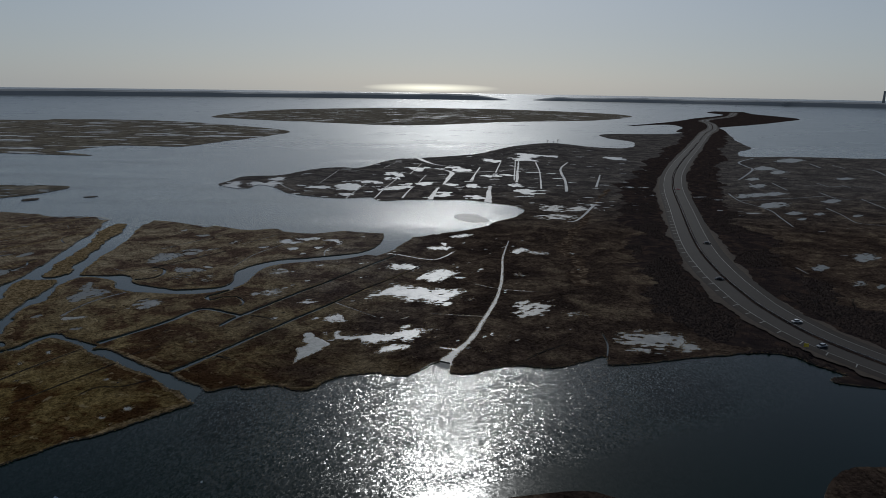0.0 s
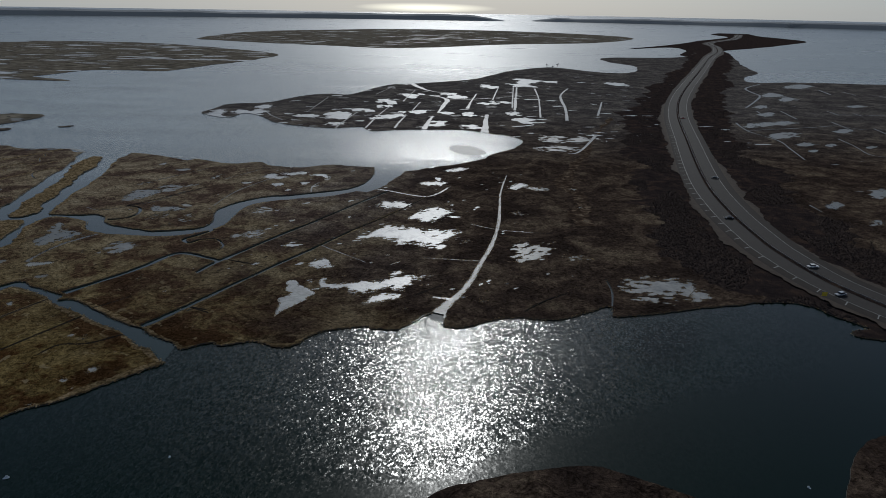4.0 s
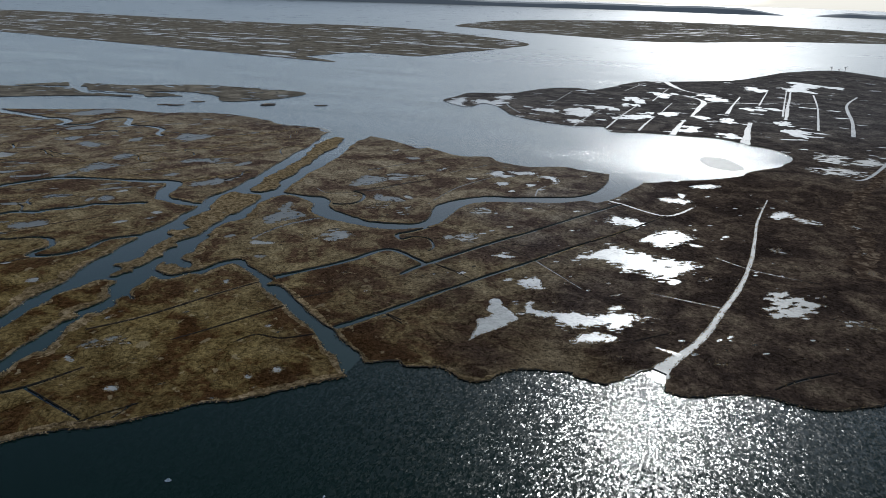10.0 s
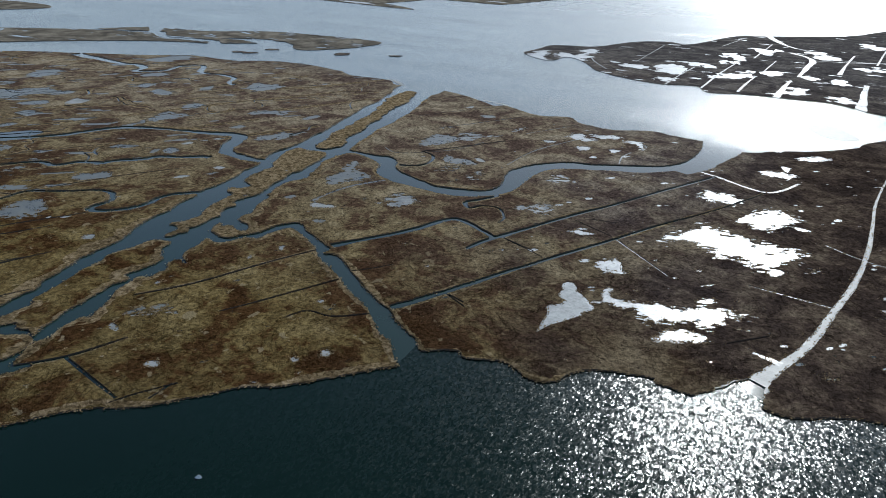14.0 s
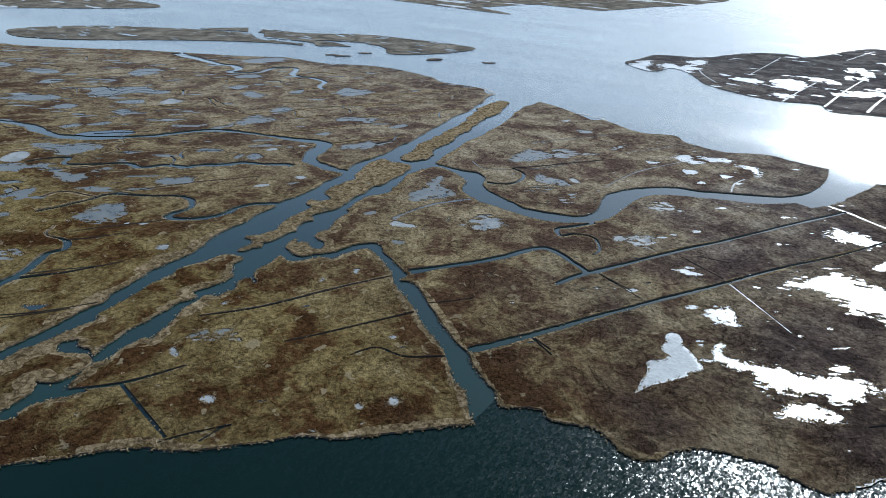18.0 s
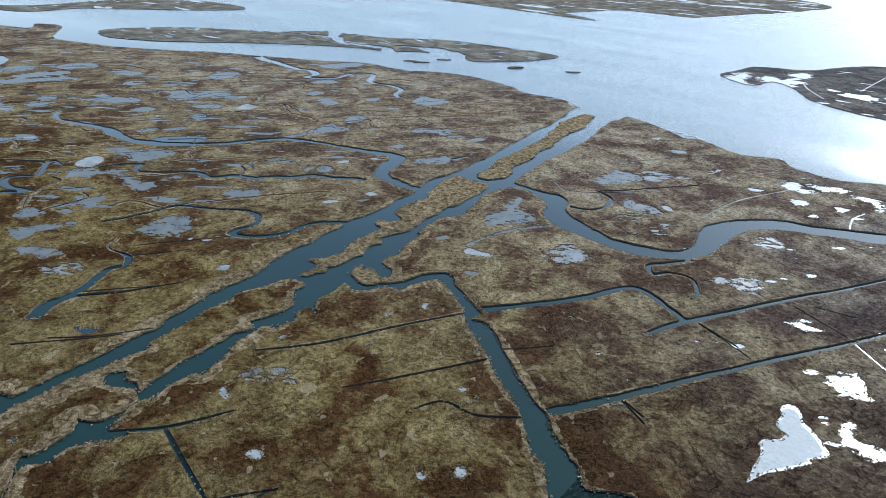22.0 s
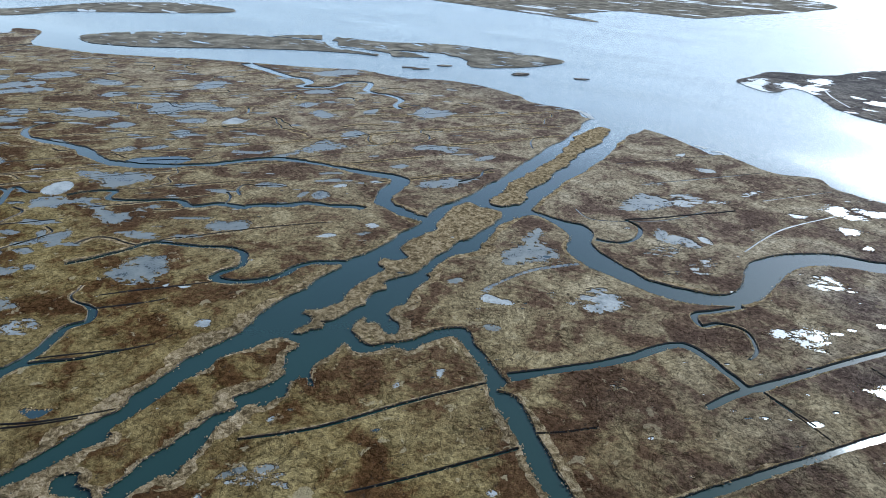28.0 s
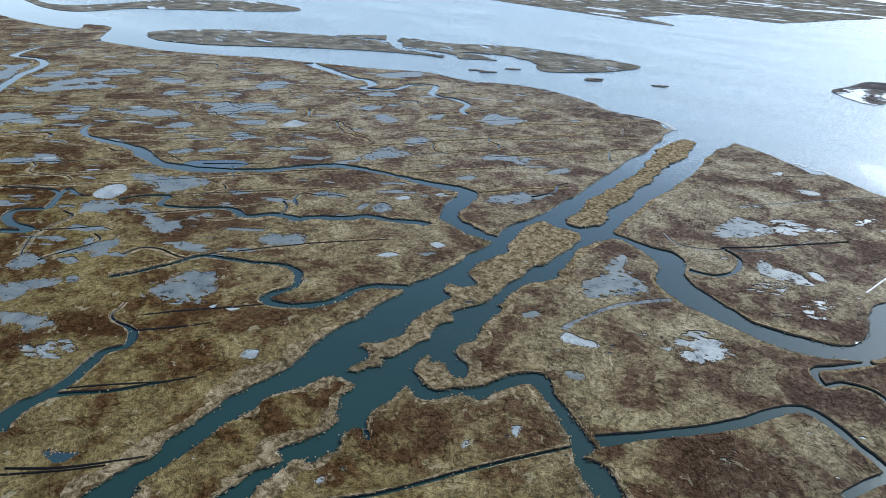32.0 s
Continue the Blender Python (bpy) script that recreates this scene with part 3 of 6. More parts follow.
# hook_ditch_g2
CHANNELS['hook_ditch_g2'] = [(133.9, 592.5, 2.4), (105.8, 520.7, 2.0), (95.3, 510.6, 1.6)]
# bayou_mouth
CHANNELS['bayou_mouth'] = [(-43.8, 395.3, 10.0), (-35.1, 414.6, 14.0), (-31.2, 441.0, 18.0), (-29.6, 473.0, 24.0), (-29.4, 501.2, 34.0)]
# snow_creek
CHANNELS['snow_creek'] = [(-153.4, 314.4, 2.0), (-161.8, 300.0, 1.6), (-164.8, 284.2, 1.6), (-164.2, 277.8, 3.0)]
# line_ditch_0
CHANNELS['line_ditch_0'] = [(-541.1, 242.0, 0.9), (-520.7, 308.7, 0.8)]
# line_ditch_1
CHANNELS['line_ditch_1'] = [(-447.6, 218.4, 0.9), (-430.3, 247.8, 0.8)]
# line_ditch_2
CHANNELS['line_ditch_2'] = [(-403.8, 207.4, 0.9), (-388.2, 231.2, 1.2), (-377.3, 252.0, 0.8)]
# line_ditch_3
CHANNELS['line_ditch_3'] = [(-372.4, 256.7, 0.9), (-353.3, 291.8, 1.2), (-331.7, 329.5, 0.8)]
# line_ditch_4
CHANNELS['line_ditch_4'] = [(-331.7, 329.5, 0.9), (-307.5, 380.4, 0.8)]
# line_ditch_5
CHANNELS['line_ditch_5'] = [(-372.0, 199.3, 0.9), (-366.7, 209.6, 1.2), (-358.0, 217.0, 0.8)]
# line_ditch_6
CHANNELS['line_ditch_6'] = [(-325.3, 241.5, 0.9), (-306.7, 270.2, 1.2), (-286.4, 301.3, 0.8)]
# line_ditch_7
CHANNELS['line_ditch_7'] = [(-326.2, 187.8, 0.9), (-317.6, 200.6, 1.2), (-309.8, 214.1, 0.8)]
# line_ditch_8
CHANNELS['line_ditch_8'] = [(-262.7, 238.3, 0.9), (-251.4, 260.5, 1.2), (-236.8, 282.1, 0.8)]
# line_ditch_9
CHANNELS['line_ditch_9'] = [(-477.3, 225.9, 0.9), (-470.6, 253.1, 1.2), (-454.9, 304.1, 0.8)]
# line_ditch_10
CHANNELS['line_ditch_10'] = [(-314.0, 304.3, 0.9), (-291.7, 349.9, 0.8)]
# line_ditch_11
CHANNELS['line_ditch_11'] = [(-495.8, 322.8, 0.9), (-465.1, 392.3, 1.2), (-412.0, 464.2, 0.8)]
# line_ditch_12
CHANNELS['line_ditch_12'] = [(-342.1, 397.8, 0.9), (-290.2, 450.4, 1.2), (-262.8, 504.9, 0.8)]
# line_ditch_13
CHANNELS['line_ditch_13'] = [(-332.6, 365.2, 0.9), (-280.7, 413.7, 1.2), (-248.5, 461.9, 0.8)]
# line_ditch_14
CHANNELS['line_ditch_14'] = [(-510.6, 242.6, 0.9), (-489.3, 286.3, 0.8)]
# line_ditch_15
CHANNELS['line_ditch_15'] = [(-244.0, 199.9, 0.9), (-238.4, 209.7, 1.2), (-226.6, 228.3, 0.8)]
# line_ditch_16
CHANNELS['line_ditch_16'] = [(-390.0, 285.6, 0.9), (-367.5, 341.8, 0.8)]
# line_ditch_17
CHANNELS['line_ditch_17'] = [(-569.0, 281.2, 0.9), (-539.3, 354.7, 0.8)]
# line_ditch_18
CHANNELS['line_ditch_18'] = [(-444.6, 340.2, 0.9), (-410.2, 405.1, 0.8)]
# line_ditch_19
CHANNELS['line_ditch_19'] = [(-195.0, 420.6, 0.9), (-166.3, 468.1, 0.8)]
# line_ditch_20
CHANNELS['line_ditch_20'] = [(-173.1, 402.1, 0.9), (-156.2, 429.7, 1.2), (-138.1, 459.2, 0.8)]
# line_ditch_21
CHANNELS['line_ditch_21'] = [(-127.6, 418.9, 0.9), (-108.8, 452.3, 0.8)]
# line_ditch_22
CHANNELS['line_ditch_22'] = [(-116.1, 362.6, 0.9), (-112.4, 392.5, 1.2), (-101.0, 421.6, 0.8)]
# line_ditch_23
CHANNELS['line_ditch_23'] = [(-68.5, 313.5, 0.9), (-52.2, 305.0, 0.8)]
# line_ditch_24
CHANNELS['line_ditch_24'] = [(-85.7, 284.0, 0.9), (-68.5, 276.0, 0.8)]
# line_ditch_25
CHANNELS['line_ditch_25'] = [(-64.1, 317.2, 0.9), (-53.0, 319.0, 0.8)]
# line_ditch_26
CHANNELS['line_ditch_26'] = [(-180.0, 357.0, 0.9), (-167.7, 351.9, 1.1), (-148.7, 369.7, 1.1), (-140.5, 391.1, 0.8)]
# line_ditch_27
CHANNELS['line_ditch_27'] = [(-70.6, 391.6, 0.9), (-72.2, 404.4, 1.2), (-69.9, 414.9, 0.8)]
# line_ditch_28
CHANNELS['line_ditch_28'] = [(2.8, 260.0, 0.9), (-7.8, 249.3, 0.8)]
# line_ditch_29
CHANNELS['line_ditch_29'] = [(31.7, 237.2, 0.9), (39.3, 245.8, 1.2), (49.4, 253.9, 0.8)]
# line_ditch_30
CHANNELS['line_ditch_30'] = [(63.8, 242.9, 0.9), (66.8, 255.8, 1.2), (67.4, 268.7, 0.8)]
# line_ditch_31
CHANNELS['line_ditch_31'] = [(-85.1, 237.1, 0.9), (-77.0, 232.8, 0.8)]
# line_ditch_32
CHANNELS['line_ditch_32'] = [(-87.3, 284.8, 0.9), (-72.8, 279.2, 0.8)]
# line_ditch_33
CHANNELS['line_ditch_33'] = [(-121.7, 159.2, 0.9), (-121.4, 166.0, 0.8)]
# line_ditch_34
CHANNELS['line_ditch_34'] = [(-128.5, 153.5, 0.9), (-125.6, 159.3, 1.2), (-120.5, 166.7, 0.8)]
POOLS['glare'] += [(132.6, 1006.6, 36.3, 50.8, 9, 0.3), (250.4, 992.5, 19.1, 33.6, 9, 0.3), (83.1, 660.6, 10.2, 22.4, 6, 0.3), (72.9, 698.1, 9.5, 16.5, 6, 0.4), (-177.1, 690.7, 12.5, 16.6, 6, 0.4), (-128, 675.9, 14, 15.7, 6, 0.5), (-94.4, 679.6, 14.1, 23.7, 6, 0.5), (-61.9, 773, 12.9, 30.2, 7, 0.5), (-47.7, 665.4, 14, 18.8, 6, 0.5)]
POOLS['glare'] += [(-28.4, 831.5, 13.9, 23.1, 8, 0.5), (-21.1, 708.3, 13.1, 21.2, 6, 0.5), (25.9, 692.9, 14.7, 20.3, 6, 0.5), (62, 788.4, 14.7, 20.9, 7, 0.5), (65.6, 942.2, 14.4, 29.5, 8, 0.5), (-75.3, 715.1, 10.7, 17.3, 7, 0.5), (2.5, 634.7, 11.8, 17.1, 6, 0.5), (28.7, 620.6, 10.6, 13.1, 6, 0.5), (-92.2, 625, 11.5, 10.1, 6, 0.5), (16.8, 837.5, 17.7, 29.3, 8, 0.5), (-173.6, 2417.8, 124, 141.9, 21, 0.6), (21.3, 2077.4, 107.8, 104.7, 18, 0.5)]
POOLS['ice'] += [(-813.7, 1319.1, 29.4, 83.5, 13, 0.4), (-443.7, 1186.8, 18.7, 86.6, 11, 0.6), (-661.3, 1276.5, 24.3, 45, 13, 0.5), (-606.4, 1368.3, 31.6, 50.1, 13, 0.5), (-655, 1087.4, 20.6, 34, 11, 0.5), (-424.8, 1329.4, 23.1, 45.5, 13, 0.5), (-416.8, 2234.2, 91.4, 123, 20, 0.6), (215, 2334.9, 104.8, 110.4, 19, 0.6), (-286.2, 2082.4, 51.7, 70.7, 19, 0.5), (435.3, 2503.6, 69.9, 102.4, 20, 0.5)]
POOLS['lace'] += [(88.1, 258.6, 18.1, 14.5, 2, 0.95), (60.5, 291.4, 6.7, 4.8, 3, 0.6)]
POOLS['lace'] += [(17.5, 246.6, 2.6, 2.3, 2, 0.5), (130.8, 584.5, 6.1, 35.9, 5, 0.6), (103.3, 568, 24.5, 16.8, 5, 0.9), (89.9, 528.7, 18.2, 12.2, 5, 0.9), (80, 407.3, 3.2, 4.5, 4, 0.7), (76.4, 369.9, 2.6, 3.7, 3, 0.7), (74.6, 344.9, 2.1, 3.3, 3, 0.7)]
CANAL_WEST = [(-247.0, 497.0), (-245.9, 490.7), (-244.0, 476.6), (-239.6, 461.1), (-234.8, 441.5), (-232.9, 424.9), (-229.5, 402.3), (-224.3, 381.0), (-221.7, 366.8), (-220.4, 353.3), (-219.6, 342.9), (-219.1, 330.7), (-219.0, 321.3), (-216.1, 312.5), (-213.4, 303.6), (-212.7, 297.8), (-212.5, 292.2), (-210.3, 282.3), (-209.5, 271.9), (-210.0, 264.3), (-208.0, 261.4), (-207.7, 254.8), (-207.1, 249.2), (-205.0, 242.6), (-204.4, 234.7), (-202.8, 226.6), (-199.3, 217.6), (-198.0, 210.7), (-198.1, 206.4), (-197.6, 203.3), (-197.4, 199.0), (-195.9, 194.9), (-194.9, 190.6), (-194.3, 186.1), (-193.0, 182.6), (-191.7, 179.2), (-190.4, 170.3), (-189.0, 162.9), (-188.1, 156.1), (-187.9, 151.1), (-187.2, 146.8), (-187.0, 143.9), (-192.0, 138.0), (-190.0, 108.0), (-187.0, 70.0)]
CANAL_STRIP = [(-176.0, 70.0), (-179.0, 108.0), (-181.0, 136.0), (-182.9, 142.5), (-182.6, 144.6), (-182.7, 149.1), (-183.6, 154.3), (-183.4, 157.9), (-183.4, 162.3), (-183.5, 167.1), (-183.1, 173.9), (-185.5, 175.0), (-185.8, 181.0), (-188.1, 187.9), (-190.1, 194.5), (-190.2, 198.4), (-190.7, 202.0), (-192.1, 205.7), (-191.4, 209.5), (-189.6, 212.7), (-189.3, 217.1), (-189.0, 220.0), (-187.0, 221.8), (-184.5, 222.3), (-182.3, 222.5), (-181.8, 219.7), (-181.6, 217.8), (-178.7, 215.1), (-177.0, 212.8), (-175.3, 213.0), (-174.8, 211.2), (-175.0, 207.1), (-175.5, 204.7), (-176.2, 202.5), (-176.9, 199.2), (-176.0, 197.4), (-173.5, 197.3), (-173.5, 195.5), (-174.3, 192.4), (-174.5, 188.9)]
CANAL_STRIP_SOUTH = [(-173.6, 191.4), (-173.4, 186.4), (-172.1, 181.0), (-171.9, 176.4), (-170.7, 172.9), (-169.0, 166.5), (-168.0, 163.7), (-171.5, 164.1), (-174.8, 163.4), (-177.4, 164.9), (-179.4, 162.5), (-178.1, 160.3), (-175.3, 159.5), (-171.5, 162.0), (-168.9, 162.8), (-166.1, 162.0), (-164.9, 158.8), (-164.4, 154.3), (-165.7, 151.5), (-169.1, 149.7), (-165.8, 147.7), (-164.4, 144.3), (-164.2, 141.1), (-164.2, 139.1), (-164.3, 136.2), (-152.0, 128.0), (-146.0, 118.0)]
CANAL_EAST = [(-142.0, 121.0), (-160.3, 134.8), (-158.7, 140.1), (-160.3, 142.7), (-160.4, 145.9), (-158.4, 149.4), (-155.8, 153.8), (-156.1, 155.7), (-160.3, 153.4), (-162.5, 157.0), (-164.0, 159.6), (-164.5, 162.9), (-163.4, 164.4), (-164.5, 167.5), (-165.5, 171.4), (-165.4, 175.6), (-163.6, 176.7), (-164.4, 180.1), (-165.4, 183.7), (-168.2, 187.9), (-169.7, 191.3), (-170.3, 196.7), (-171.0, 199.3), (-167.9, 201.1), (-168.4, 204.5), (-167.4, 207.2), (-170.1, 209.9), (-170.3, 212.2), (-169.8, 214.0), (-167.4, 212.8), (-165.6, 213.5), (-167.5, 215.2), (-170.4, 216.0), (-172.1, 218.1), (-172.8, 220.2), (-172.6, 223.2), (-173.2, 227.0), (-174.3, 230.4), (-172.5, 230.8), (-169.8, 230.2)]
CANAL_EAST_NORTH = [(-172.5, 235.2), (-177.2, 236.6), (-179.5, 240.6), (-179.8, 243.5), (-177.6, 241.0), (-175.0, 242.8), (-172.4, 242.2), (-169.6, 241.3), (-167.4, 242.7), (-168.1, 245.2), (-171.1, 248.1), (-174.4, 248.0), (-177.8, 250.5), (-177.7, 254.4), (-177.1, 257.0), (-180.4, 262.7), (-181.7, 268.6), (-183.2, 273.8), (-185.4, 274.1), (-185.1, 277.2), (-186.9, 281.7), (-187.4, 288.8), (-186.3, 292.7), (-184.0, 300.8), (-185.8, 304.5), (-186.5, 308.4), (-189.4, 315.4), (-191.1, 322.6), (-190.8, 330.3), (-191.8, 342.2), (-193.2, 349.8), (-195.5, 359.2), (-197.2, 370.0), (-199.1, 381.6), (-200.5, 399.9), (-203.4, 412.6), (-204.9, 428.2), (-208.3, 443.0), (-211.9, 459.0), (-213.5, 471.5), (-213.0, 482.9), (-216.2, 496.6), (-230.4, 494.2)]
NORTH_SPIT = [(-235.3, 474.4), (-228.9, 475.0), (-225.4, 472.3), (-220.0, 452.5), (-217.7, 436.8), (-213.8, 421.6), (-211.1, 406.6), (-208.7, 390.4), (-206.8, 374.0), (-205.4, 361.3), (-198.2, 348.6), (-200.1, 338.4), (-209.6, 338.0), (-210.4, 346.2), (-211.4, 357.1), (-216.1, 362.6), (-216.4, 378.8), (-218.5, 393.1), (-222.6, 411.6), (-228.2, 436.4), (-231.6, 453.5)]
STRAW_ISLAND = [(-209.7, 311.4), (-213.1, 320.4), (-214.2, 326.8), (-213.5, 332.4), (-207.6, 332.2), (-202.6, 333.4), (-198.2, 333.3), (-194.9, 329.9), (-193.8, 324.1), (-191.8, 316.6), (-191.7, 310.3), (-191.5, 304.4), (-192.7, 300.1), (-190.8, 293.7), (-191.2, 287.8), (-191.1, 285.2), (-189.4, 279.4), (-188.7, 272.7), (-190.1, 268.3), (-191.4, 263.2), (-190.2, 260.5), (-187.8, 259.6), (-188.5, 255.0), (-186.6, 250.9), (-184.8, 248.8), (-185.5, 246.1), (-185.1, 241.7), (-185.4, 237.6), (-186.5, 234.9), (-188.3, 233.7), (-185.6, 233.1), (-184.5, 232.0), (-186.2, 229.4), (-186.4, 227.1), (-188.0, 225.3), (-188.9, 227.4), (-188.9, 230.9), (-191.1, 233.2), (-194.2, 232.7), (-195.0, 234.8), (-192.7, 237.4), (-191.3, 240.8), (-190.8, 245.3), (-193.6, 249.2), (-195.7, 254.7), (-195.9, 261.3), (-196.8, 268.0), (-201.4, 269.4), (-202.3, 271.4), (-202.0, 273.9), (-199.4, 274.1), (-196.8, 277.6), (-198.0, 280.6), (-203.1, 281.9), (-205.2, 287.6), (-205.3, 292.9), (-205.0, 299.4), (-204.8, 303.6), (-207.6, 306.9)]
SOUTH_CANAL_HEAD = [(-132.2, 245.6), (-135.6, 247.8), (-141.2, 250.5), (-145.5, 252.3), (-148.8, 253.7), (-153.0, 256.9), (-156.3, 258.2), (-159.5, 255.7), (-161.8, 252.2), (-161.9, 249.4), (-163.3, 244.0), (-166.8, 238.3), (-168.9, 235.1), (-172.1, 234.9), (-170.7, 229.8), (-167.2, 230.9), (-165.6, 233.6), (-163.2, 238.3), (-159.2, 239.6), (-158.4, 244.4), (-157.2, 248.8), (-155.5, 251.9), (-152.6, 251.4), (-149.1, 250.1), (-144.1, 247.3), (-140.1, 245.0), (-137.1, 242.4), (-133.8, 239.6)]
SOUTH_CANAL_MOUTH = [(-134.2, 240.0), (-125.9, 234.6), (-118.3, 229.9), (-113.6, 225.8), (-107.1, 221.9), (-102.1, 218.8), (-98.6, 216.2), (-94.8, 212.1), (-90.7, 208.1), (-86.9, 206.4), (-79.7, 198.7), (-75.5, 196.3), (-72.9, 204.2), (-77.6, 207.6), (-81.0, 211.4), (-84.2, 213.0), (-87.6, 215.3), (-91.0, 217.4), (-93.4, 220.0), (-95.6, 221.6), (-100.3, 223.8), (-106.5, 227.9), (-112.2, 231.8), (-117.3, 235.1), (-123.9, 240.2), (-129.2, 242.7)]
BAYOU_NORTH = [(-193.2, 343.6), (-188.1, 343.5), (-176.8, 343.0), (-169.3, 344.3), (-162.1, 339.8), (-158.8, 332.3), (-153.0, 327.8), (-146.3, 324.9), (-138.5, 322.5), (-131.3, 320.5), (-120.0, 322.5), (-111.4, 325.9), (-108.3, 334.5), (-111.6, 348.7), (-111.7, 357.2), (-107.3, 368.3), (-99.7, 377.3), (-91.3, 383.4), (-81.8, 385.3), (-73.2, 390.1), (-54.4, 399.6), (-48.6, 406.1), (-43.9, 415.3), (-38.5, 433.5), (-36.0, 451.3), (-34.6, 475.4)]
BAYOU_SOUTH = [(-18.6, 470.6), (-24.9, 447.4), (-28.9, 430.6), (-29.9, 415.4), (-39.8, 403.5), (-49.0, 393.1), (-58.4, 384.9), (-68.6, 381.3), (-79.5, 376.1), (-84.8, 374.4), (-93.1, 369.0), (-98.5, 360.8), (-100.4, 348.8), (-100.7, 338.8), (-101.1, 330.5), (-104.4, 323.2), (-108.5, 319.2), (-112.8, 315.6), (-119.5, 312.8), (-127.7, 311.9), (-134.1, 312.7), (-140.9, 313.8), (-148.7, 314.3), (-152.4, 315.6), (-157.6, 317.7), (-162.9, 322.5), (-166.8, 330.8), (-172.0, 334.7), (-178.0, 337.7), (-187.5, 339.1), (-190.1, 332.6)]
HEART = [(-54.5, 235.7), (-54.4, 239.3), (-54.8, 242.1), (-56.0, 244.3), (-55.4, 246.5), (-52.9, 248.9), (-52.9, 251.9), (-54.5, 252.8), (-55.6, 254.2), (-55.4, 258.1), (-56.5, 259.7), (-56.1, 262.7), (-53.9, 263.5), (-52.2, 261.7), (-50.8, 258.6), (-49.4, 257.5), (-47.4, 255.7), (-45.8, 253.8), (-44.3, 251.8), (-43.6, 250.3), (-44.6, 248.3), (-46.2, 246.4), (-45.9, 245.0), (-47.4, 242.6), (-48.8, 240.0), (-51.7, 235.9), (-53.0, 232.6), (-54.0, 230.4), (-54.3, 233.8)]
SHORE_ICE = [[(-266.8, 499.3), (-257.1, 495.7), (-246.7, 486.2)], [(-209.8, 483.7), (-204.6, 481.0), (-196.8, 481.7), (-187.6, 477.5)], [(-181.2, 475.8), (-178.3, 476.8), (-175.2, 475.3)], [(-171.2, 472.5), (-166.9, 474.1), (-161.2, 470.0)]]
ISLETS = [(-352.3, 567.8), (-312.0, 589.9), (-428.1, 527.8), (-418.8, 529.5), (-414.6, 554.4), (-353.8, 574.4)]
CHANNELS['north_west_creek'] = [(-714.4, 366.7, 8.7), (-714.4, 349.1, 6.2), (-711.8, 330.4, 5.6), (-705.4, 313.5, 5.6), (-694.2, 300.1, 6.2), (-674, 283.7, 7.4), (-659, 288.3, 6.8), (-646.7, 293.4, 6.8), (-628.4, 291.7, 6.8), (-613, 283.6, 7.4), (-596.3, 269.1, 8.1), (-574.9, 255.3, 8.7), (-546.8, 239.1, 9.9)]
CHANNELS['lagoon_0'] = [(-647.1, 537.5, 5), (-623.4, 546.7, 9), (-597.6, 553.5, 14), (-569.9, 564.3, 16), (-536.7, 550.1, 14), (-511.5, 555.4, 16), (-484.8, 559.3, 18), (-459.2, 541, 26)]
CHANNELS['lagoon_1'] = [(-502.6, 573.8, 8), (-486.6, 581.7, 14), (-463.8, 585, 16), (-438, 580.1, 20), (-419.8, 563.2, 22), (-403.6, 539.4, 26)]
CHANNELS['lagoon_2'] = [(-569.9, 564.3, 12), (-600.2, 597.3, 16)]
CHANNELS['oxbow_west'] = [(-329.0, 186.1, 4.2), (-321.0, 194.0, 4.0), (-324.4, 195.8, 3.8), (-331.4, 193.4, 3.6), (-339.7, 193.9, 3.3), (-342.9, 197.4, 3.1), (-340.3, 202.1, 2.9), (-338.3, 206.1, 2.7), (-345.7, 211.2, 2.5), (-351.1, 213.9, 2.2), (-357.6, 213.0, 2.0), (-362.9, 208.6, 1.8), (-372.8, 199.6, 1.6)]
CHANNELS['oxbow_spur'] = [(-351.1, 213.9, 3.0), (-353.9, 218.2, 2.4), (-345.6, 218.7, 1.8), (-340.6, 221.8, 1.2)]
# frozen ponds and sheets of the marsh, by what covers them
POND_SHAPES = defaultdict(list)
POND_SHAPES['ice'].append([(-606.3, 258.5), (-627.3, 270.7), (-638.9, 284.5), (-621.5, 278.9), (-604.3, 268.0), (-587.8, 258.6), (-585.1, 253.2)])
POND_SHAPES['ice'].append([(-590.3, 274.2), (-591.9, 288.5), (-584.7, 298.6), (-574.1, 293.3), (-571.8, 280.5), (-582.6, 272.0)])
POND_SHAPES['ice'].append([(-560.2, 275.2), (-561.1, 289.0), (-554.3, 307.6), (-544.7, 302.3), (-545.1, 287.0), (-550.6, 273.9)])
POND_SHAPES['ice'].append([(-545.6, 261.3), (-544.3, 276.8), (-533.8, 296.5), (-523.9, 301.4), (-526.7, 284.0), (-531.9, 266.5)])
POND_SHAPES['ice'].append([(-576.4, 306.6), (-580.9, 321.4), (-573.4, 332.0), (-559.3, 333.9), (-557.9, 325.7), (-560.6, 311.8), (-567.7, 305.3)])
POND_SHAPES['ice'].append([(-531.4, 329.6), (-529.6, 338.3), (-514.8, 343.0), (-509.8, 334.8), (-516.5, 328.6)])
POND_SHAPES['ice'].append([(-479.7, 258.9), (-485.2, 266.6), (-479.0, 270.3), (-469.8, 265.6), (-472.9, 259.5)])
POND_SHAPES['ice'].append([(-491.6, 229.6), (-487.3, 239.1), (-469.1, 243.2), (-460.1, 236.6), (-470.1, 229.2), (-472.2, 224.7)])
POND_SHAPES['ice'].append([(-472.5, 248.3), (-472.7, 253.9), (-460.4, 258.1), (-456.3, 254.0), (-462.5, 247.9)])
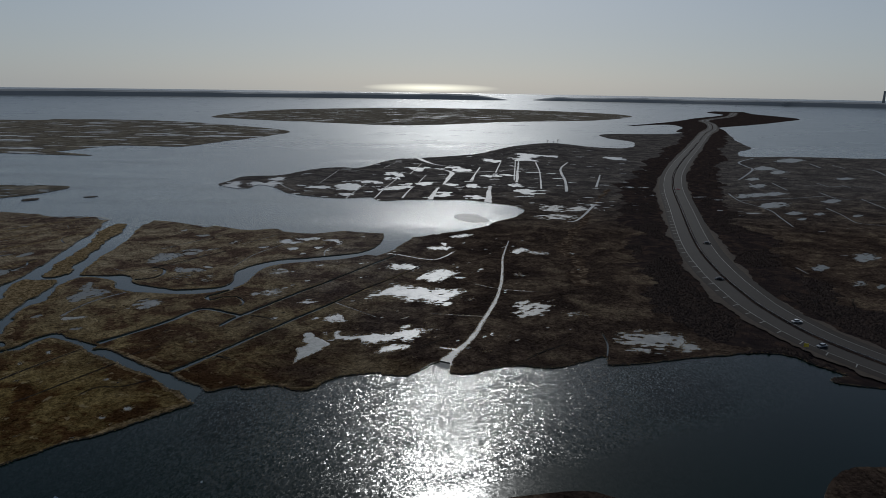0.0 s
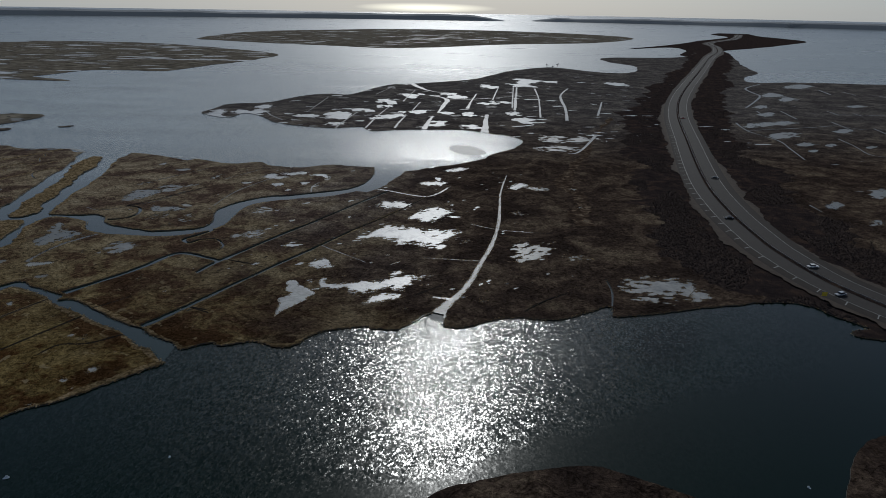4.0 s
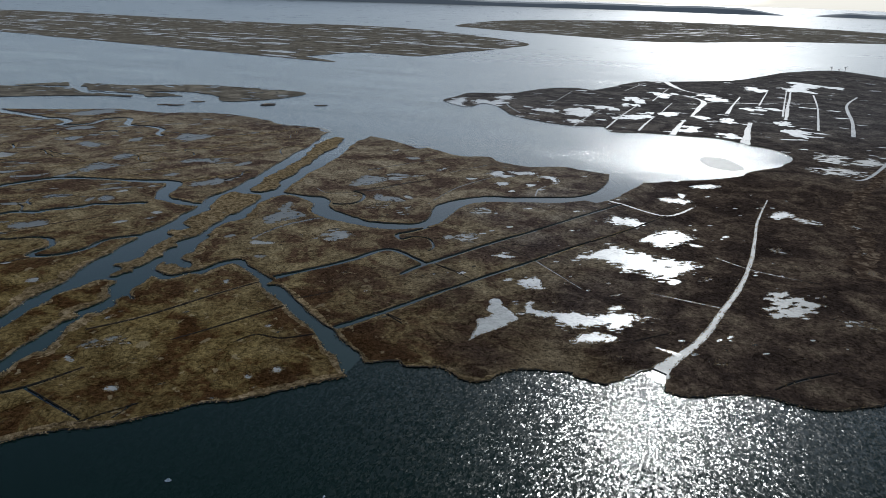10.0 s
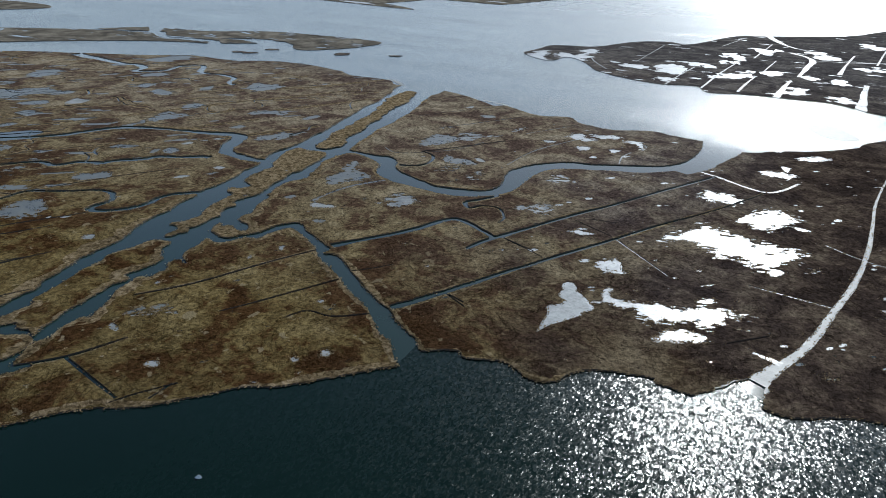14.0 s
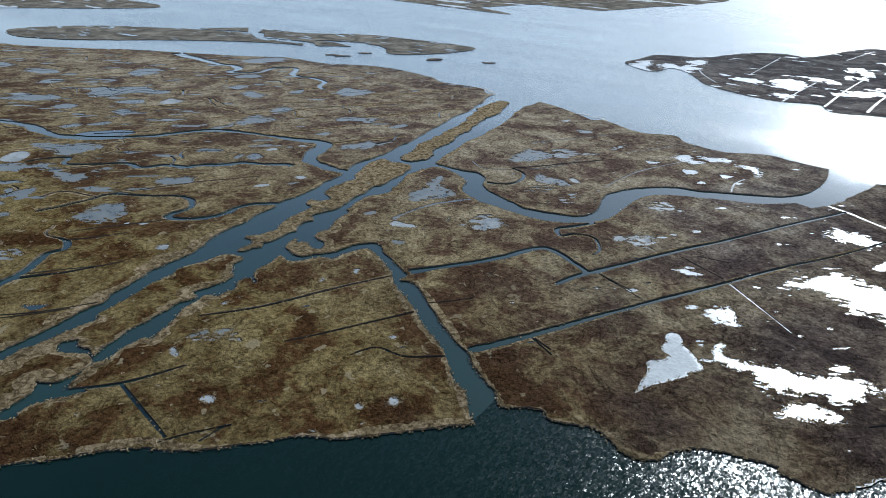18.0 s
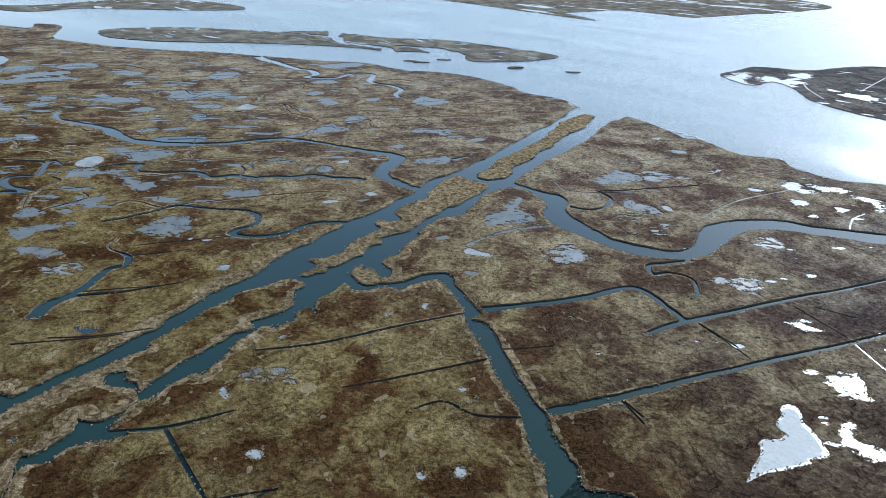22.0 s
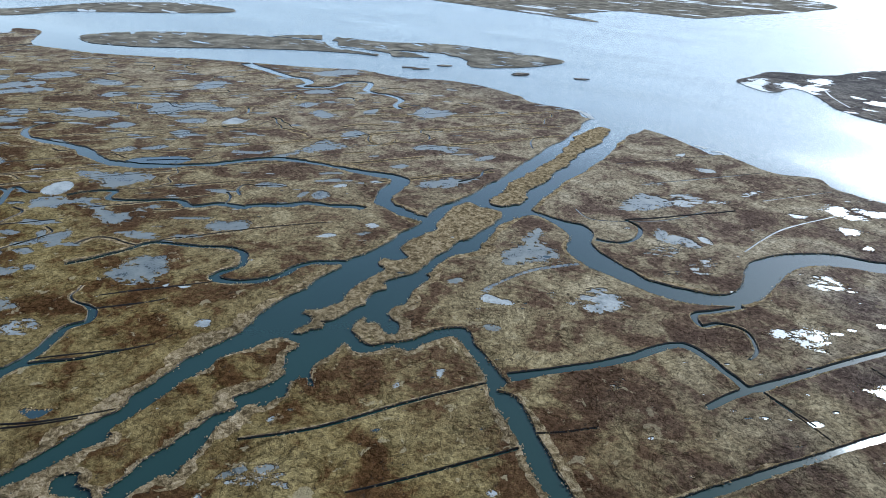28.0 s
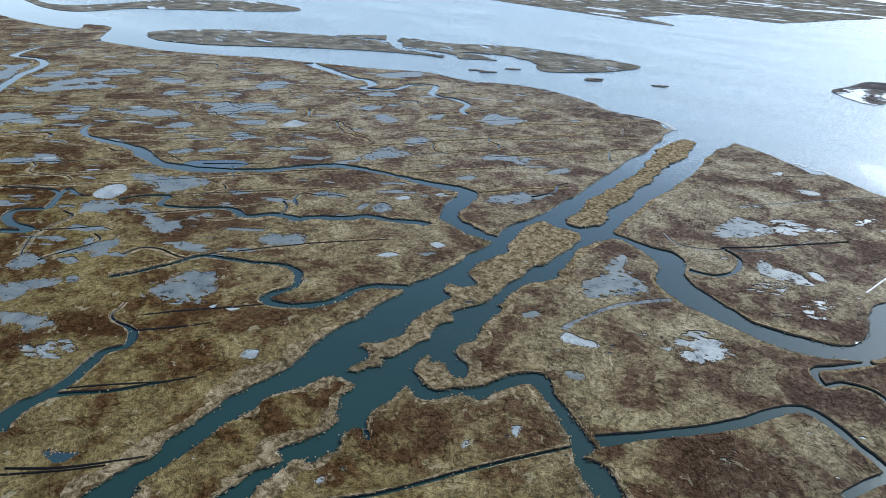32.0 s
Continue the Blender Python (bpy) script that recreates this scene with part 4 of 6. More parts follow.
POND_SHAPES['ice'].append([(-459.1, 279.4), (-465.2, 292.6), (-452.9, 293.6), (-443.2, 302.0), (-435.8, 295.4), (-447.0, 285.0), (-452.3, 278.2)])
POND_SHAPES['ice'].append([(-488.8, 316.1), (-492.2, 324.8), (-486.7, 329.4), (-479.1, 323.9), (-482.6, 316.8)])
POND_SHAPES['ice'].append([(-434.1, 317.8), (-447.4, 329.2), (-433.9, 337.8), (-429.0, 353.3), (-420.0, 351.4), (-405.4, 355.0), (-402.8, 347.8), (-414.7, 340.8), (-419.6, 326.2), (-424.2, 320.3)])
POND_SHAPES['ice'].append([(-477.4, 372.7), (-480.7, 389.5), (-471.7, 392.4), (-462.7, 378.1), (-463.6, 368.5)])
POND_SHAPES['ice'].append([(-417.5, 287.0), (-420.4, 295.9), (-411.7, 297.8), (-409.2, 290.5)])
POND_SHAPES['ice'].append([(-385.1, 300.8), (-386.3, 309.1), (-380.1, 310.3), (-378.1, 303.0)])
POND_SHAPES['ice'].append([(-404.5, 316.1), (-403.1, 323.6), (-396.7, 329.9), (-390.7, 324.6), (-396.9, 316.7)])
POND_SHAPES['ice'].append([(-375.7, 267.9), (-375.8, 276.0), (-371.0, 277.7), (-368.6, 272.5), (-372.5, 267.7)])
POND_SHAPES['ice'].append([(-368.6, 277.9), (-368.7, 287.6), (-363.1, 288.8), (-363.1, 281.9)])
POND_SHAPES['ice'].append([(-354.2, 242.7), (-352.0, 248.7), (-344.9, 253.8), (-339.3, 258.4), (-328.0, 261.2), (-324.6, 257.1), (-325.1, 251.5), (-326.3, 245.3), (-331.5, 242.1), (-341.2, 242.5)])
POND_SHAPES['ice'].append([(-408.3, 208.6), (-408.1, 215.0), (-399.7, 220.3), (-396.1, 214.9), (-405.0, 207.7)])
POND_SHAPES['ice'].append([(-408.8, 221.8), (-403.6, 228.2), (-390.7, 227.6), (-389.6, 222.8), (-400.6, 221.7)])
POND_SHAPES['ice'].append([(-411.9, 251.7), (-411.5, 256.7), (-403.7, 258.9), (-402.3, 253.2)])
POND_SHAPES['ice'].append([(-414.2, 412.7), (-412.8, 425.3), (-403.7, 429.3), (-400.8, 419.8), (-407.1, 411.5)])
POND_SHAPES['ice'].append([(-459.1, 459.0), (-452.0, 479.6), (-441.6, 486.7), (-436.1, 473.4), (-443.6, 456.3)])
POND_SHAPES['ice'].append([(-387.3, 384.9), (-388.8, 396.5), (-381.5, 396.9), (-379.2, 386.6)])
POND_SHAPES['ice'].append([(-368.3, 381.8), (-368.4, 387.9), (-354.2, 386.0), (-351.6, 377.8), (-358.9, 376.0)])
POND_SHAPES['ice'].append([(-328.0, 423.3), (-330.9, 436.0), (-317.8, 440.3), (-309.2, 437.3), (-310.2, 426.5), (-316.0, 419.2)])
POND_SHAPES['ice'].append([(-350.0, 405.3), (-347.8, 414.3), (-340.8, 403.0), (-345.5, 401.0)])
POND_SHAPES['ice'].append([(-321.4, 361.0), (-323.1, 370.0), (-316.1, 372.4), (-312.7, 364.2), (-317.7, 359.5)])
POND_SHAPES['ice'].append([(-317.7, 333.5), (-319.8, 343.6), (-319.9, 350.7), (-308.9, 349.9), (-300.7, 353.1), (-304.8, 341.2), (-308.4, 334.2), (-311.9, 327.3), (-310.3, 316.6), (-317.9, 316.1), (-316.4, 324.4)])
POND_SHAPES['ice'].append([(-279.0, 370.0), (-280.0, 376.9), (-273.0, 382.8), (-261.3, 385.0), (-261.5, 377.1), (-270.2, 375.6), (-275.1, 369.5)])
POND_SHAPES['ice'].append([(-266.6, 342.4), (-266.0, 348.8), (-261.2, 348.9), (-261.1, 343.5)])
POND_SHAPES['ice'].append([(-335.8, 307.4), (-327.3, 313.7), (-324.6, 321.0), (-322.2, 314.7), (-327.8, 308.0), (-333.0, 304.1)])
POND_SHAPES['ice'].append([(-246.5, 378.1), (-245.4, 389.1), (-241.0, 387.1), (-242.7, 379.2)])
POND_SHAPES['ice'].append([(-169.5, 373.4), (-169.6, 382.7), (-167.6, 390.1), (-161.9, 391.7), (-156.8, 392.0), (-152.6, 387.5), (-155.7, 381.7), (-158.0, 375.3), (-161.4, 369.3), (-165.1, 368.6)])
POND_SHAPES['ice'].append([(-165.1, 442.0), (-159.5, 445.5), (-155.4, 443.1), (-159.1, 437.7), (-163.4, 438.7)])
POND_SHAPES['ice'].append([(-331.3, 214.2), (-333.8, 220.0), (-329.2, 226.3), (-323.8, 228.2), (-323.3, 233.2), (-314.3, 232.5), (-306.7, 233.2), (-299.6, 235.1), (-300.7, 241.9), (-297.3, 248.3), (-294.5, 245.1), (-296.2, 237.6), (-289.9, 233.6), (-289.8, 228.6), (-294.3, 224.8), (-301.5, 227.6), (-307.1, 226.4), (-316.2, 226.2), (-320.9, 223.1), (-320.3, 219.0), (-326.2, 214.4)])
POND_SHAPES['ice'].append([(-265.3, 248.0), (-269.2, 252.5), (-265.2, 256.5), (-261.9, 261.0), (-257.9, 261.3), (-255.0, 256.4), (-260.2, 249.1)])
POND_SHAPES['ice'].append([(-298.1, 182.3), (-302.1, 186.4), (-303.4, 189.8), (-297.2, 192.0), (-292.0, 192.0), (-291.6, 188.0), (-293.3, 183.3)])
POND_SHAPES['ice'].append([(-298.7, 196.5), (-296.5, 204.1), (-296.8, 212.9), (-292.6, 213.1), (-289.4, 208.4), (-287.1, 206.6), (-287.9, 202.7), (-292.2, 205.1), (-294.1, 199.9)])
POND_SHAPES['ice'].append([(-301.7, 205.9), (-302.2, 208.7), (-296.9, 206.8), (-297.3, 204.4)])
POND_SHAPES['ice'].append([(-254.7, 205.2), (-256.8, 207.8), (-259.1, 212.9), (-261.0, 218.9), (-258.4, 222.9), (-254.4, 225.3), (-248.0, 222.9), (-244.3, 221.9), (-242.9, 218.5), (-241.1, 214.3), (-244.5, 209.5), (-248.4, 206.5), (-251.6, 206.3)])
POND_SHAPES['ice'].append([(-285.7, 177.7), (-284.4, 181.6), (-279.0, 190.3), (-276.5, 188.0), (-278.1, 182.7), (-274.6, 180.3), (-273.9, 177.4), (-275.2, 175.0)])
POND_SHAPES['ice'].append([(-268.7, 173.4), (-267.4, 177.0), (-263.0, 179.8), (-259.1, 182.0), (-254.1, 182.5), (-253.7, 179.7), (-253.3, 177.0), (-254.6, 174.8), (-258.4, 176.5), (-261.7, 174.8), (-262.6, 171.9)])
POND_SHAPES['ice'].append([(-293.2, 194.8), (-291.2, 198.9), (-287.3, 199.2), (-287.1, 196.0)])
POND_SHAPES['ice'].append([(-279.3, 192.7), (-278.3, 195.4), (-274.2, 194.8), (-275.2, 192.1)])
POND_SHAPES['ice'].append([(-288.6, 285.3), (-289.4, 291.1), (-283.8, 293.8), (-280.2, 295.2), (-279.8, 290.9), (-285.0, 286.7)])
POND_SHAPES['ice'].append([(-264.7, 295.2), (-265.7, 300.2), (-261.9, 301.1), (-256.9, 298.2), (-257.5, 293.3), (-261.3, 293.0)])
POND_SHAPES['ice'].append([(-267.4, 289.4), (-268.9, 294.6), (-266.7, 295.5), (-264.3, 289.6)])
POND_SHAPES['ice'].append([(-241.8, 331.1), (-243.1, 339.2), (-241.5, 344.1), (-238.7, 351.3), (-232.2, 352.1), (-229.2, 355.6), (-228.7, 349.5), (-229.2, 341.4), (-232.7, 335.5), (-238.5, 332.3)])
POND_SHAPES['ice'].append([(-176.6, 274.3), (-177.4, 276.6), (-175.4, 280.2), (-172.8, 279.4), (-173.8, 275.7)])
POND_SHAPES['ice'].append([(-177.3, 302.9), (-176.6, 309.2), (-176.4, 315.1), (-179.2, 320.9), (-179.1, 329.1), (-175.4, 328.3), (-172.5, 322.5), (-167.3, 319.8), (-161.8, 315.2), (-161.6, 310.2), (-165.1, 303.7), (-167.8, 299.1), (-172.1, 298.3)])
POND_SHAPES['ice'].append([(-148.0, 356.5), (-147.4, 361.6), (-141.6, 360.7), (-137.3, 360.8), (-132.5, 359.3), (-128.0, 356.0), (-129.1, 352.1), (-133.4, 352.6), (-136.8, 350.5), (-141.1, 350.6), (-144.6, 352.5)])
POND_SHAPES['ice'].append([(-153.2, 261.7), (-152.5, 264.1), (-149.3, 265.3), (-149.3, 262.0)])
POND_SHAPES['ice'].append([(-157.5, 182.4), (-156.5, 186.3), (-156.3, 187.7), (-154.1, 187.0), (-155.2, 183.9), (-156.4, 181.9)])
POND_SHAPES['ice'].append([(-153.7, 188.3), (-152.6, 191.4), (-150.2, 192.1), (-151.4, 188.9)])
POND_SHAPES['water'].append([(-356.6, 262.9), (-354.9, 273.6), (-346.4, 285.2), (-337.0, 286.7), (-335.3, 280.3), (-341.4, 269.3), (-349.4, 263.2)])
POND_SHAPES['water'].append([(-206.0, 164.9), (-205.8, 166.3), (-203.1, 168.0), (-201.3, 170.0), (-200.4, 168.2), (-201.0, 165.8), (-204.0, 164.8)])
POND_SHAPES['lace'].append([(-157.2, 395.5), (-155.9, 402.8), (-150.8, 405.5), (-146.5, 396.2), (-147.6, 388.8), (-152.0, 389.8)])
POND_SHAPES['lace'].append([(-146.6, 402.2), (-141.9, 405.4), (-137.1, 408.6), (-137.6, 404.1), (-143.7, 399.4)])
POND_SHAPES['lace'].append([(-136.6, 419.5), (-134.1, 430.9), (-131.0, 430.2), (-132.9, 419.8)])
POND_SHAPES['lace'].append([(-173.2, 405.5), (-168.5, 410.1), (-165.2, 407.6), (-170.2, 403.6)])
POND_SHAPES['lace'].append([(-141.2, 338.4), (-140.1, 343.9), (-136.9, 348.6), (-132.9, 346.8), (-134.6, 340.6), (-138.3, 337.5)])
POND_SHAPES['lace'].append([(-131.1, 327.6), (-128.2, 332.2), (-125.4, 330.8), (-126.8, 326.5), (-129.9, 326.6)])
POND_SHAPES['lace'].append([(-125.8, 338.2), (-124.8, 344.2), (-122.5, 349.1), (-119.1, 345.6), (-121.3, 340.8), (-119.1, 336.4), (-122.4, 335.0)])
POND_SHAPES['lace'].append([(-142.7, 289.3), (-141.0, 293.3), (-142.1, 300.0), (-141.7, 303.8), (-136.9, 303.7), (-132.9, 300.2), (-129.4, 302.2), (-130.2, 295.8), (-130.9, 291.4), (-133.9, 289.9), (-138.6, 290.2)])
POND_SHAPES['lace'].append([(-149.5, 289.8), (-149.9, 293.4), (-147.5, 292.0), (-146.6, 289.0)])
POND_SHAPES['lace'].append([(-113.6, 260.3), (-113.9, 264.7), (-113.4, 266.4), (-112.0, 264.4), (-112.1, 260.8)])
POND_SHAPES['lace'].append([(-249.9, 173.5), (-246.8, 177.6), (-242.3, 182.6), (-238.9, 182.8), (-238.7, 177.6), (-240.0, 174.4), (-245.2, 172.2)])
POND_SHAPES['lace'].append([(-155.6, 182.6), (-153.1, 187.0), (-148.0, 191.2), (-145.0, 189.7), (-149.6, 186.0), (-153.5, 182.7)])
POND_SHAPES['lace'].append([(-93.0, 313.0), (-91.1, 317.4), (-83.9, 324.3), (-80.1, 320.4), (-79.6, 313.6), (-84.0, 311.8), (-89.1, 311.7)])
POND_SHAPES['lace'].append([(-93.2, 356.5), (-91.7, 361.3), (-86.5, 359.8), (-82.1, 357.6), (-86.2, 352.3), (-92.0, 349.8)])
POND_SHAPES['lace'].append([(-51.0, 279.6), (-49.5, 285.7), (-45.0, 283.8), (-43.3, 278.5), (-46.6, 274.3), (-49.5, 276.3)])
POND_SHAPES['lace'].append([(33.0, 294.1), (35.5, 306.7), (40.1, 311.5), (45.0, 309.2), (49.4, 304.6), (49.6, 299.5), (45.1, 293.8), (39.9, 289.1), (35.1, 288.8)])
POND_SHAPES['lace'].append([(52.2, 412.0), (59.4, 411.6), (65.3, 408.0), (64.6, 402.8), (56.4, 404.1)])
POND_SHAPES['lace'].append([(9.7, 309.4), (14.3, 315.0), (15.6, 311.4), (11.6, 306.8)])
POND_SHAPES['lace'].append([(38.7, 357.0), (42.1, 362.1), (45.5, 354.8), (41.5, 353.9)])
POND_SHAPES['snow'].append([(-384.4, 332.5), (-387.6, 341.4), (-378.2, 344.0), (-375.3, 336.8), (-379.8, 331.2)])
POND_SHAPES['snow'].append([(-341.4, 222.7), (-348.0, 229.2), (-347.1, 235.4), (-339.4, 234.5), (-334.3, 228.3), (-334.6, 224.3)])
POND_SHAPES['snow'].append([(-232.7, 218.2), (-230.2, 221.0), (-230.4, 218.6)])
POND_SHAPES['snow'].append([(-236.5, 215.2), (-236.2, 217.5), (-234.9, 215.7)])
POND_SHAPES['snow'].append([(-265.9, 307.4), (-264.9, 312.4), (-261.5, 310.7), (-263.4, 306.6)])
POND_SHAPES['snow'].append([(-231.4, 269.2), (-230.4, 274.2), (-227.3, 275.1), (-227.5, 271.8)])
POND_SHAPES['snow'].append([(-226.4, 288.0), (-225.9, 291.3), (-222.1, 291.0), (-222.4, 287.9)])
POND_SHAPES['snow'].append([(-163.4, 274.3), (-163.0, 277.5), (-158.1, 278.1), (-155.4, 279.2), (-153.4, 277.5), (-156.8, 274.9), (-160.8, 273.2)])
POND_SHAPES['snow'].append([(-133.0, 363.3), (-130.2, 364.8), (-126.3, 360.7), (-129.4, 360.0)])
POND_SHAPES['snow'].append([(-210.3, 209.7), (-211.1, 212.5), (-209.0, 214.0), (-206.8, 212.2), (-207.9, 209.9)])
POND_SHAPES['snow'].append([(-152.3, 226.2), (-152.4, 228.1), (-151.3, 227.6), (-151.3, 226.0)])
POND_SHAPES['snow'].append([(-164.2, 199.0), (-164.0, 200.9), (-163.1, 200.7), (-162.7, 199.1)])
POND_SHAPES['snow'].append([(-148.9, 238.1), (-147.3, 239.8), (-146.1, 236.0)])
POND_SHAPES['snow'].append([(-180.8, 454.9), (-178.3, 461.5), (-177.0, 454.7)])
POND_SHAPES['snow'].append([(-155.1, 176.1), (-155.9, 177.6), (-152.9, 176.9), (-151.5, 175.5), (-153.2, 175.2)])
POND_SHAPES['snow'].append([(-133.5, 168.1), (-133.1, 170.1), (-131.0, 171.0), (-129.8, 169.1), (-131.5, 167.9)])
POND_SHAPES['snow'].append([(-103.7, 187.0), (-103.7, 188.6), (-102.0, 188.6), (-101.8, 186.9)])
POND_SHAPES['snow'].append([(-98.2, 192.1), (-99.0, 194.8), (-97.7, 195.4), (-96.4, 193.3)])
POND_SHAPES['snow'].append([(-115.5, 214.2), (-115.3, 215.7), (-113.9, 215.6), (-114.2, 214.2)])
POND_SHAPES['glare'].append([(-50.0, 279.8), (-49.5, 283.2), (-45.4, 287.1), (-42.7, 282.2), (-42.4, 277.7), (-45.0, 275.8), (-48.7, 276.6)])
POND_SHAPES['glare'].append([(-66.8, 301.9), (-64.7, 304.7), (-61.0, 304.6), (-57.5, 304.8), (-61.0, 301.5), (-64.5, 301.3)])
POND_SHAPES['glare'].append([(-105.7, 426.4), (-103.1, 434.2), (-96.9, 428.3), (-92.7, 429.6), (-93.5, 423.9), (-100.3, 423.9)])
POND_SHAPES['glare'].append([(-95.6, 436.6), (-90.5, 438.8), (-81.9, 440.5), (-82.9, 434.7), (-90.0, 432.3)])
POND_SHAPES['glare'].append([(-96.5, 409.9), (-90.7, 412.9), (-89.8, 407.7), (-94.1, 405.1)])
POND_SHAPES['glare'].append([(-77.1, 432.9), (-74.6, 436.4), (-68.3, 433.6), (-66.4, 422.6), (-71.4, 430.5)])
POND_SHAPES['glare'].append([(-81.4, 413.5), (-75.6, 415.1), (-77.3, 409.2)])
POND_SHAPES['glare'].append([(-86.0, 394.1), (-85.1, 399.0), (-82.4, 396.1)])
POND_SHAPES['glare'].append([(-72.6, 405.8), (-68.3, 408.5), (-70.4, 404.1)])
POND_SHAPES['glare'].append([(-115.3, 411.7), (-108.8, 413.4), (-111.9, 408.3)])
POND_SHAPES['glare'].append([(-36.0, 315.0), (-31.8, 321.8), (-27.4, 328.7), (-22.5, 332.7), (-16.8, 331.0), (-10.3, 329.8), (-4.9, 326.4), (1.2, 327.7), (6.2, 327.4), (7.8, 321.1), (3.9, 313.4), (-0.5, 305.8), (-5.1, 304.4), (-10.2, 307.2), (-15.1, 306.4), (-20.7, 310.9), (-26.6, 316.2), (-32.5, 313.2)])
POND_SHAPES['glare'].append([(-13.9, 344.9), (-10.5, 356.3), (-5.3, 362.9), (2.6, 364.8), (6.2, 357.7), (2.2, 348.5), (-0.7, 342.9), (-5.9, 340.8), (-9.4, 343.7)])
POND_SHAPES['glare'].append([(6.5, 350.1), (10.7, 350.3), (12.8, 348.7), (8.2, 346.9)])
POND_SHAPES['glare'].append([(-29.1, 365.3), (-27.9, 374.5), (-21.9, 376.0), (-15.3, 371.1), (-17.2, 366.0), (-23.0, 364.5), (-27.1, 364.7)])
POND_SHAPES['glare'].append([(-8.9, 416.5), (-2.5, 420.0), (4.1, 418.6), (1.8, 412.2), (-4.7, 413.6)])
POND_SHAPES['glare'].append([(-1.7, 431.2), (2.4, 430.2), (1.4, 422.2)])
POND_SHAPES['glare'].append([(-43.4, 261.8), (-42.2, 264.6), (-39.6, 261.5), (-34.1, 261.3), (-29.1, 263.4), (-23.9, 263.9), (-18.9, 265.6), (-14.1, 268.0), (-9.0, 268.5), (-4.2, 268.1), (-7.8, 265.1), (-9.8, 260.9), (-13.3, 255.6), (-15.4, 253.4), (-18.3, 255.8), (-22.3, 254.9), (-26.0, 251.9), (-29.7, 253.2), (-34.6, 255.5), (-41.1, 256.4)])
POND_SHAPES['glare'].append([(-24.4, 243.4), (-22.6, 246.8), (-19.1, 250.4), (-15.2, 251.7), (-11.8, 250.4), (-13.8, 247.6), (-18.9, 244.4), (-22.8, 243.5)])
POND_SHAPES['glare'].append([(-17.9, 270.4), (-14.0, 274.6), (-13.1, 271.5), (-16.9, 269.6)])
POND_SHAPES['glare'].append([(-17.7, 281.8), (-14.5, 285.4), (-15.1, 283.2)])
POND_SHAPES['glare'].append([(-0.2, 301.7), (2.3, 307.2), (5.2, 305.0), (2.6, 300.6)])
POND_SHAPES['glare'].append([(43.4, 411.6), (48.6, 418.9), (52.9, 415.0), (45.3, 405.6)])
POND_SHAPES['glare'].append([(-8.7, 457.8), (-0.3, 463.9), (-2.9, 457.4)])
POND_SHAPES['glare'].append([(5.9, 450.2), (14.1, 459.6), (19.6, 458.0), (12.8, 449.4)])
CHANNELS['east_ditch_0'] = [(473, 1040, 2.9), (422, 974, 2.7), (409, 921, 2.5), (403, 887, 2.5), (368, 824, 2.2), (339, 777, 2.1)]
CHANNELS['east_ditch_1'] = [(283, 669, 1.9), (275, 622, 1.7), (281, 579, 1.6), (273, 539, 1.5), (265, 503, 1.4)]
CHANNELS['east_ditch_2'] = [(276, 626, 1.7), (308, 636, 1.8), (344, 648, 1.8), (375, 660, 1.8), (389, 641, 1.8), (424, 644, 1.8)]
CHANNELS['east_ditch_3'] = [(338, 592, 1.6), (333, 558, 1.6), (326, 524, 1.4), (342, 515, 1.4)]
CHANNELS['east_ditch_4'] = [(392, 739, 2), (429, 734, 2), (481, 735, 2)]
CHANNELS['east_ditch_5'] = [(383, 686, 1.9), (375, 632, 1.8)]
CHANNELS['east_ditch_6'] = [(402, 648, 1.8), (392, 594, 1.6)]
CHANNELS['east_ditch_7'] = [(562, 923, 2.5), (567, 895, 2.5), (548, 840, 2.3)]
CHANNELS['east_ditch_8'] = [(543, 951, 2.6), (539, 913, 2.5)]
CHANNELS['east_ditch_9'] = [(520, 968, 2.6), (508, 916, 2.5)]
CHANNELS['east_ditch_10'] = [(366, 754, 2), (356, 698, 1.9)]
CHANNELS['east_ditch_11'] = [(339, 751, 2), (330, 709, 1.9)]
CHANNELS['east_ditch_12'] = [(419, 760, 2.1), (416, 728, 2)]
CHANNELS['east_ditch_13'] = [(439, 745, 2), (438, 725, 2)]
CHANNELS['east_ditch_14'] = [(206, 382, 1.2), (206, 368, 1.2)]
POND_SHAPES['ice'].append([(406, 888), (425, 915), (437, 921), (438, 903), (423, 884), (410, 874)])
POND_SHAPES['ice'].append([(408, 848), (425, 872), (435, 878), (434, 862), (421, 844), (410, 836)])
POND_SHAPES['ice'].append([(348, 780), (360, 797), (367, 800), (368, 789), (359, 777), (350, 771)])
POND_SHAPES['ice'].append([(329, 723), (342, 741), (350, 745), (351, 733), (341, 720), (332, 714)])
POND_SHAPES['ice'].append([(317, 665), (330, 680), (339, 683), (342, 674), (332, 663), (322, 657)])
POND_SHAPES['ice'].append([(295, 657), (308, 671), (318, 675), (322, 665), (311, 655), (301, 649)])
POND_SHAPES['lace'].append([(284, 598), (299, 616), (310, 620), (313, 608), (300, 595), (289, 588)])
POND_SHAPES['ice'].append([(489, 998), (517, 1031), (535, 1040), (537, 1018), (515, 994), (496, 981)])
POND_SHAPES['ice'].append([(352, 626), (365, 640), (373, 643), (375, 634), (365, 624), (356, 619)])
POND_SHAPES['ice'].append([(287, 560), (295, 568), (301, 570), (303, 564), (296, 558), (290, 555)])
POND_SHAPES['ice'].append([(215, 380), (222, 387), (226, 389), (226, 383), (221, 378), (216, 375)])
POND_SHAPES['lace'].append([(253, 404), (264, 416), (271, 418), (271, 410), (262, 402), (255, 398)])
POND_SHAPES['lace'].append([(218, 347), (224, 354), (228, 355), (228, 351), (224, 346), (219, 344)])
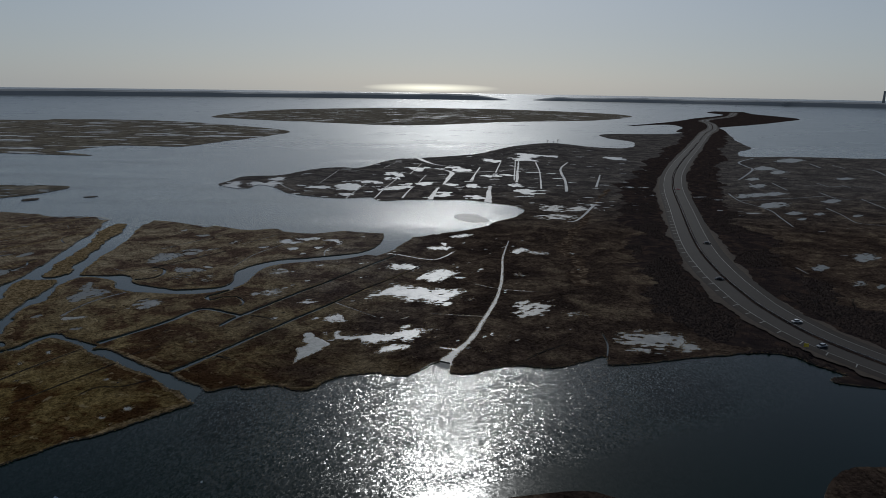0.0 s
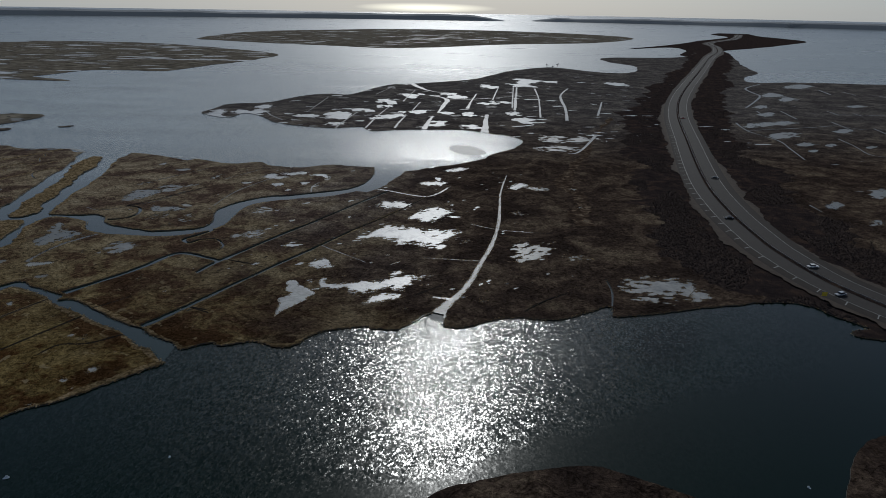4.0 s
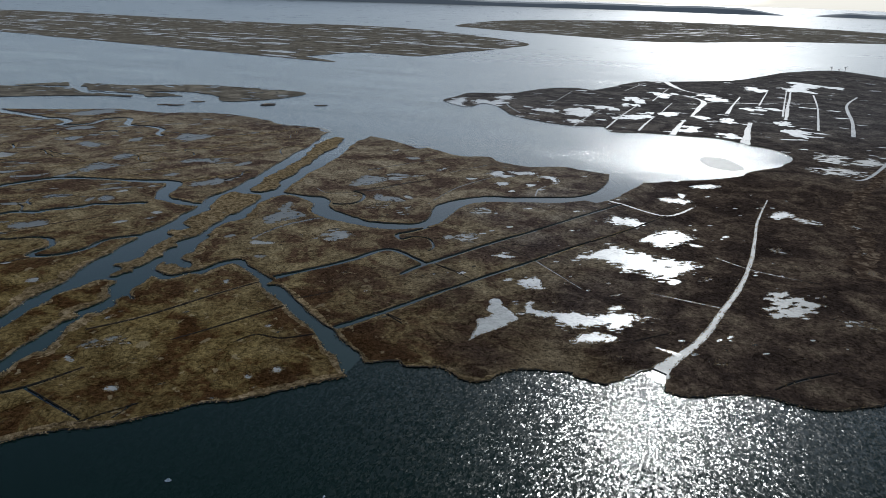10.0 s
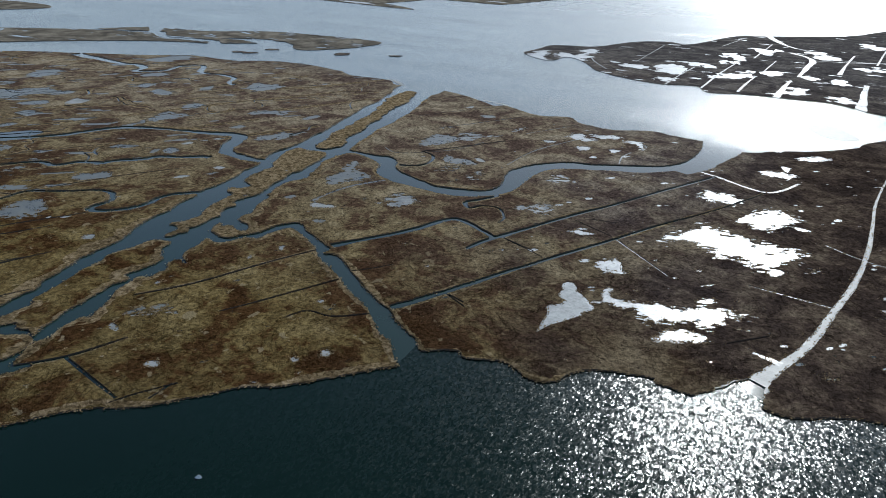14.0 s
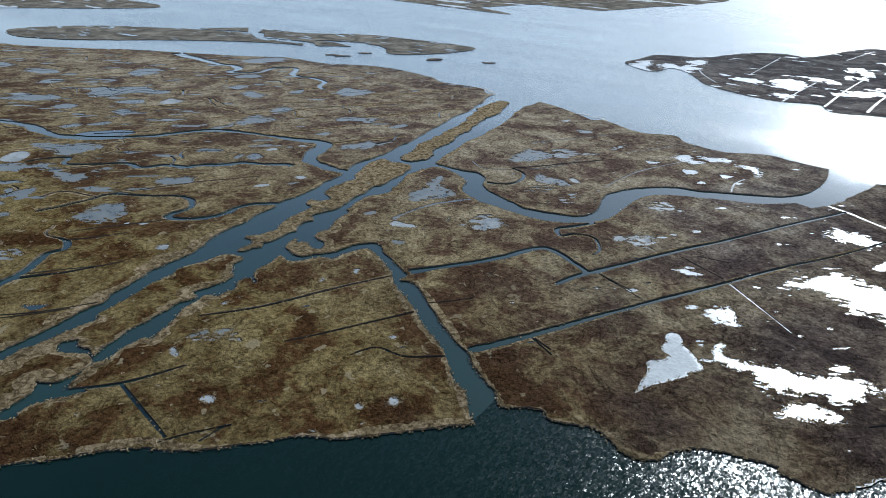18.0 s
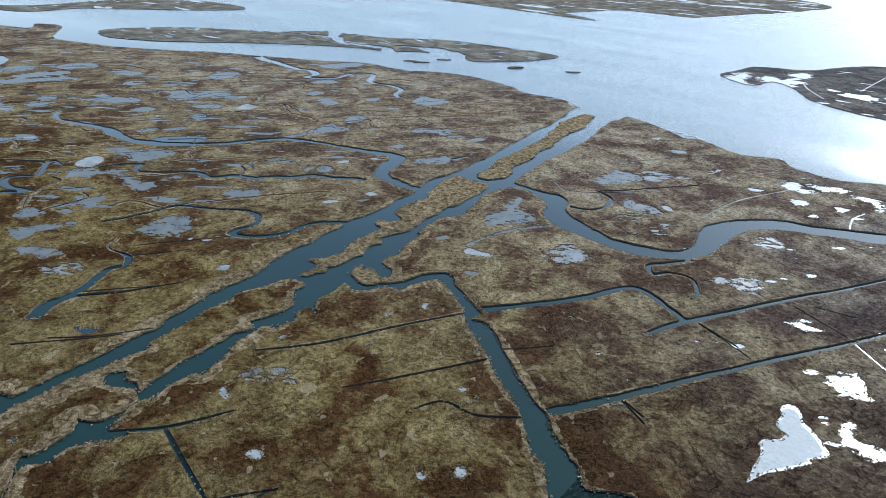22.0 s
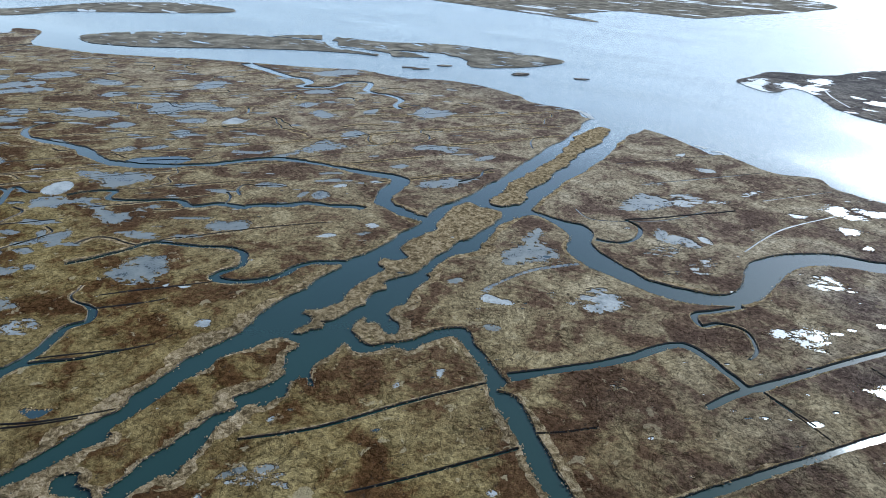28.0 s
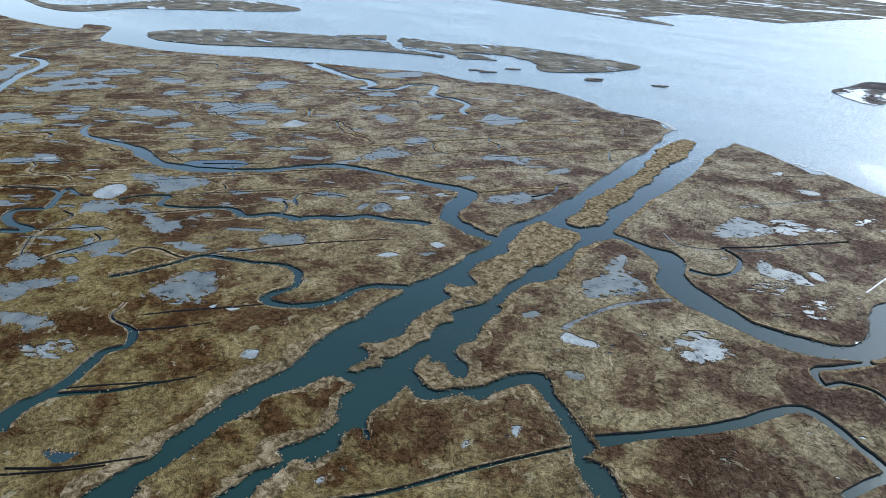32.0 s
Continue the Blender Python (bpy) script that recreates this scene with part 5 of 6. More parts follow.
POND_SHAPES['ice'].append([(283, 647), (293, 663), (298, 667), (297, 655), (290, 644), (283, 638)])
POND_SHAPES['ice'].append([(283, 534), (289, 541), (293, 542), (293, 538), (289, 533), (285, 531)])
POND_SHAPES['ice'].append([(310, 559), (317, 566), (321, 568), (321, 563), (316, 558), (312, 555)])
POND_SHAPES['ice'].append([(339, 553), (346, 560), (349, 561), (350, 557), (344, 552), (340, 549)])
POND_SHAPES['ice'].append([(462, 798), (475, 809), (484, 812), (489, 805), (478, 797), (468, 793)])
POND_SHAPES['ice'].append([(229, 343), (234, 348), (236, 349), (236, 346), (232, 342), (229, 340)])
POND_SHAPES['glare'].append([(-218.5, 661.7), (-216.1, 674.8), (-215.0, 695.4), (-208.1, 688.1), (-204.2, 664.1), (-197.1, 654.4), (-201.3, 648.1), (-212.7, 654.6)])
POND_SHAPES['glare'].append([(-198.3, 687.0), (-191.3, 699.7), (-174.7, 680.4), (-174.2, 669.9), (-185.7, 673.0)])
POND_SHAPES['glare'].append([(-186.2, 723.7), (-179.7, 736.7), (-171.1, 725.8), (-175.3, 710.8)])
ROAD = [(1337, 3194), (1109, 2699), (880, 2330), (793, 2050), (700, 1800), (607, 1600), (448, 1225), (312, 905), (247, 728), (200, 560),
        (167, 434), (155, 367), (151, 320), (151, 299), (154, 272), (160, 252), (170, 230), (190, 190), (260, 110), (420, 0)]

# ---- outlines ----
rng = np.random.default_rng(11)
HUB = np.array([-45.0, 90.0])


def reach(p):
    return np.hypot(p[..., 0] - HUB[0], p[..., 1] - HUB[1])


def spline(points, closed, fine=1.0):
    """Points along a Catmull-Rom curve, closer together near the flight line."""
    p = np.array(points, float)
    n = len(p)
    out = []
    for i in range(n if closed else n - 1):
        idx = [(i + k) % n if closed else min(max(i + k, 0), n - 1) for k in (-1, 0, 1, 2)]
        a, b, c, d = p[idx]
        length = np.hypot(*(c - b)[:2])
        step = fine * np.clip(reach((b + c)[:2] / 2) / 330, 0.45, 14)
        t = np.linspace(0, 1, max(int(length / step), 1), endpoint=False)[:, None]
        out.append(0.5 * (2 * b + (c - a) * t + (2 * a - 5 * b + 4 * c - d) * t**2 + (3 * b - a - 3 * c + d) * t**3))
    if not closed:
        out.append(p[-1:])
    return np.concatenate(out)


def ragged(n, closed=True, octaves=5, gain=0.62):
    """Fractal noise along n steps, about -1 to 1."""
    total, amp = np.zeros(n), 1.0
    for k in range(octaves):
        m = max(int(n / (40 / 2**k)), 3)
        v = rng.uniform(-1, 1, m)
        if closed:
            v = np.r_[v, v[0]]
        total += amp * np.interp(np.linspace(0, len(v) - 1, n), np.arange(len(v)), v)
        amp *= gain
    return total / 1.6


def sideways(p):
    d = np.gradient(p[:, :2], axis=0)
    d /= np.maximum(np.hypot(d[:, 0], d[:, 1]), 1e-6)[:, None]
    return np.stack([-d[:, 1], d[:, 0]], 1)


def shore(points, amp=1.0):
    p = spline(points, True)
    size = amp * np.clip(reach(p) / 220, 0.6, 9)
    return p + sideways(p) * (size * ragged(len(p), True, 6, 0.75))[:, None]


def channel(points, extra=0.0, wobble=0.0):
    p = spline(points, False)
    w, side = p[:, 2] + extra, sideways(p)
    wob = np.minimum(0.34 * w, 2.1) * np.clip(w / 4, 0.45, 1) + wobble
    left = p[:, :2] + side * (w / 2 + wob * ragged(len(p), False, 6, 0.7))[:, None]
    right = p[:, :2] - side * (w / 2 + wob * ragged(len(p), False, 6, 0.7))[:, None]
    return np.concatenate([left, right[::-1]])


def blob(x, y, a, b, turn, rag, n=None):
    n = n or int(np.clip(10 + 2.2 * (a + b), 12, 90))
    ang = np.linspace(0, 2 * np.pi, n, endpoint=False)
    r = 1 + rag * 0.75 * ragged(n) + 0.15 * rag * rng.uniform(-1, 1, n)
    r = np.clip(r, 0.25, 1.6)
    u, v = a * r * np.cos(ang), b * r * np.sin(ang)
    c, s = math.cos(radians(turn)), math.sin(radians(turn))
    return np.stack([x + c * u - s * v, y + s * u + c * v], 1)


class Points:
    """Points kept in order of y, to find quickly which of them lie in a polygon."""

    def __init__(self, pts):
        self.order = np.argsort(pts[:, 1], kind="stable")
        self.p = pts[self.order]

    def inside(self, poly):
        """The indices of the points within the polygon, by the winding number."""
        (x0, y0), (x1, y1) = poly.min(0), poly.max(0)
        i, j = np.searchsorted(self.p[:, 1], (y0, y1))
        near = i + np.flatnonzero((self.p[i:j, 0] >= x0) & (self.p[i:j, 0] <= x1))
        a, b = poly, np.roll(poly, -1, 0)
        low, high = np.minimum(a[:, 1], b[:, 1]), np.maximum(a[:, 1], b[:, 1])
        found = []
        for k in range(0, len(near), 700):
            rows = near[k:k + 700]
            x, y = self.p[rows, :1], self.p[rows, 1:]
            e = np.flatnonzero((low <= y[-1, 0]) & (high >= y[0, 0]))
            ax, ay, bx, by = a[e, 0], a[e, 1], b[e, 0], b[e, 1]
            cross = (bx - ax) * (y - ay) - (x - ax) * (by - ay)
            count = ((ay <= y) & (by > y) & (cross > 0)).sum(1) - ((ay > y) & (by <= y) & (cross < 0)).sum(1)
            found.append(rows[count != 0])
        return self.order[np.concatenate(found)] if found else np.zeros(0, int)


def islands(sel):
    """Splits triangles into groups that hang together."""
    root = {}

    def find(i):
        while root.setdefault(i, i) != i:
            root[i] = root[root[i]]
            i = root[i]
        return i

    for i, j, k in sel.tolist():
        a = find(i)
        root[find(j)] = a
        root[find(k)] = find(a)
    keys = np.array([find(i) for i in sel[:, 0].tolist()])
    groups = [sel[keys == k] for k in np.unique(keys)]
    return sorted(groups, key=len, reverse=True)


def mesh_of(name, verts, faces, mats, slots=None, smooth=False):
    me = bpy.data.meshes.new(name)
    me.from_pydata(verts, [], faces)
    for m in mats:
        me.materials.append(m)
    if slots is not None:
        me.polygons.foreach_set("material_index", np.asarray(slots, np.int32))
    if smooth:
        me.polygons.foreach_set("use_smooth", np.ones(len(me.polygons), bool))
    me.update()
    return me


def part(name, bm, material, parent, label=""):
    me = bpy.data.meshes.new(name)
    bm.to_mesh(me)
    bm.free()
    me.materials.append(material)
    ob = new(name, me)
    ob.parent = parent
    if label:
        tagged(ob, label)
    return ob


LAND_Z = 0.42


def terrain(name, outlines, cuts, ponds, label, category, bands=(), kept=(), kind="structure", base=0):
    """Land inside the outlines, cut by channels, with the ponds set a little lower; bands are (loop, material slot). Returns points, land triangles and bank edges."""
    loops = [np.asarray(p) for p in (*outlines, *cuts, *kept)] + [q for pond in ponds for q in pond[1]] + [q for q, _ in bands]
    verts, edges, k = [], [], 0
    for p in loops:
        n = len(p)
        verts += [Vector(v) for v in p.tolist()]
        edges += [(k + i, k + (i + 1) % n) for i in range(n)]
        k += n
    vs, _, fs, _, _, _ = delaunay_2d_cdt(verts, edges, [], 0, 1e-3, False)
    v = np.array([(a.x, a.y) for a in vs])
    f = np.array(fs)
    mid = Points(v[f].mean(1))
    land = np.zeros(len(f), bool)
    for p in outlines:
        land[mid.inside(p)] = True
    for p in cuts:
        land[mid.inside(p)] = False
    for p in kept:
        land[mid.inside(p)] = True
    owner = np.full(len(f), -1)
    k = 0
    for what, qs in ponds:
        for q in qs:
            owner[mid.inside(q)] = -1 if what == "hole" else k
            k += 1
    owner[~land] = -1
    order = np.argsort(owner, kind="stable")
    bounds = np.searchsorted(owner[order], np.arange(k + 1))
    k = 0
    for what, qs in ponds:
        pieces = [f[order[bounds[i]:bounds[i + 1]]] for i in range(k, k + len(qs))]
        k += len(qs)
        pond_mesh(what, v, [s for s in pieces if len(s)])
    here = land & (owner < 0)
    slot = np.full(len(f), base)
    for q, m in bands:
        slot[mid.inside(q)] = m
    ground, slot = f[here], slot[here]
    e = np.concatenate([ground[:, [0, 1]], ground[:, [1, 2]], ground[:, [2, 0]]])
    key = np.sort(e, 1)
    _, first, count = np.unique(key, axis=0, return_index=True, return_counts=True)
    rim = e[first[count == 1]]
    used = np.unique(ground)
    remap = np.full(len(v), -1)
    remap[used] = np.arange(len(used))
    z = LAND_Z + 0.08 * np.sin(v[used, 0] * 0.21) * np.sin(v[used, 1] * 0.17)
    top = np.c_[v[used], z]
    n0 = len(top)
    rv = np.unique(rim)
    low = np.full(len(v), -1)
    low[rv] = n0 + np.arange(len(rv))
    out = np.zeros((len(v), 2))
    d = v[rim[:, 1]] - v[rim[:, 0]]
    nor = np.stack([d[:, 1], -d[:, 0]], 1) / np.maximum(np.hypot(d[:, 0], d[:, 1]), 1e-6)[:, None]
    np.add.at(out, rim[:, 0], nor)
    np.add.at(out, rim[:, 1], nor)
    out /= np.maximum(np.hypot(out[:, 0], out[:, 1]), 1e-6)[:, None]
    bottom = np.c_[v[rv] + 0.12 * out[rv], np.full(len(rv), -0.2)]
    faces = remap[ground].tolist()
    walls = np.stack([remap[rim[:, 0]], low[rim[:, 0]], low[rim[:, 1]], remap[rim[:, 1]]], 1).tolist()
    ob = new(name, mesh_of(name, np.concatenate([top, bottom]).tolist(), faces + walls, [MARSH, MUD, REED, SCRUB_GROUND, HAZED_MARSH, TRAIL], slot.tolist() + [1] * len(walls)))
    tagged(ob, label, category, kind=kind)
    return v, ground, slot, rim


POND_LABEL = {
    "ice": "pond of smooth grey-blue ice sunk in the marsh", "glare": "shining ragged sheet of wet ice in dark marsh",
    "lace": "broken white ice scattered among marsh stubble", "snow": "small snow-covered frozen pond in tan marsh",
    "water": "dark still open water in the marsh",
}


def sheet_mesh(name, v, sel, level, material):
    used = np.unique(sel)
    remap = np.full(len(v), -1)
    remap[used] = np.arange(len(used))
    return mesh_of(name, np.c_[v[used], np.full(len(used), level)].tolist(), remap[sel].tolist(), [material])


def pond_mesh(what, v, pieces):
    """A pond whose largest sheet and loose flakes are parts; small puddles far off stay one sheet of stuff."""
    if not pieces or what == "hole":
        return
    kind, _, more = what.partition("+")
    level = LAND_Z - 0.12
    if more == "stuff":
        ob = new("puddles", sheet_mesh("puddles", v, np.concatenate(pieces), level, ICE[kind]))
        tagged(ob, "many small frozen puddles strewn over the marsh", "puddles", kind="stuff")
        return
    name = "still_pond" if kind == "water" else "frozen_pond"
    if more == "run":
        tagged(new("frozen_creek", sheet_mesh("frozen_creek", v, np.concatenate(pieces), level, ICE[kind])), "narrow frozen creek shining in dark marsh", "creek", "frozen creeks")
        return
    if more != "rim":
        pieces = [g for s in pieces for g in islands(s)]
        pieces = [g for g in pieces if len(g) > 2] or pieces[:1]
    if len(pieces) == 1:
        tagged(new(name, sheet_mesh(name, v, pieces[0], level, ICE[kind])), POND_LABEL[kind], "pond", "ponds in the marsh")
        return
    pond = tagged(new(name), POND_LABEL[kind], "pond", "ponds in the marsh")
    centre = v[np.unique(pieces[0])].mean(0)
    pond.location = (centre[0], centre[1], level)
    local = v - centre
    for i, sel in enumerate(pieces):
        inner = more == "rim" and i == 1
        part_name = "clear_ice" if inner else ("ice_sheet" if i == 0 and kind != "lace" else "ice_flake")
        ob = new(part_name, sheet_mesh(part_name, local, sel, 0.0, ICE["crust"] if inner else ICE[kind]))
        ob.parent = pond


def spot(x, y, a, b, turn, u, w):
    c, s = math.cos(radians(turn)), math.sin(radians(turn))
    return x + c * a * u - s * b * w, y + s * a * u + c * b * w


def torn(x, y, a, b, turn, rag):
    """An uneven outline: a ring pushed in and out by several broad lobes, then by finer ones."""
    n = int(np.clip(16 + 2.6 * (a + b), 20, 150))
    t = np.linspace(0, 2 * np.pi, n, endpoint=False)
    r = np.ones(n)
    for k in range(2, 7):
        r += rng.uniform(0.05, 0.2) * (0.45 + rag) / k**0.35 * np.sin(k * t + rng.uniform(0, 6.28))
    r += 0.38 * rag * ragged(n) + 0.1 * rag * rng.uniform(-1, 1, n)
    r = np.clip(r, 0.22, 1.7)
    px, py = spot(x, y, a, b, turn, r * np.cos(t), r * np.sin(t))
    return np.stack([px, py], 1)


def pond_loops(kind, x, y, a, b, turn, rag):
    """One torn sheet with loose flakes; for broken ice only flakes."""
    far = reach(np.array([x, y])) > 520
    loops = []
    if kind == "glare" and far:
        for _ in range(7):
            px, py = spot(x, y, a, b, turn, rng.normal(0, 0.45), rng.normal(0, 0.45))
            q = rng.uniform(0.15, 0.5)
            loops.append(torn(px, py, a * q * 1.2, b * q, turn + rng.uniform(-15, 15), 0.9))
        return loops
    if kind == "lace":
        for _ in range(8 if far else int(np.clip(a * b * 0.9, 24, 80))):
            r, t = math.sqrt(rng.uniform(0, 1)), rng.uniform(0, 6.28)
            px, py = spot(x, y, a, b, turn, r * math.cos(t), r * math.sin(t))
            q = rng.uniform(0.04, 0.19) * (1.3 - r * 0.8)
            loops.append(torn(px, py, a * q * 1.3, b * q, turn + rng.uniform(-30, 30), 0.9))
        return loops
    loops.append(torn(x, y, a * 0.88, b * 0.88, turn, min(rag + 0.25, 1.0)))
    for _ in range(0 if far else int(8 + rag * 24)):
        t = rng.uniform(0, 6.28)
        r = rng.uniform(0.95, 1.4)
        px, py = spot(x, y, a, b, turn, r * math.cos(t), r * math.sin(t))
        q = rng.uniform(0.025, 0.13)
        loops.append(torn(px, py, a * q * 1.3, b * q, turn, 0.9))
    return loops


# ---- water and distance ----
def water_sheet():
    """A disc of water; past its flat part it climbs gently to the eye's level, where the horizon is."""
    radii = [0, 150, 400, 800, 1400, 2200, 3000, 3600] + [3600 + 1300 * k / 10 for k in range(1, 11)]
    n, verts, faces = 96, [], []
    for r in radii:
        s = max(0.0, (r - 3600) / 1300)
        z = 53 * (1 - r * (1 - s) / 3600) if s else 0.0
        for k in range(n):
            t = 2 * math.pi * k / n
            verts.append((r * math.cos(t), r * math.sin(t), z))
    for i in range(len(radii) - 1):
        for k in range(n):
            a, b = i * n + k, i * n + (k + 1) % n
            faces.append((a, a + n, b + n, b) if i else (a, a + n, b + n))
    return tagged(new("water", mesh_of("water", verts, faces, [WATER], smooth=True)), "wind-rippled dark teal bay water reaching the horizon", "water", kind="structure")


water_sheet()


def water_patch(name, points, level, material, label):
    """A sheet of water inside an outline, its edge tucked under the marsh."""
    p = spline(points, True, 4.0)
    p[:, 1] += np.where(p[:, 1] > 195, 3.0, 0.0) + 1.2 * ragged(len(p))
    vs, _, fs, _, _, _ = delaunay_2d_cdt([Vector(q) for q in p.tolist()], [(i, (i + 1) % len(p)) for i in range(len(p))], [], 0, 1e-3, False)
    v, f = np.array([(q.x, q.y) for q in vs]), np.array(fs)
    f = f[Points(v[f].mean(1)).inside(p)]
    me = mesh_of(name, np.c_[v, np.full(len(v), level)].tolist(), f.tolist(), [material])
    tagged(new(name, me), label, "water", kind="structure")


BAY_SHORE = [(-420, -60), (-250, 40), (-180, 98)] + SOUTH_SHORE[4:-2]
water_patch("near_bay_water", BAY_SHORE + [(330, 190), (900, 150), (900, -500), (-420, -500)], 0.012, RIPPLES, "dark teal water of the near bay glittering in the sun")
for strip in SHORE_ICE:
    edge = channel([(*q, 2.6) for q in strip], 0, 0.5)
    v, n = edge + (1.0, 3.2), len(edge)
    fill = [(i, i + 1, n - 2 - i, n - 1 - i) for i in range(n // 2 - 1)]
    tagged(new("shore_ice", mesh_of("shore_ice", np.c_[v, np.full(n, 0.1)].tolist(), fill, [ICE["snow"]])), "thin white rim of ice along the bay shore", "ice")
water_patch("mudflat", SANDBAR, 0.03, MUDFLAT, "bare grey mud bar in the shallow lagoon")

MAIN = shore(SOUTH_SHORE + NORTH_SHORE, 0.9)
ponds = []
for kind, items in POOLS.items():
    for item in items:
        ponds.append((kind, pond_loops(kind, *item)))
heart = spline(HEART, True, 0.7)
heart = heart + sideways(heart) * (0.25 * ragged(len(heart)))[:, None]
core = heart.mean(0) + (heart - heart.mean(0)) * 0.88
core = core + 0.15 * rng.uniform(-1, 1, core.shape)
ponds.append(("glare+rim", [heart, core]))


def drawn_pond(kind, points):
    """A sheet of ice with a frayed rim, loose flakes round it and islets of stubble in it; broken ice is flakes alone."""
    loop = spline(points, True, 0.4)
    middle = loop.mean(0)
    size = np.hypot(*(loop - middle).T).mean()
    far = reach(middle) > 380
    fray = {"glare": 0.13, "lace": 0.1, "ice": 0.17, "snow": 0.1, "water": 0.15}[kind] * min(size, 16)
    loop = loop + sideways(loop) * (fray * ragged(len(loop), True, 6, 0.82))[:, None]
    loops, gaps = [loop], []
    if kind == "lace":
        loops = []
        box_lo, box_hi = loop.min(0), loop.max(0)
        tries = rng.uniform(box_lo, box_hi, (1200, 2))
        tries = rng.permutation(tries[Points(tries).inside(loop)])
        for at in tries[:int(np.clip(size * size * 1.6, 16, 90))]:
            q = size * rng.uniform(0.05, 0.22)
            loops.append(torn(at[0], at[1], q * 1.7, q * 0.7, rng.uniform(5, 55), 0.9))
    count = {"glare": 60, "lace": 14, "ice": 18, "snow": 5, "water": 4}[kind]
    for k in rng.choice(len(loop), max(int(count * (0.8 if far else min(1.0, size / 9))), 2)):
        out = abs(rng.normal(0, 0.16))
        at = middle + (loop[k] - middle) * (1.03 + out) + rng.normal(0, 0.05 * size, 2)
        q = (rng.uniform(0.05, 0.2) if far or size < 7 and kind == "glare" else rng.uniform(0.02, 0.085)) * size * (1.2 - min(out * 2.5, 0.9))
        loops.append(torn(at[0], at[1], q * 1.7, q * 0.7, rng.uniform(0, 45), 0.9))
    if kind in ("glare", "ice") and size > 4 and not far:
        for k in rng.choice(len(loop), int(size * 2)):
            at = middle + (loop[k] - middle) * (1 - abs(rng.normal(0, 0.2)))
            q = rng.uniform(0.02, 0.06) * size
            gaps.append(torn(at[0], at[1], q * 1.7, q * 0.6, rng.uniform(0, 45), 0.9))
    return loops, gaps


holes = []
for kind, shapes in POND_SHAPES.items():
    for shape in shapes:
        sheet, gaps = drawn_pond(kind, shape)
        ponds.append((kind, sheet))
        holes += gaps


def scatter(count, x0, x1, y0, y1, small, large, flat, clear=0.0, turn=(30, 60)):
    loops = []
    for _ in range(count):
        x, y = rng.uniform(x0, x1), rng.uniform(y0, y1)
        if reach(np.array([x, y])) < clear or np.hypot(*(np.array(CANAL_WEST[:12] + NORTH_SPIT) - (x, y)).T).min() < 22:
            continue
        a = small + (large - small) * rng.uniform(0, 1) ** 2.5
        loops.append((torn if a > 3 else blob)(x, y, a, a * rng.uniform(flat * 0.6, flat * 1.4), rng.uniform(*turn), 0.95))
    return loops


ponds.append(("ice+stuff", scatter(950, -820, -200, 190, 530, 0.6, 7.5, 0.34, 255)))
ponds.append(("snow+stuff", scatter(260, -820, -230, 190, 530, 0.5, 3.5, 0.35, 230)))
ponds.append(("water+stuff", scatter(150, -260, 30, 120, 330, 0.3, 1.3, 0.5)))
ponds.append(("snow+stuff", scatter(110, -330, -90, 120, 460, 0.25, 1.0, 0.6)))
ponds.append(("glare+stuff", scatter(300, -110, 60, 250, 460, 0.3, 1.8, 0.5)))
ponds.append(("glare+stuff", scatter(700, -190, 260, 560, 1150, 0.8, 7, 0.35, 0, (-20, 20))))
ponds.append(("ice+stuff", scatter(160, 240, 1100, 380, 1040, 0.6, 5, 0.3, 0, (-20, 30))))

for k in range(36):
    # old straight mosquito ditches across the western marsh
    x, y, span = -720 + 13.5 * k + rng.uniform(-4, 4), rng.uniform(230, 440), rng.uniform(35, 110)
    CHANNELS["far_ditch_%d" % k] = [(x + 0.5 * span * u + rng.uniform(-0.6, 0.6), y + 0.87 * span * u, rng.uniform(0.7, 1.3)) for u in (-0.5, -0.2, 0.15, 0.5)]
for k in range(80):
    # short winding guts that drain the western marsh
    x, y, way, wide = rng.uniform(-640, -225), rng.uniform(190, 465), rng.uniform(0.3, 1.2), rng.uniform(0.7, 1.5)
    path = []
    for i in range(int(rng.uniform(5, 10))):
        path.append((x, y, wide * (1 - 0.07 * i)))
        way += rng.normal(0, 0.65)
        x, y = x + 6.5 * math.cos(way), y + 6.5 * math.sin(way)
    CHANNELS["small_gut_%d" % k] = path
TORN_BANKS = {"west_creek": 0.4, "lagoon_0": 7.0, "lagoon_1": 8.0, "brook_mouth": 0.6}
cuts = {k: channel([(x, y, w * (0.75 if k.startswith(("line_", "field_", "far_")) else 1.0)) for x, y, w in p], 0.0, TORN_BANKS.get(k, 0.0)) for k, p in CHANNELS.items()}
FROZEN = ("stream", "cross_ditch", "hook_ditch", "east_ditch", "snow_creek", "ditch_two_spur")
for k in [k for k in cuts if k.startswith(FROZEN) or (k.startswith(("line_ditch", "field_ditch")) and CHANNELS[k][0][1] > 330)]:
    ponds.append(("brook+run" if k == "stream" else "run+run", [cuts.pop(k)]))
ponds.append(("hole", holes))
BANKS = {"ditch_one": 2.5, "ditch_two": 2.5, "west_creek": 4, "west_creek_branch": 3, "loop_creek": 3.5, "bayou_gut": 3, "west_gut": 2.5, "oxbow": 3, "field_ditch_a": 1.5, "field_ditch_d": 1.5}
canals = shore(CANAL_WEST + CANAL_STRIP + CANAL_STRIP_SOUTH + CANAL_EAST + CANAL_EAST_NORTH, 1.0)
canal_head, canal_mouth, bayou = shore(SOUTH_CANAL_HEAD, 0.6), shore(SOUTH_CANAL_MOUTH, 0.6), shore(BAYOU_NORTH + BAYOU_SOUTH, 0.5)
straw, spit = shore(STRAW_ISLAND, 1.0), shore(NORTH_SPIT, 2.2)
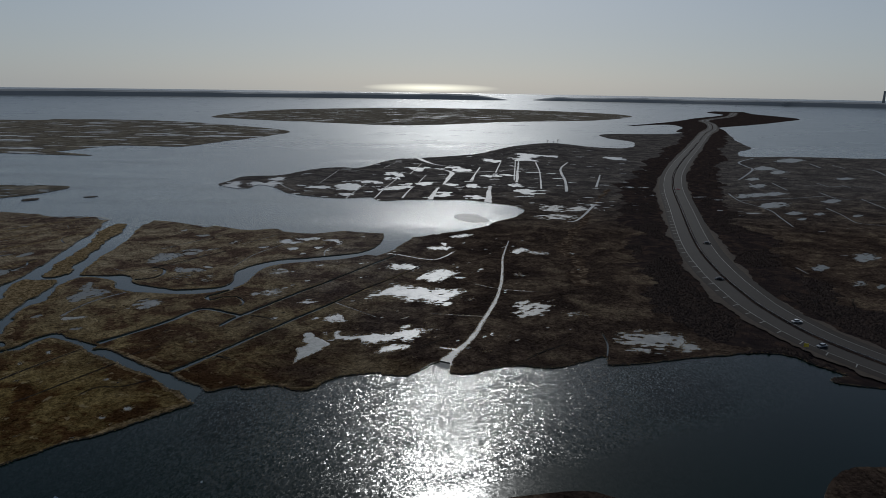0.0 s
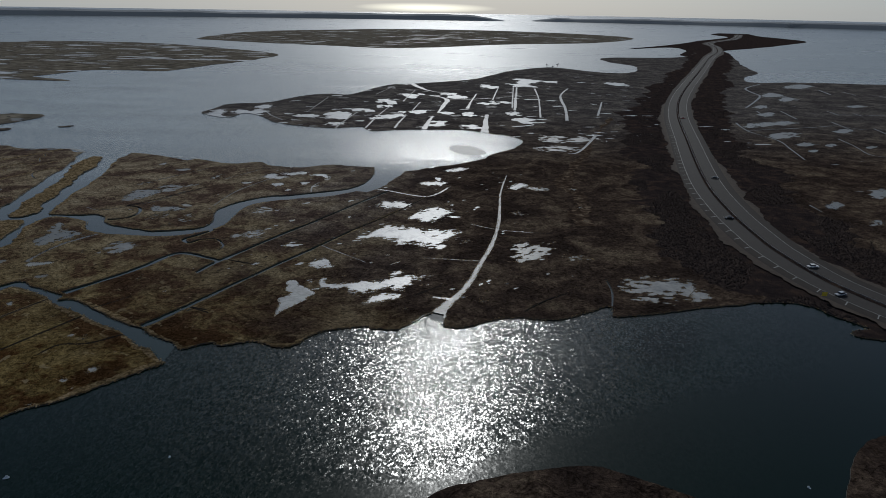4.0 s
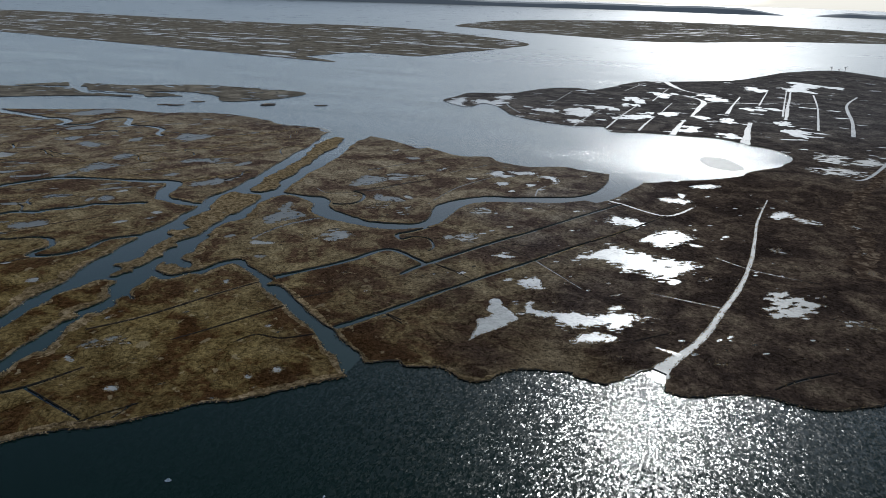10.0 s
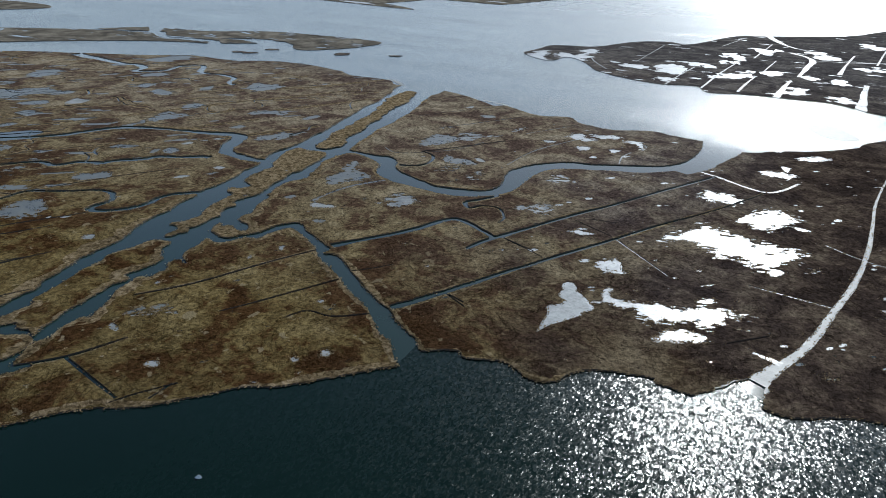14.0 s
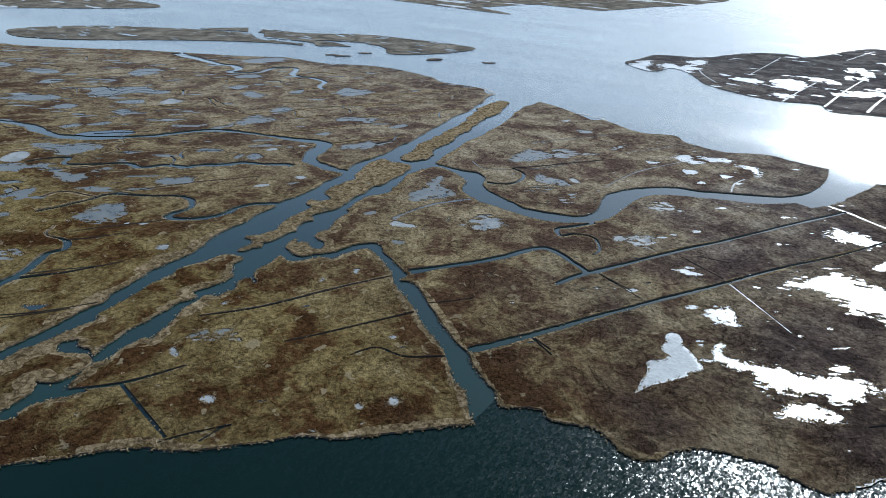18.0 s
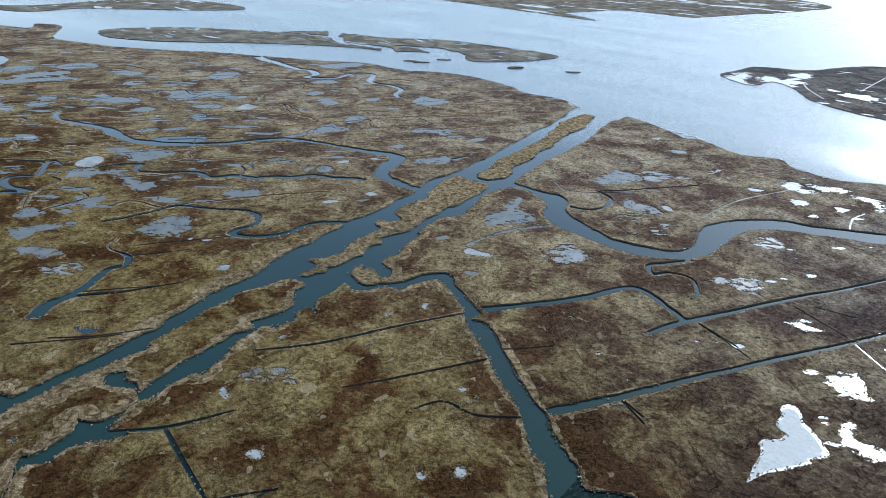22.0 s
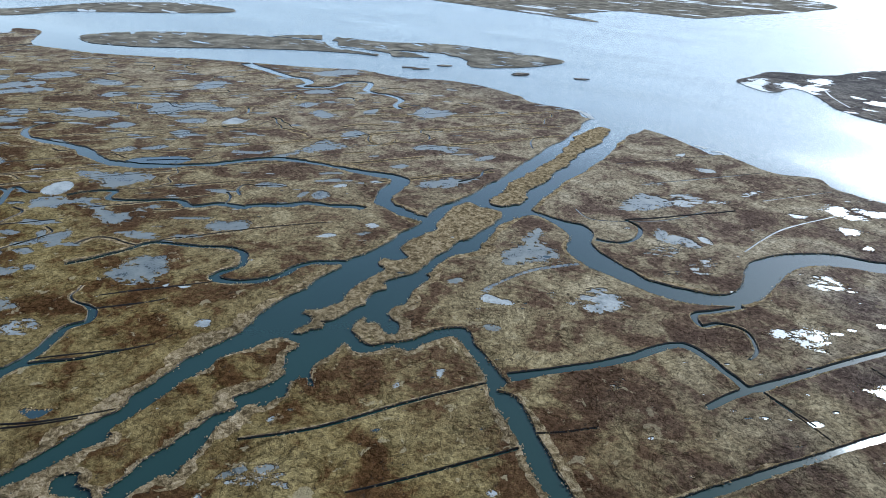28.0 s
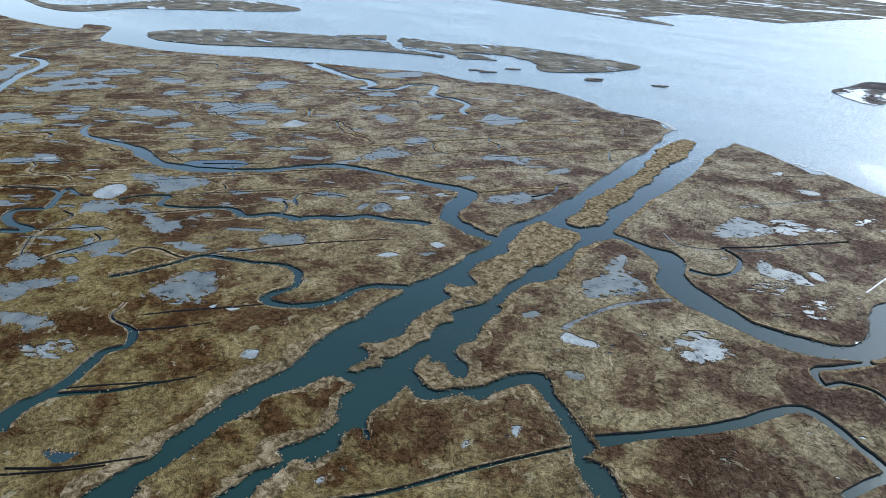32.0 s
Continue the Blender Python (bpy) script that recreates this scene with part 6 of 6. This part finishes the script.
spit = spit + rng.normal(0, 0.3, spit.shape)
bands = [(channel([(*q, 95.0) for q in ROAD], 0, 14), 3), (channel([(*q, 7.0) for q in WRACK], 0, 5), 5)]
for bank, wide in ((CANAL_WEST[9:], 5.0), (CANAL_STRIP, 5.0), (CANAL_STRIP_SOUTH, 5.0), (CANAL_EAST, 4.5), (CANAL_EAST_NORTH[:-4], 4.5), (SOUTH_CANAL_HEAD, 2.6), (SOUTH_CANAL_MOUTH, 2.6), (BAYOU_SOUTH[10:], 2.6), (BAYOU_NORTH[:12], 2.2)):
    bands.append((channel([(*q, wide) for q in bank], 0, wide * 0.45), 2))
bands += [(channel(CHANNELS[k], w * 0.14, w * 0.3), 2) for k, w in BANKS.items()]
bands += [(channel(p, 1.8, 0.7), 2) for k, p in CHANNELS.items() if k.startswith(("line_ditch", "far_ditch", "small_gut")) and p[0][0] < -250]
bands += [(spit, 2), (straw, 2), (channel([(*q, 3.0) for q in SOUTH_SHORE[2:22]], 0, 2), 2)]
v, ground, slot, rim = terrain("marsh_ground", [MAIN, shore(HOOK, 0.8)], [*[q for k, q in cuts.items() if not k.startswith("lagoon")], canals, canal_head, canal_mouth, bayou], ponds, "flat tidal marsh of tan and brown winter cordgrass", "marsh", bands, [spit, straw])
for outline, extra in ((MID, 330), (FAR_WEST, 1100), (FAR_MID, 800), (NORTH_WEST, 160)):
    o = shore(outline, 0.8)
    lo, hi = o.min(0), o.max(0)
    size = 5 if outline is MID else 20
    terrain("marsh_island", [o], [q for k, q in cuts.items() if k.startswith("lagoon")] if outline is MID else [], [("ice+stuff" if outline is MID else "glare+stuff", scatter(extra, lo[0], hi[0], lo[1], hi[1], size * 0.15, size * 1.9, 0.3 if outline is MID else 0.22, 0, (-25, 15) if outline is MID else (-10, 8)))]
            + ([("water+stuff", scatter(120, lo[0], hi[0], lo[1], hi[1], 1.5, 14.0, 0.28, 0, (-25, 45)))] if outline is MID else []),
            "low marsh island with frozen pools in the bay", "island", base=4)
terrain("marsh_island", [shore(CAUSEWAY, 0.5)], [], [], "narrow dark causeway of land carrying the road", "island", base=3)
for outline in (NEAR, NEAR_EAST):
    terrain("marsh_island", [shore(outline, 0.8)], [], [], "tip of brown marsh in the near bay", "island")
for x, y in ISLETS:
    terrain("marsh_island", [torn(x, y, 5.5, 2.4, 40, 0.8)], [], [], "tiny dark mud islet out in the bay", "island")


def barrier_island(x0, x1, dist, top, base, label):
    """A far low wooded shore with an uneven skyline."""
    n = 160
    a0, a1 = math.atan2(x0, dist), math.atan2(x1, dist)
    h = 1 + 0.25 * ragged(n, False)
    verts, faces = [], []
    for i in range(n):
        t = a0 + (a1 - a0) * i / (n - 1)
        edge = min(1.0, 12 * min(i, n - 1 - i) / n + 0.02)
        for r, z in ((dist - 60, base), (dist - 20, base + (top - base) * 0.8 * edge * h[i]), (dist + 30, base + (top - base) * edge * h[i]), (dist + 120, base)):
            verts.append((r * math.sin(t), r * math.cos(t), z))
    for i in range(n - 1):
        for k in range(3):
            a = i * 4 + k
            faces.append((a, a + 4, a + 5, a + 1))
    return tagged(new("backdrop", mesh_of("backdrop", verts, faces, [HAZE_GLOW_WOOD])), label, "shore", kind="structure")


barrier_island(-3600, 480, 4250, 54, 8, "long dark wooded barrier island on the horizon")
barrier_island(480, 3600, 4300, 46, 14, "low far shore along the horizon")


SEA_GLOW = (-105, 86, 496, 32)


def sea_glare_disc():
    """An added emissive disc, painted as the sun's glare on the far sea: long, thin, fading out at its rim."""
    n = Nodes("painted_sea_glare")
    local = n.t.nodes.new("ShaderNodeTexCoord").outputs["Object"]
    length = n.t.nodes.new("ShaderNodeVectorMath")
    length.operation = "LENGTH"
    n.link(local, length.inputs[0])
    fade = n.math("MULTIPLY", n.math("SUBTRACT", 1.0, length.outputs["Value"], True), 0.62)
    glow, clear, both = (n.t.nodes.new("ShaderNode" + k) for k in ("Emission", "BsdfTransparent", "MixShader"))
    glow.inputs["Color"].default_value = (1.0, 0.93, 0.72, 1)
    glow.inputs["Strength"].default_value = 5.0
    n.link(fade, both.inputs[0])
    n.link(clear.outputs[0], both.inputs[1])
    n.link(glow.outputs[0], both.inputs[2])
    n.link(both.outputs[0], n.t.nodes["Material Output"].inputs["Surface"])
    bm = bmesh.new()
    bmesh.ops.create_circle(bm, cap_ends=True, segments=48, radius=1)
    me = bpy.data.meshes.new("backdrop")
    bm.to_mesh(me)
    me.materials.append(n.mat)
    ob = new("backdrop", me)
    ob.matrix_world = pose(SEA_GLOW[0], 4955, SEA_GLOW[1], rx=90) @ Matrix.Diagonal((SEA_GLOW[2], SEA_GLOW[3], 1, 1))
    tagged(ob, "added glowing streak imitating sun glare on the far sea", "backdrop", kind="structure")


sea_glare_disc()


# ---- road ----
def ribbon(points, offset, width, z, closed=False):
    p = spline(points, closed, 3.0)
    side = sideways(p)
    a, b = p + side * (offset - width / 2), p + side * (offset + width / 2)
    verts = [(*q, z) for q in a.tolist()] + [(*q, z) for q in b.tolist()]
    n = len(p)
    return verts, [(i, i + 1, n + i + 1, n + i) for i in range(n - 1)]


def ribbon_object(name, offset, width, z, material, label="", category="", kind="structure"):
    verts, faces = ribbon(ROAD, offset, width, z)
    return tagged(new(name, mesh_of(name, verts, faces, [material])), label, category, kind=kind)


verge = channel([(*q, 31.0) for q in ROAD], 0, 2.2)
half = len(verge) // 2
tagged(new("road_verge", mesh_of("road_verge", np.c_[verge, np.full(2 * half, 0.9)].tolist(), [(i, i + 1, 2 * half - 2 - i, 2 * half - 1 - i) for i in range(half - 1)], [SAND])), "pale sandy verge on both sides of the parkway", "verge", kind="structure")
for off in (-1, 1):
    ribbon_object("road", off * 5.3, 8.2, 1.0, ASPHALT, "grey worn asphalt carriageway of the parkway", "road")
    ribbon_object("road_shoulder", off * 11.6, 4.4, 0.97, SHOULDER, "lighter paved shoulder beside the carriageway", "shoulder")
    ribbon_object("edge_line", off * 9.2, 0.24, 1.02, PAINT, "white painted edge line along the carriageway", "road marking")


# ---- grass ----
def fast_mesh(name, verts, tris, material):
    """A mesh from number arrays."""
    me = bpy.data.meshes.new(name)
    me.vertices.add(len(verts))
    me.vertices.foreach_set("co", np.asarray(verts, np.float32).ravel())
    me.loops.add(tris.size)
    me.loops.foreach_set("vertex_index", tris.astype(np.int32).ravel())
    me.polygons.add(len(tris))
    me.polygons.foreach_set("loop_start", np.arange(0, tris.size, 3, dtype=np.int32))
    me.update(calc_edges=True)
    me.validate()
    me.materials.append(material)
    return me


def tufts(name, at, width, height, material, label):
    """Leaning clumps of grass: each a five-sided pointed mound."""
    n = len(at)
    w = width * rng.uniform(0.55, 1.45, n)
    h = height * rng.uniform(0.45, 1.5, n)
    t0 = rng.uniform(0, 6.28, n)
    ring = []
    for k in range(5):
        t = t0 + k * 2 * np.pi / 5
        r = w * rng.uniform(0.6, 1.2, n)
        ring.append(np.stack([at[:, 0] + r * np.cos(t), at[:, 1] + r * np.sin(t), np.full(n, LAND_Z - 0.12)], 1))
    tip = np.stack([at[:, 0] + w * rng.uniform(-0.6, 0.6, n), at[:, 1] + w * rng.uniform(-0.6, 0.6, n), LAND_Z + h], 1)
    verts = np.stack([*ring, tip], 1).reshape(-1, 3)
    base = np.array([(k, (k + 1) % 5, 5) for k in range(5)])
    tris = (base[None] + 6 * np.arange(n)[:, None, None]).reshape(-1, 3)
    return tagged(new(name, fast_mesh(name, verts, tris, material)), label, "grass", kind="stuff")


corner = v[ground]
area = 0.5 * np.abs(np.cross(corner[:, 1] - corner[:, 0], corner[:, 2] - corner[:, 0]))
dist = reach(corner.mean(1))


def strew(weight, count):
    pick = rng.choice(len(weight), count, p=weight / weight.sum())
    a, b = rng.uniform(0, 1, count), rng.uniform(0, 1, count)
    flip = a + b > 1
    a[flip], b[flip] = 1 - a[flip], 1 - b[flip]
    c = corner[pick]
    return c[:, 0] + a[:, None] * (c[:, 1] - c[:, 0]) + b[:, None] * (c[:, 2] - c[:, 0])


def clumped(p, scale, keep):
    """Thins points to the high places of a smooth field of waves."""
    field = np.zeros(len(p))
    for _ in range(9):
        k = rng.normal(0, 1, 2) / scale
        field += np.sin(p @ k + rng.uniform(0, 6.28))
    return p[field > np.quantile(field, 1 - keep)]


near = area * np.exp(-((dist / 190) ** 2))
tufts("marsh_grass", clumped(strew(near * (slot == 0), 300000), 4.0, 0.5), 0.24, 0.11, MARSH, "matted clumps of brown winter cordgrass")
tufts("reed_grass", strew(near * (slot == 2) + 1e-9, 90000), 0.19, 0.13, REED, "straw-coloured reeds standing along the banks")
mid_rim = (v[rim[:, 0]] + v[rim[:, 1]]) / 2
length = np.hypot(*(v[rim[:, 1]] - v[rim[:, 0]]).T)
chance = length * np.exp(-((reach(mid_rim) / 260) ** 2))
rim_points = Points(mid_rim)
for k, p in CHANNELS.items():
    if k.startswith(("line_ditch", "field_ditch", "far_ditch", "small_gut", "ditch_", "bayou_gut", "west_gut", "oxbow")):
        chance[rim_points.inside(channel(p, 2.2))] *= 0.08
pick = rng.choice(len(rim), 36000, p=chance / chance.sum())
edge_at = v[rim[pick, 0]] + rng.uniform(0, 1, (len(pick), 1)) * (v[rim[pick, 1]] - v[rim[pick, 0]]) + rng.normal(0, 0.4, (len(pick), 2))
tufts("bank_grass", edge_at, 0.22, 0.13, REED, "ragged pale grass hanging over the creek banks")
shrub_at = strew(area * (slot == 3) * np.exp(-((dist / 520) ** 2)) + 1e-9, 42000)
shrub_at = shrub_at[np.abs(np.interp(shrub_at[:, 1], [q[1] for q in ROAD[::-1]], [q[0] for q in ROAD[::-1]]) - shrub_at[:, 0]) > 21]
tufts("roadside_scrub", clumped(shrub_at, 14.0, 0.6), 0.75, 0.6, SCRUB, "dark leafless thicket along the parkway")


SIGN_AT, FLOE_AT = (143.5, 250.5), (85.2, 146.9)
TREES = [(189, 1255, 9), (198, 1246, 7), (208, 1258, 10), (178, 308, 4.5), (188, 309, 5), (194, 304, 4.5), (198, 312, 4), (132, 396, 4.5), (204, 455, 4), (172, 330, 3.5), (128, 330, 4)]
TOWER_AT, HALL_AT = (2374.0, 3764.0, 46.0), (1932.0, 3841.0, 16.0)

# ---- parkway details ----
road_line = spline(ROAD, False, 3.0)
road_side = sideways(road_line)
run = np.r_[0, np.cumsum(np.hypot(*np.diff(road_line, axis=0).T))]


def on_road(s, offset):
    """Place and heading at a distance along the parkway's centre line."""
    p = np.array([np.interp(s, run, road_line[:, k]) for k in (0, 1)])
    w = np.array([np.interp(s, run, road_side[:, k]) for k in (0, 1)])
    w /= np.hypot(*w)
    return p + w * offset, math.degrees(math.atan2(-w[0], w[1]))


def box(bm, x0, x1, y0, y1, z0, z1, bevel=0.0):
    made = bmesh.ops.create_cube(bm, size=1, matrix=Matrix.Translation(((x0 + x1) / 2, (y0 + y1) / 2, (z0 + z1) / 2)) @ Matrix.Diagonal((x1 - x0, y1 - y0, z1 - z0, 1)))
    if bevel:
        edges = list({e for q in made["verts"] for e in q.link_edges})
        bmesh.ops.bevel(bm, geom=edges, offset=bevel, segments=1, affect="EDGES")
    return made


def shaped(*boxes):
    bm = bmesh.new()
    for b in boxes:
        box(bm, *b)
    return bm


ribbon_object("median", 0, 2.3, 1.06, SCRUB_GROUND, "dark grassy median strip between the carriageways", "median")
rail = new("median_guardrail")
tagged(rail, "steel guardrail along the middle of the parkway", "guardrail")
verts, faces = [], []
for z0, z1 in ((1.55, 1.85),):
    lo, f1 = ribbon(ROAD[5:], 0, 0.08, z0)
    hi, _ = ribbon(ROAD[5:], 0, 0.08, z1)
    n = len(lo) // 2
    verts = lo + hi
    faces = [(i, i + 1, 2 * n + i + 1, 2 * n + i) for i in range(n - 1)] + [(n + i, n + i + 1, 3 * n + i + 1, 3 * n + i) for i in range(n - 1)]
    faces += [(2 * n + i, 2 * n + i + 1, 3 * n + i + 1, 3 * n + i) for i in range(n - 1)]
beam = new("beam", mesh_of("beam", verts, faces, [STEEL]))
beam.parent = rail
post_mesh = None
for k in range(150):
    at, turn = on_road(run[-1] - 330 - k * 4.0, 0)
    if post_mesh is None:
        post = part("post", shaped((-0.06, 0.06, -0.08, 0.08, 0.0, 0.75, 0.015)), STEEL, rail)
        post_mesh = post.data
    else:
        post = new("post", post_mesh)
        post.parent = rail
    post.matrix_local = pose(at[0], at[1], 1.02, rz=turn)

hatch = new("shoulder_hatching")
tagged(hatch, "white painted hatch strokes across the paved shoulder", "road marking")
stroke_mesh = None
for k in range(44):
    at, turn = on_road(run[-1] - 300 - k * 11.5, -11.0)
    if stroke_mesh is None:
        stroke = part("stroke", shaped((-0.22, 0.22, -1.9, 1.9, 0.0, 0.012)), PAINT, hatch)
        stroke_mesh = stroke.data
    else:
        stroke = new("stroke", stroke_mesh)
        stroke.parent = hatch
    stroke.matrix_local = pose(at[0], at[1], 1.0, rz=turn + 28)


GLASS = plain("car_glass", (0.02, 0.022, 0.025), 0.08, 0, 5, 0.1)
RUBBER = plain("tyre_rubber", (0.02, 0.02, 0.02), 0.85, 0, 20, 0.2)
RIM = plain("wheel_rim", (0.4, 0.4, 0.41), 0.35, 0.9, 20, 0.1)
LAMP_RED = plain("red_lamp_glass", (0.35, 0.02, 0.02), 0.2, 0, 20, 0.1)
LAMP_CLEAR = plain("clear_lamp_glass", (0.6, 0.6, 0.58), 0.15, 0, 20, 0.1)


def cylinder(bm, r, depth, m, n=16):
    bmesh.ops.create_cone(bm, cap_ends=True, segments=n, radius1=r, radius2=r, depth=depth, matrix=m)


def car(paint, label, m, long=4.6, tall=1.45):
    """A car along its own y: body, cabin glass, roof, wheels and lamps."""
    thing = tagged(new("car"), label, "car", "cars on the parkway")
    thing.matrix_world = m
    h = long / 2
    bm = shaped((-0.9, 0.9, -h, h, 0.32, 0.86, 0.1))
    for q in bm.verts:
        if q.co.z > 0.7 and abs(q.co.y) > h * 0.8:
            q.co.z -= 0.12
    part("body", bm, paint, thing)
    bm = shaped((-0.8, 0.8, -h * 0.62, h * 0.45, 0.85, tall - 0.05, 0.04))
    for q in bm.verts:
        if q.co.z > 1.1:
            q.co.x *= 0.86
            q.co.y *= 0.78
    part("cabin_glass", bm, GLASS, thing, "dark tinted car windows")
    bm = shaped((-0.68, 0.68, -h * 0.47, h * 0.33, tall - 0.06, tall, 0.025))
    part("roof", bm, paint, thing)
    for x in (-0.82, 0.82):
        for y in (-h * 0.62, h * 0.62):
            turn = Matrix.Translation((x, y, 0.33)) @ Matrix.Rotation(radians(90), 4, "Y")
            bm = bmesh.new()
            cylinder(bm, 0.33, 0.22, turn)
            wheel = part("wheel", bm, RUBBER, thing)
            bm = bmesh.new()
            cylinder(bm, 0.2, 0.24, turn, 10)
            part("rim", bm, RIM, wheel, "grey metal rim")
    for x in (-0.65, 0.65):
        part("headlight", shaped((x - 0.17, x + 0.17, h - 0.04, h + 0.015, 0.55, 0.7, 0.02)), LAMP_CLEAR, thing, "clear headlight")
        part("tail_light", shaped((x - 0.17, x + 0.17, -h - 0.015, -h + 0.04, 0.58, 0.74, 0.02)), LAMP_RED, thing, "red tail light")
    return thing


RED = plain("red_car_paint", (0.35, 0.03, 0.025), 0.3, 0.2, 3, 0.08)
SILVER = plain("silver_car_paint", (0.5, 0.51, 0.52), 0.3, 0.6, 3, 0.08)
WHITE = plain("white_car_paint", (0.75, 0.75, 0.74), 0.3, 0.0, 3, 0.05)
BLACK = plain("black_car_paint", (0.02, 0.02, 0.022), 0.25, 0.1, 3, 0.1)
for s, off, paint, label, flip in ((375, -6.6, SILVER, "silver sedan on the parkway's grey asphalt", 0), (402, 4.2, WHITE, "white sedan on the parkway's grey asphalt", 180), (470, -4.2, BLACK, "black sedan on the parkway's grey asphalt", 0),
                                   (560, 6.8, BLACK, "black sedan beyond the parkway's bend", 180), (815, 3.8, RED, "red sedan far along the parkway", 180)):
    at, turn = on_road(run[-1] - s, off)
    car(paint, label, pose(at[0], at[1], 1.0, rz=turn + 180 + flip))

# ---- marker, floes, trees ----
YELLOW = plain("yellow_sign_paint", (0.55, 0.42, 0.03), 0.5, 0, 3, 0.1)
sign = tagged(new("warning_sign"), "plain yellow warning sign on a post at the waterside", "sign")
sign.location = (SIGN_AT[0], SIGN_AT[1], LAND_Z - 0.05)
part("post", shaped((-0.05, 0.05, -0.05, 0.05, 0, 3.4, 0.01)), STEEL, sign)
part("panel", shaped((-1.0, 1.0, -0.09, -0.05, 2.0, 3.5, 0.01)), YELLOW, sign, "blank yellow panel")

FLOE = ice_material("floe_ice", (0.4, 0.44, 0.45), (0.75, 0.77, 0.77), 0.35, 0.4)


def floe(x, y, size, turn):
    """A drifting lump of ice: a low uneven pyramid."""
    bm = bmesh.new()
    base = [bm.verts.new((size * math.cos(t) * rng.uniform(0.7, 1.1), size * 0.6 * math.sin(t) * rng.uniform(0.7, 1.1), -0.05)) for t in np.linspace(0, 6.28, 8)[:-1]]
    mid = [bm.verts.new((q.co.x * rng.uniform(0.4, 0.7) + 0.1, q.co.y * 0.5, size * rng.uniform(0.25, 0.5))) for q in base]
    peak = bm.verts.new((0.15 * size, 0, size * 0.85))
    for k in range(7):
        j = (k + 1) % 7
        bm.faces.new((base[k], base[j], mid[j], mid[k]))
        bm.faces.new((mid[k], mid[j], peak))
    ob = part("ice_floe", bm, FLOE, None)
    ob.matrix_world = pose(x, y, 0.02, rz=turn)
    return tagged(ob, "small white lump of drifting ice on dark water", "ice floe", "floes in the near bay")


floe(-94.2, 146.9, 0.85, 20)
floe(-61.0, 155.0, 0.45, 70)
floe(FLOE_AT[0], FLOE_AT[1], 0.6, 120)

BARK = plain("grey_bark", (0.05, 0.042, 0.035), 0.95, 0, 6, 0.4)


def limb(bm, a, b, r0, r1):
    d = (b - a).normalized()
    side = d.orthogonal().normalized()
    other = d.cross(side)
    rings = []
    for c, r in ((a, r0), (b, r1)):
        rings.append([bm.verts.new(c + side * r * math.cos(t) + other * r * math.sin(t)) for t in (0, 1.57, 3.14, 4.71)])
    for k in range(4):
        bm.faces.new((rings[0][k], rings[0][(k + 1) % 4], rings[1][(k + 1) % 4], rings[1][k]))


def bare_tree(x, y, z, height, label):
    """A leafless tree: a tapered trunk, limbs, and a crown of twigs."""
    tree = tagged(new("bare_tree"), label, "tree", "trees by the parkway")
    tree.location = (x, y, z)
    bm = bmesh.new()
    top = Vector((rng.uniform(-0.4, 0.4), rng.uniform(-0.4, 0.4), height * 0.55))
    limb(bm, Vector((0, 0, -0.1)), top, height * 0.03, height * 0.018)
    part("trunk", bm, BARK, tree)
    bm, twigs = bmesh.new(), bmesh.new()
    for _ in range(9):
        a = top * rng.uniform(0.5, 1.0)
        t = rng.uniform(0, 6.28)
        b = a + Vector((math.cos(t), math.sin(t), rng.uniform(0.5, 1.4))) * height * rng.uniform(0.16, 0.28)
        limb(bm, a, b, height * 0.012, height * 0.006)
        for _ in range(11):
            c = a.lerp(b, rng.uniform(0.3, 1.0))
            d = c + Vector((rng.normal(), rng.normal(), rng.uniform(0, 1.6))) * height * 0.09
            limb(twigs, c, d, height * 0.005, height * 0.002)
    part("limbs", bm, BARK, tree)
    part("crown", twigs, BARK, tree, "crown of bare twigs")
    return tree


for x, y, h in TREES:
    bare_tree(x, y, LAND_Z, h, "leafless dark tree standing in marsh scrub")

# ---- far shore ----
# concrete with a weak blue emission put in as distant haze
HAZE_GLOW_CONCRETE = plain("haze_glow_concrete", (0.16, 0.17, 0.18), 0.9, 0, 0.1, 0.2, Emission_Color=(0.5, 0.58, 0.66), Emission_Strength=0.06)
tower = tagged(new("chimney"), "tall slender chimney on the far shore", "chimney")
tower.location = (TOWER_AT[0], TOWER_AT[1], TOWER_AT[2])
bm = bmesh.new()
bmesh.ops.create_cone(bm, cap_ends=True, segments=14, radius1=7, radius2=5, depth=64, matrix=Matrix.Translation((0, 0, 32)))
part("stack", bm, HAZE_GLOW_CONCRETE, tower)
bm = bmesh.new()
bmesh.ops.create_cone(bm, cap_ends=True, segments=14, radius1=6, radius2=6, depth=4, matrix=Matrix.Translation((0, 0, 60)))
part("collar", bm, HAZE_GLOW_CONCRETE, tower)
hall = tagged(new("building"), "low wide building among trees on the far shore", "building")
hall.location = (HALL_AT[0], HALL_AT[1], HALL_AT[2])
part("wall", shaped((-75, 75, -30, 30, 0, 20)), HAZE_GLOW_CONCRETE, hall)
part("roof", shaped((-60, 70, -31, 31, 20, 27)), HAZE_GLOW_WOOD, hall)
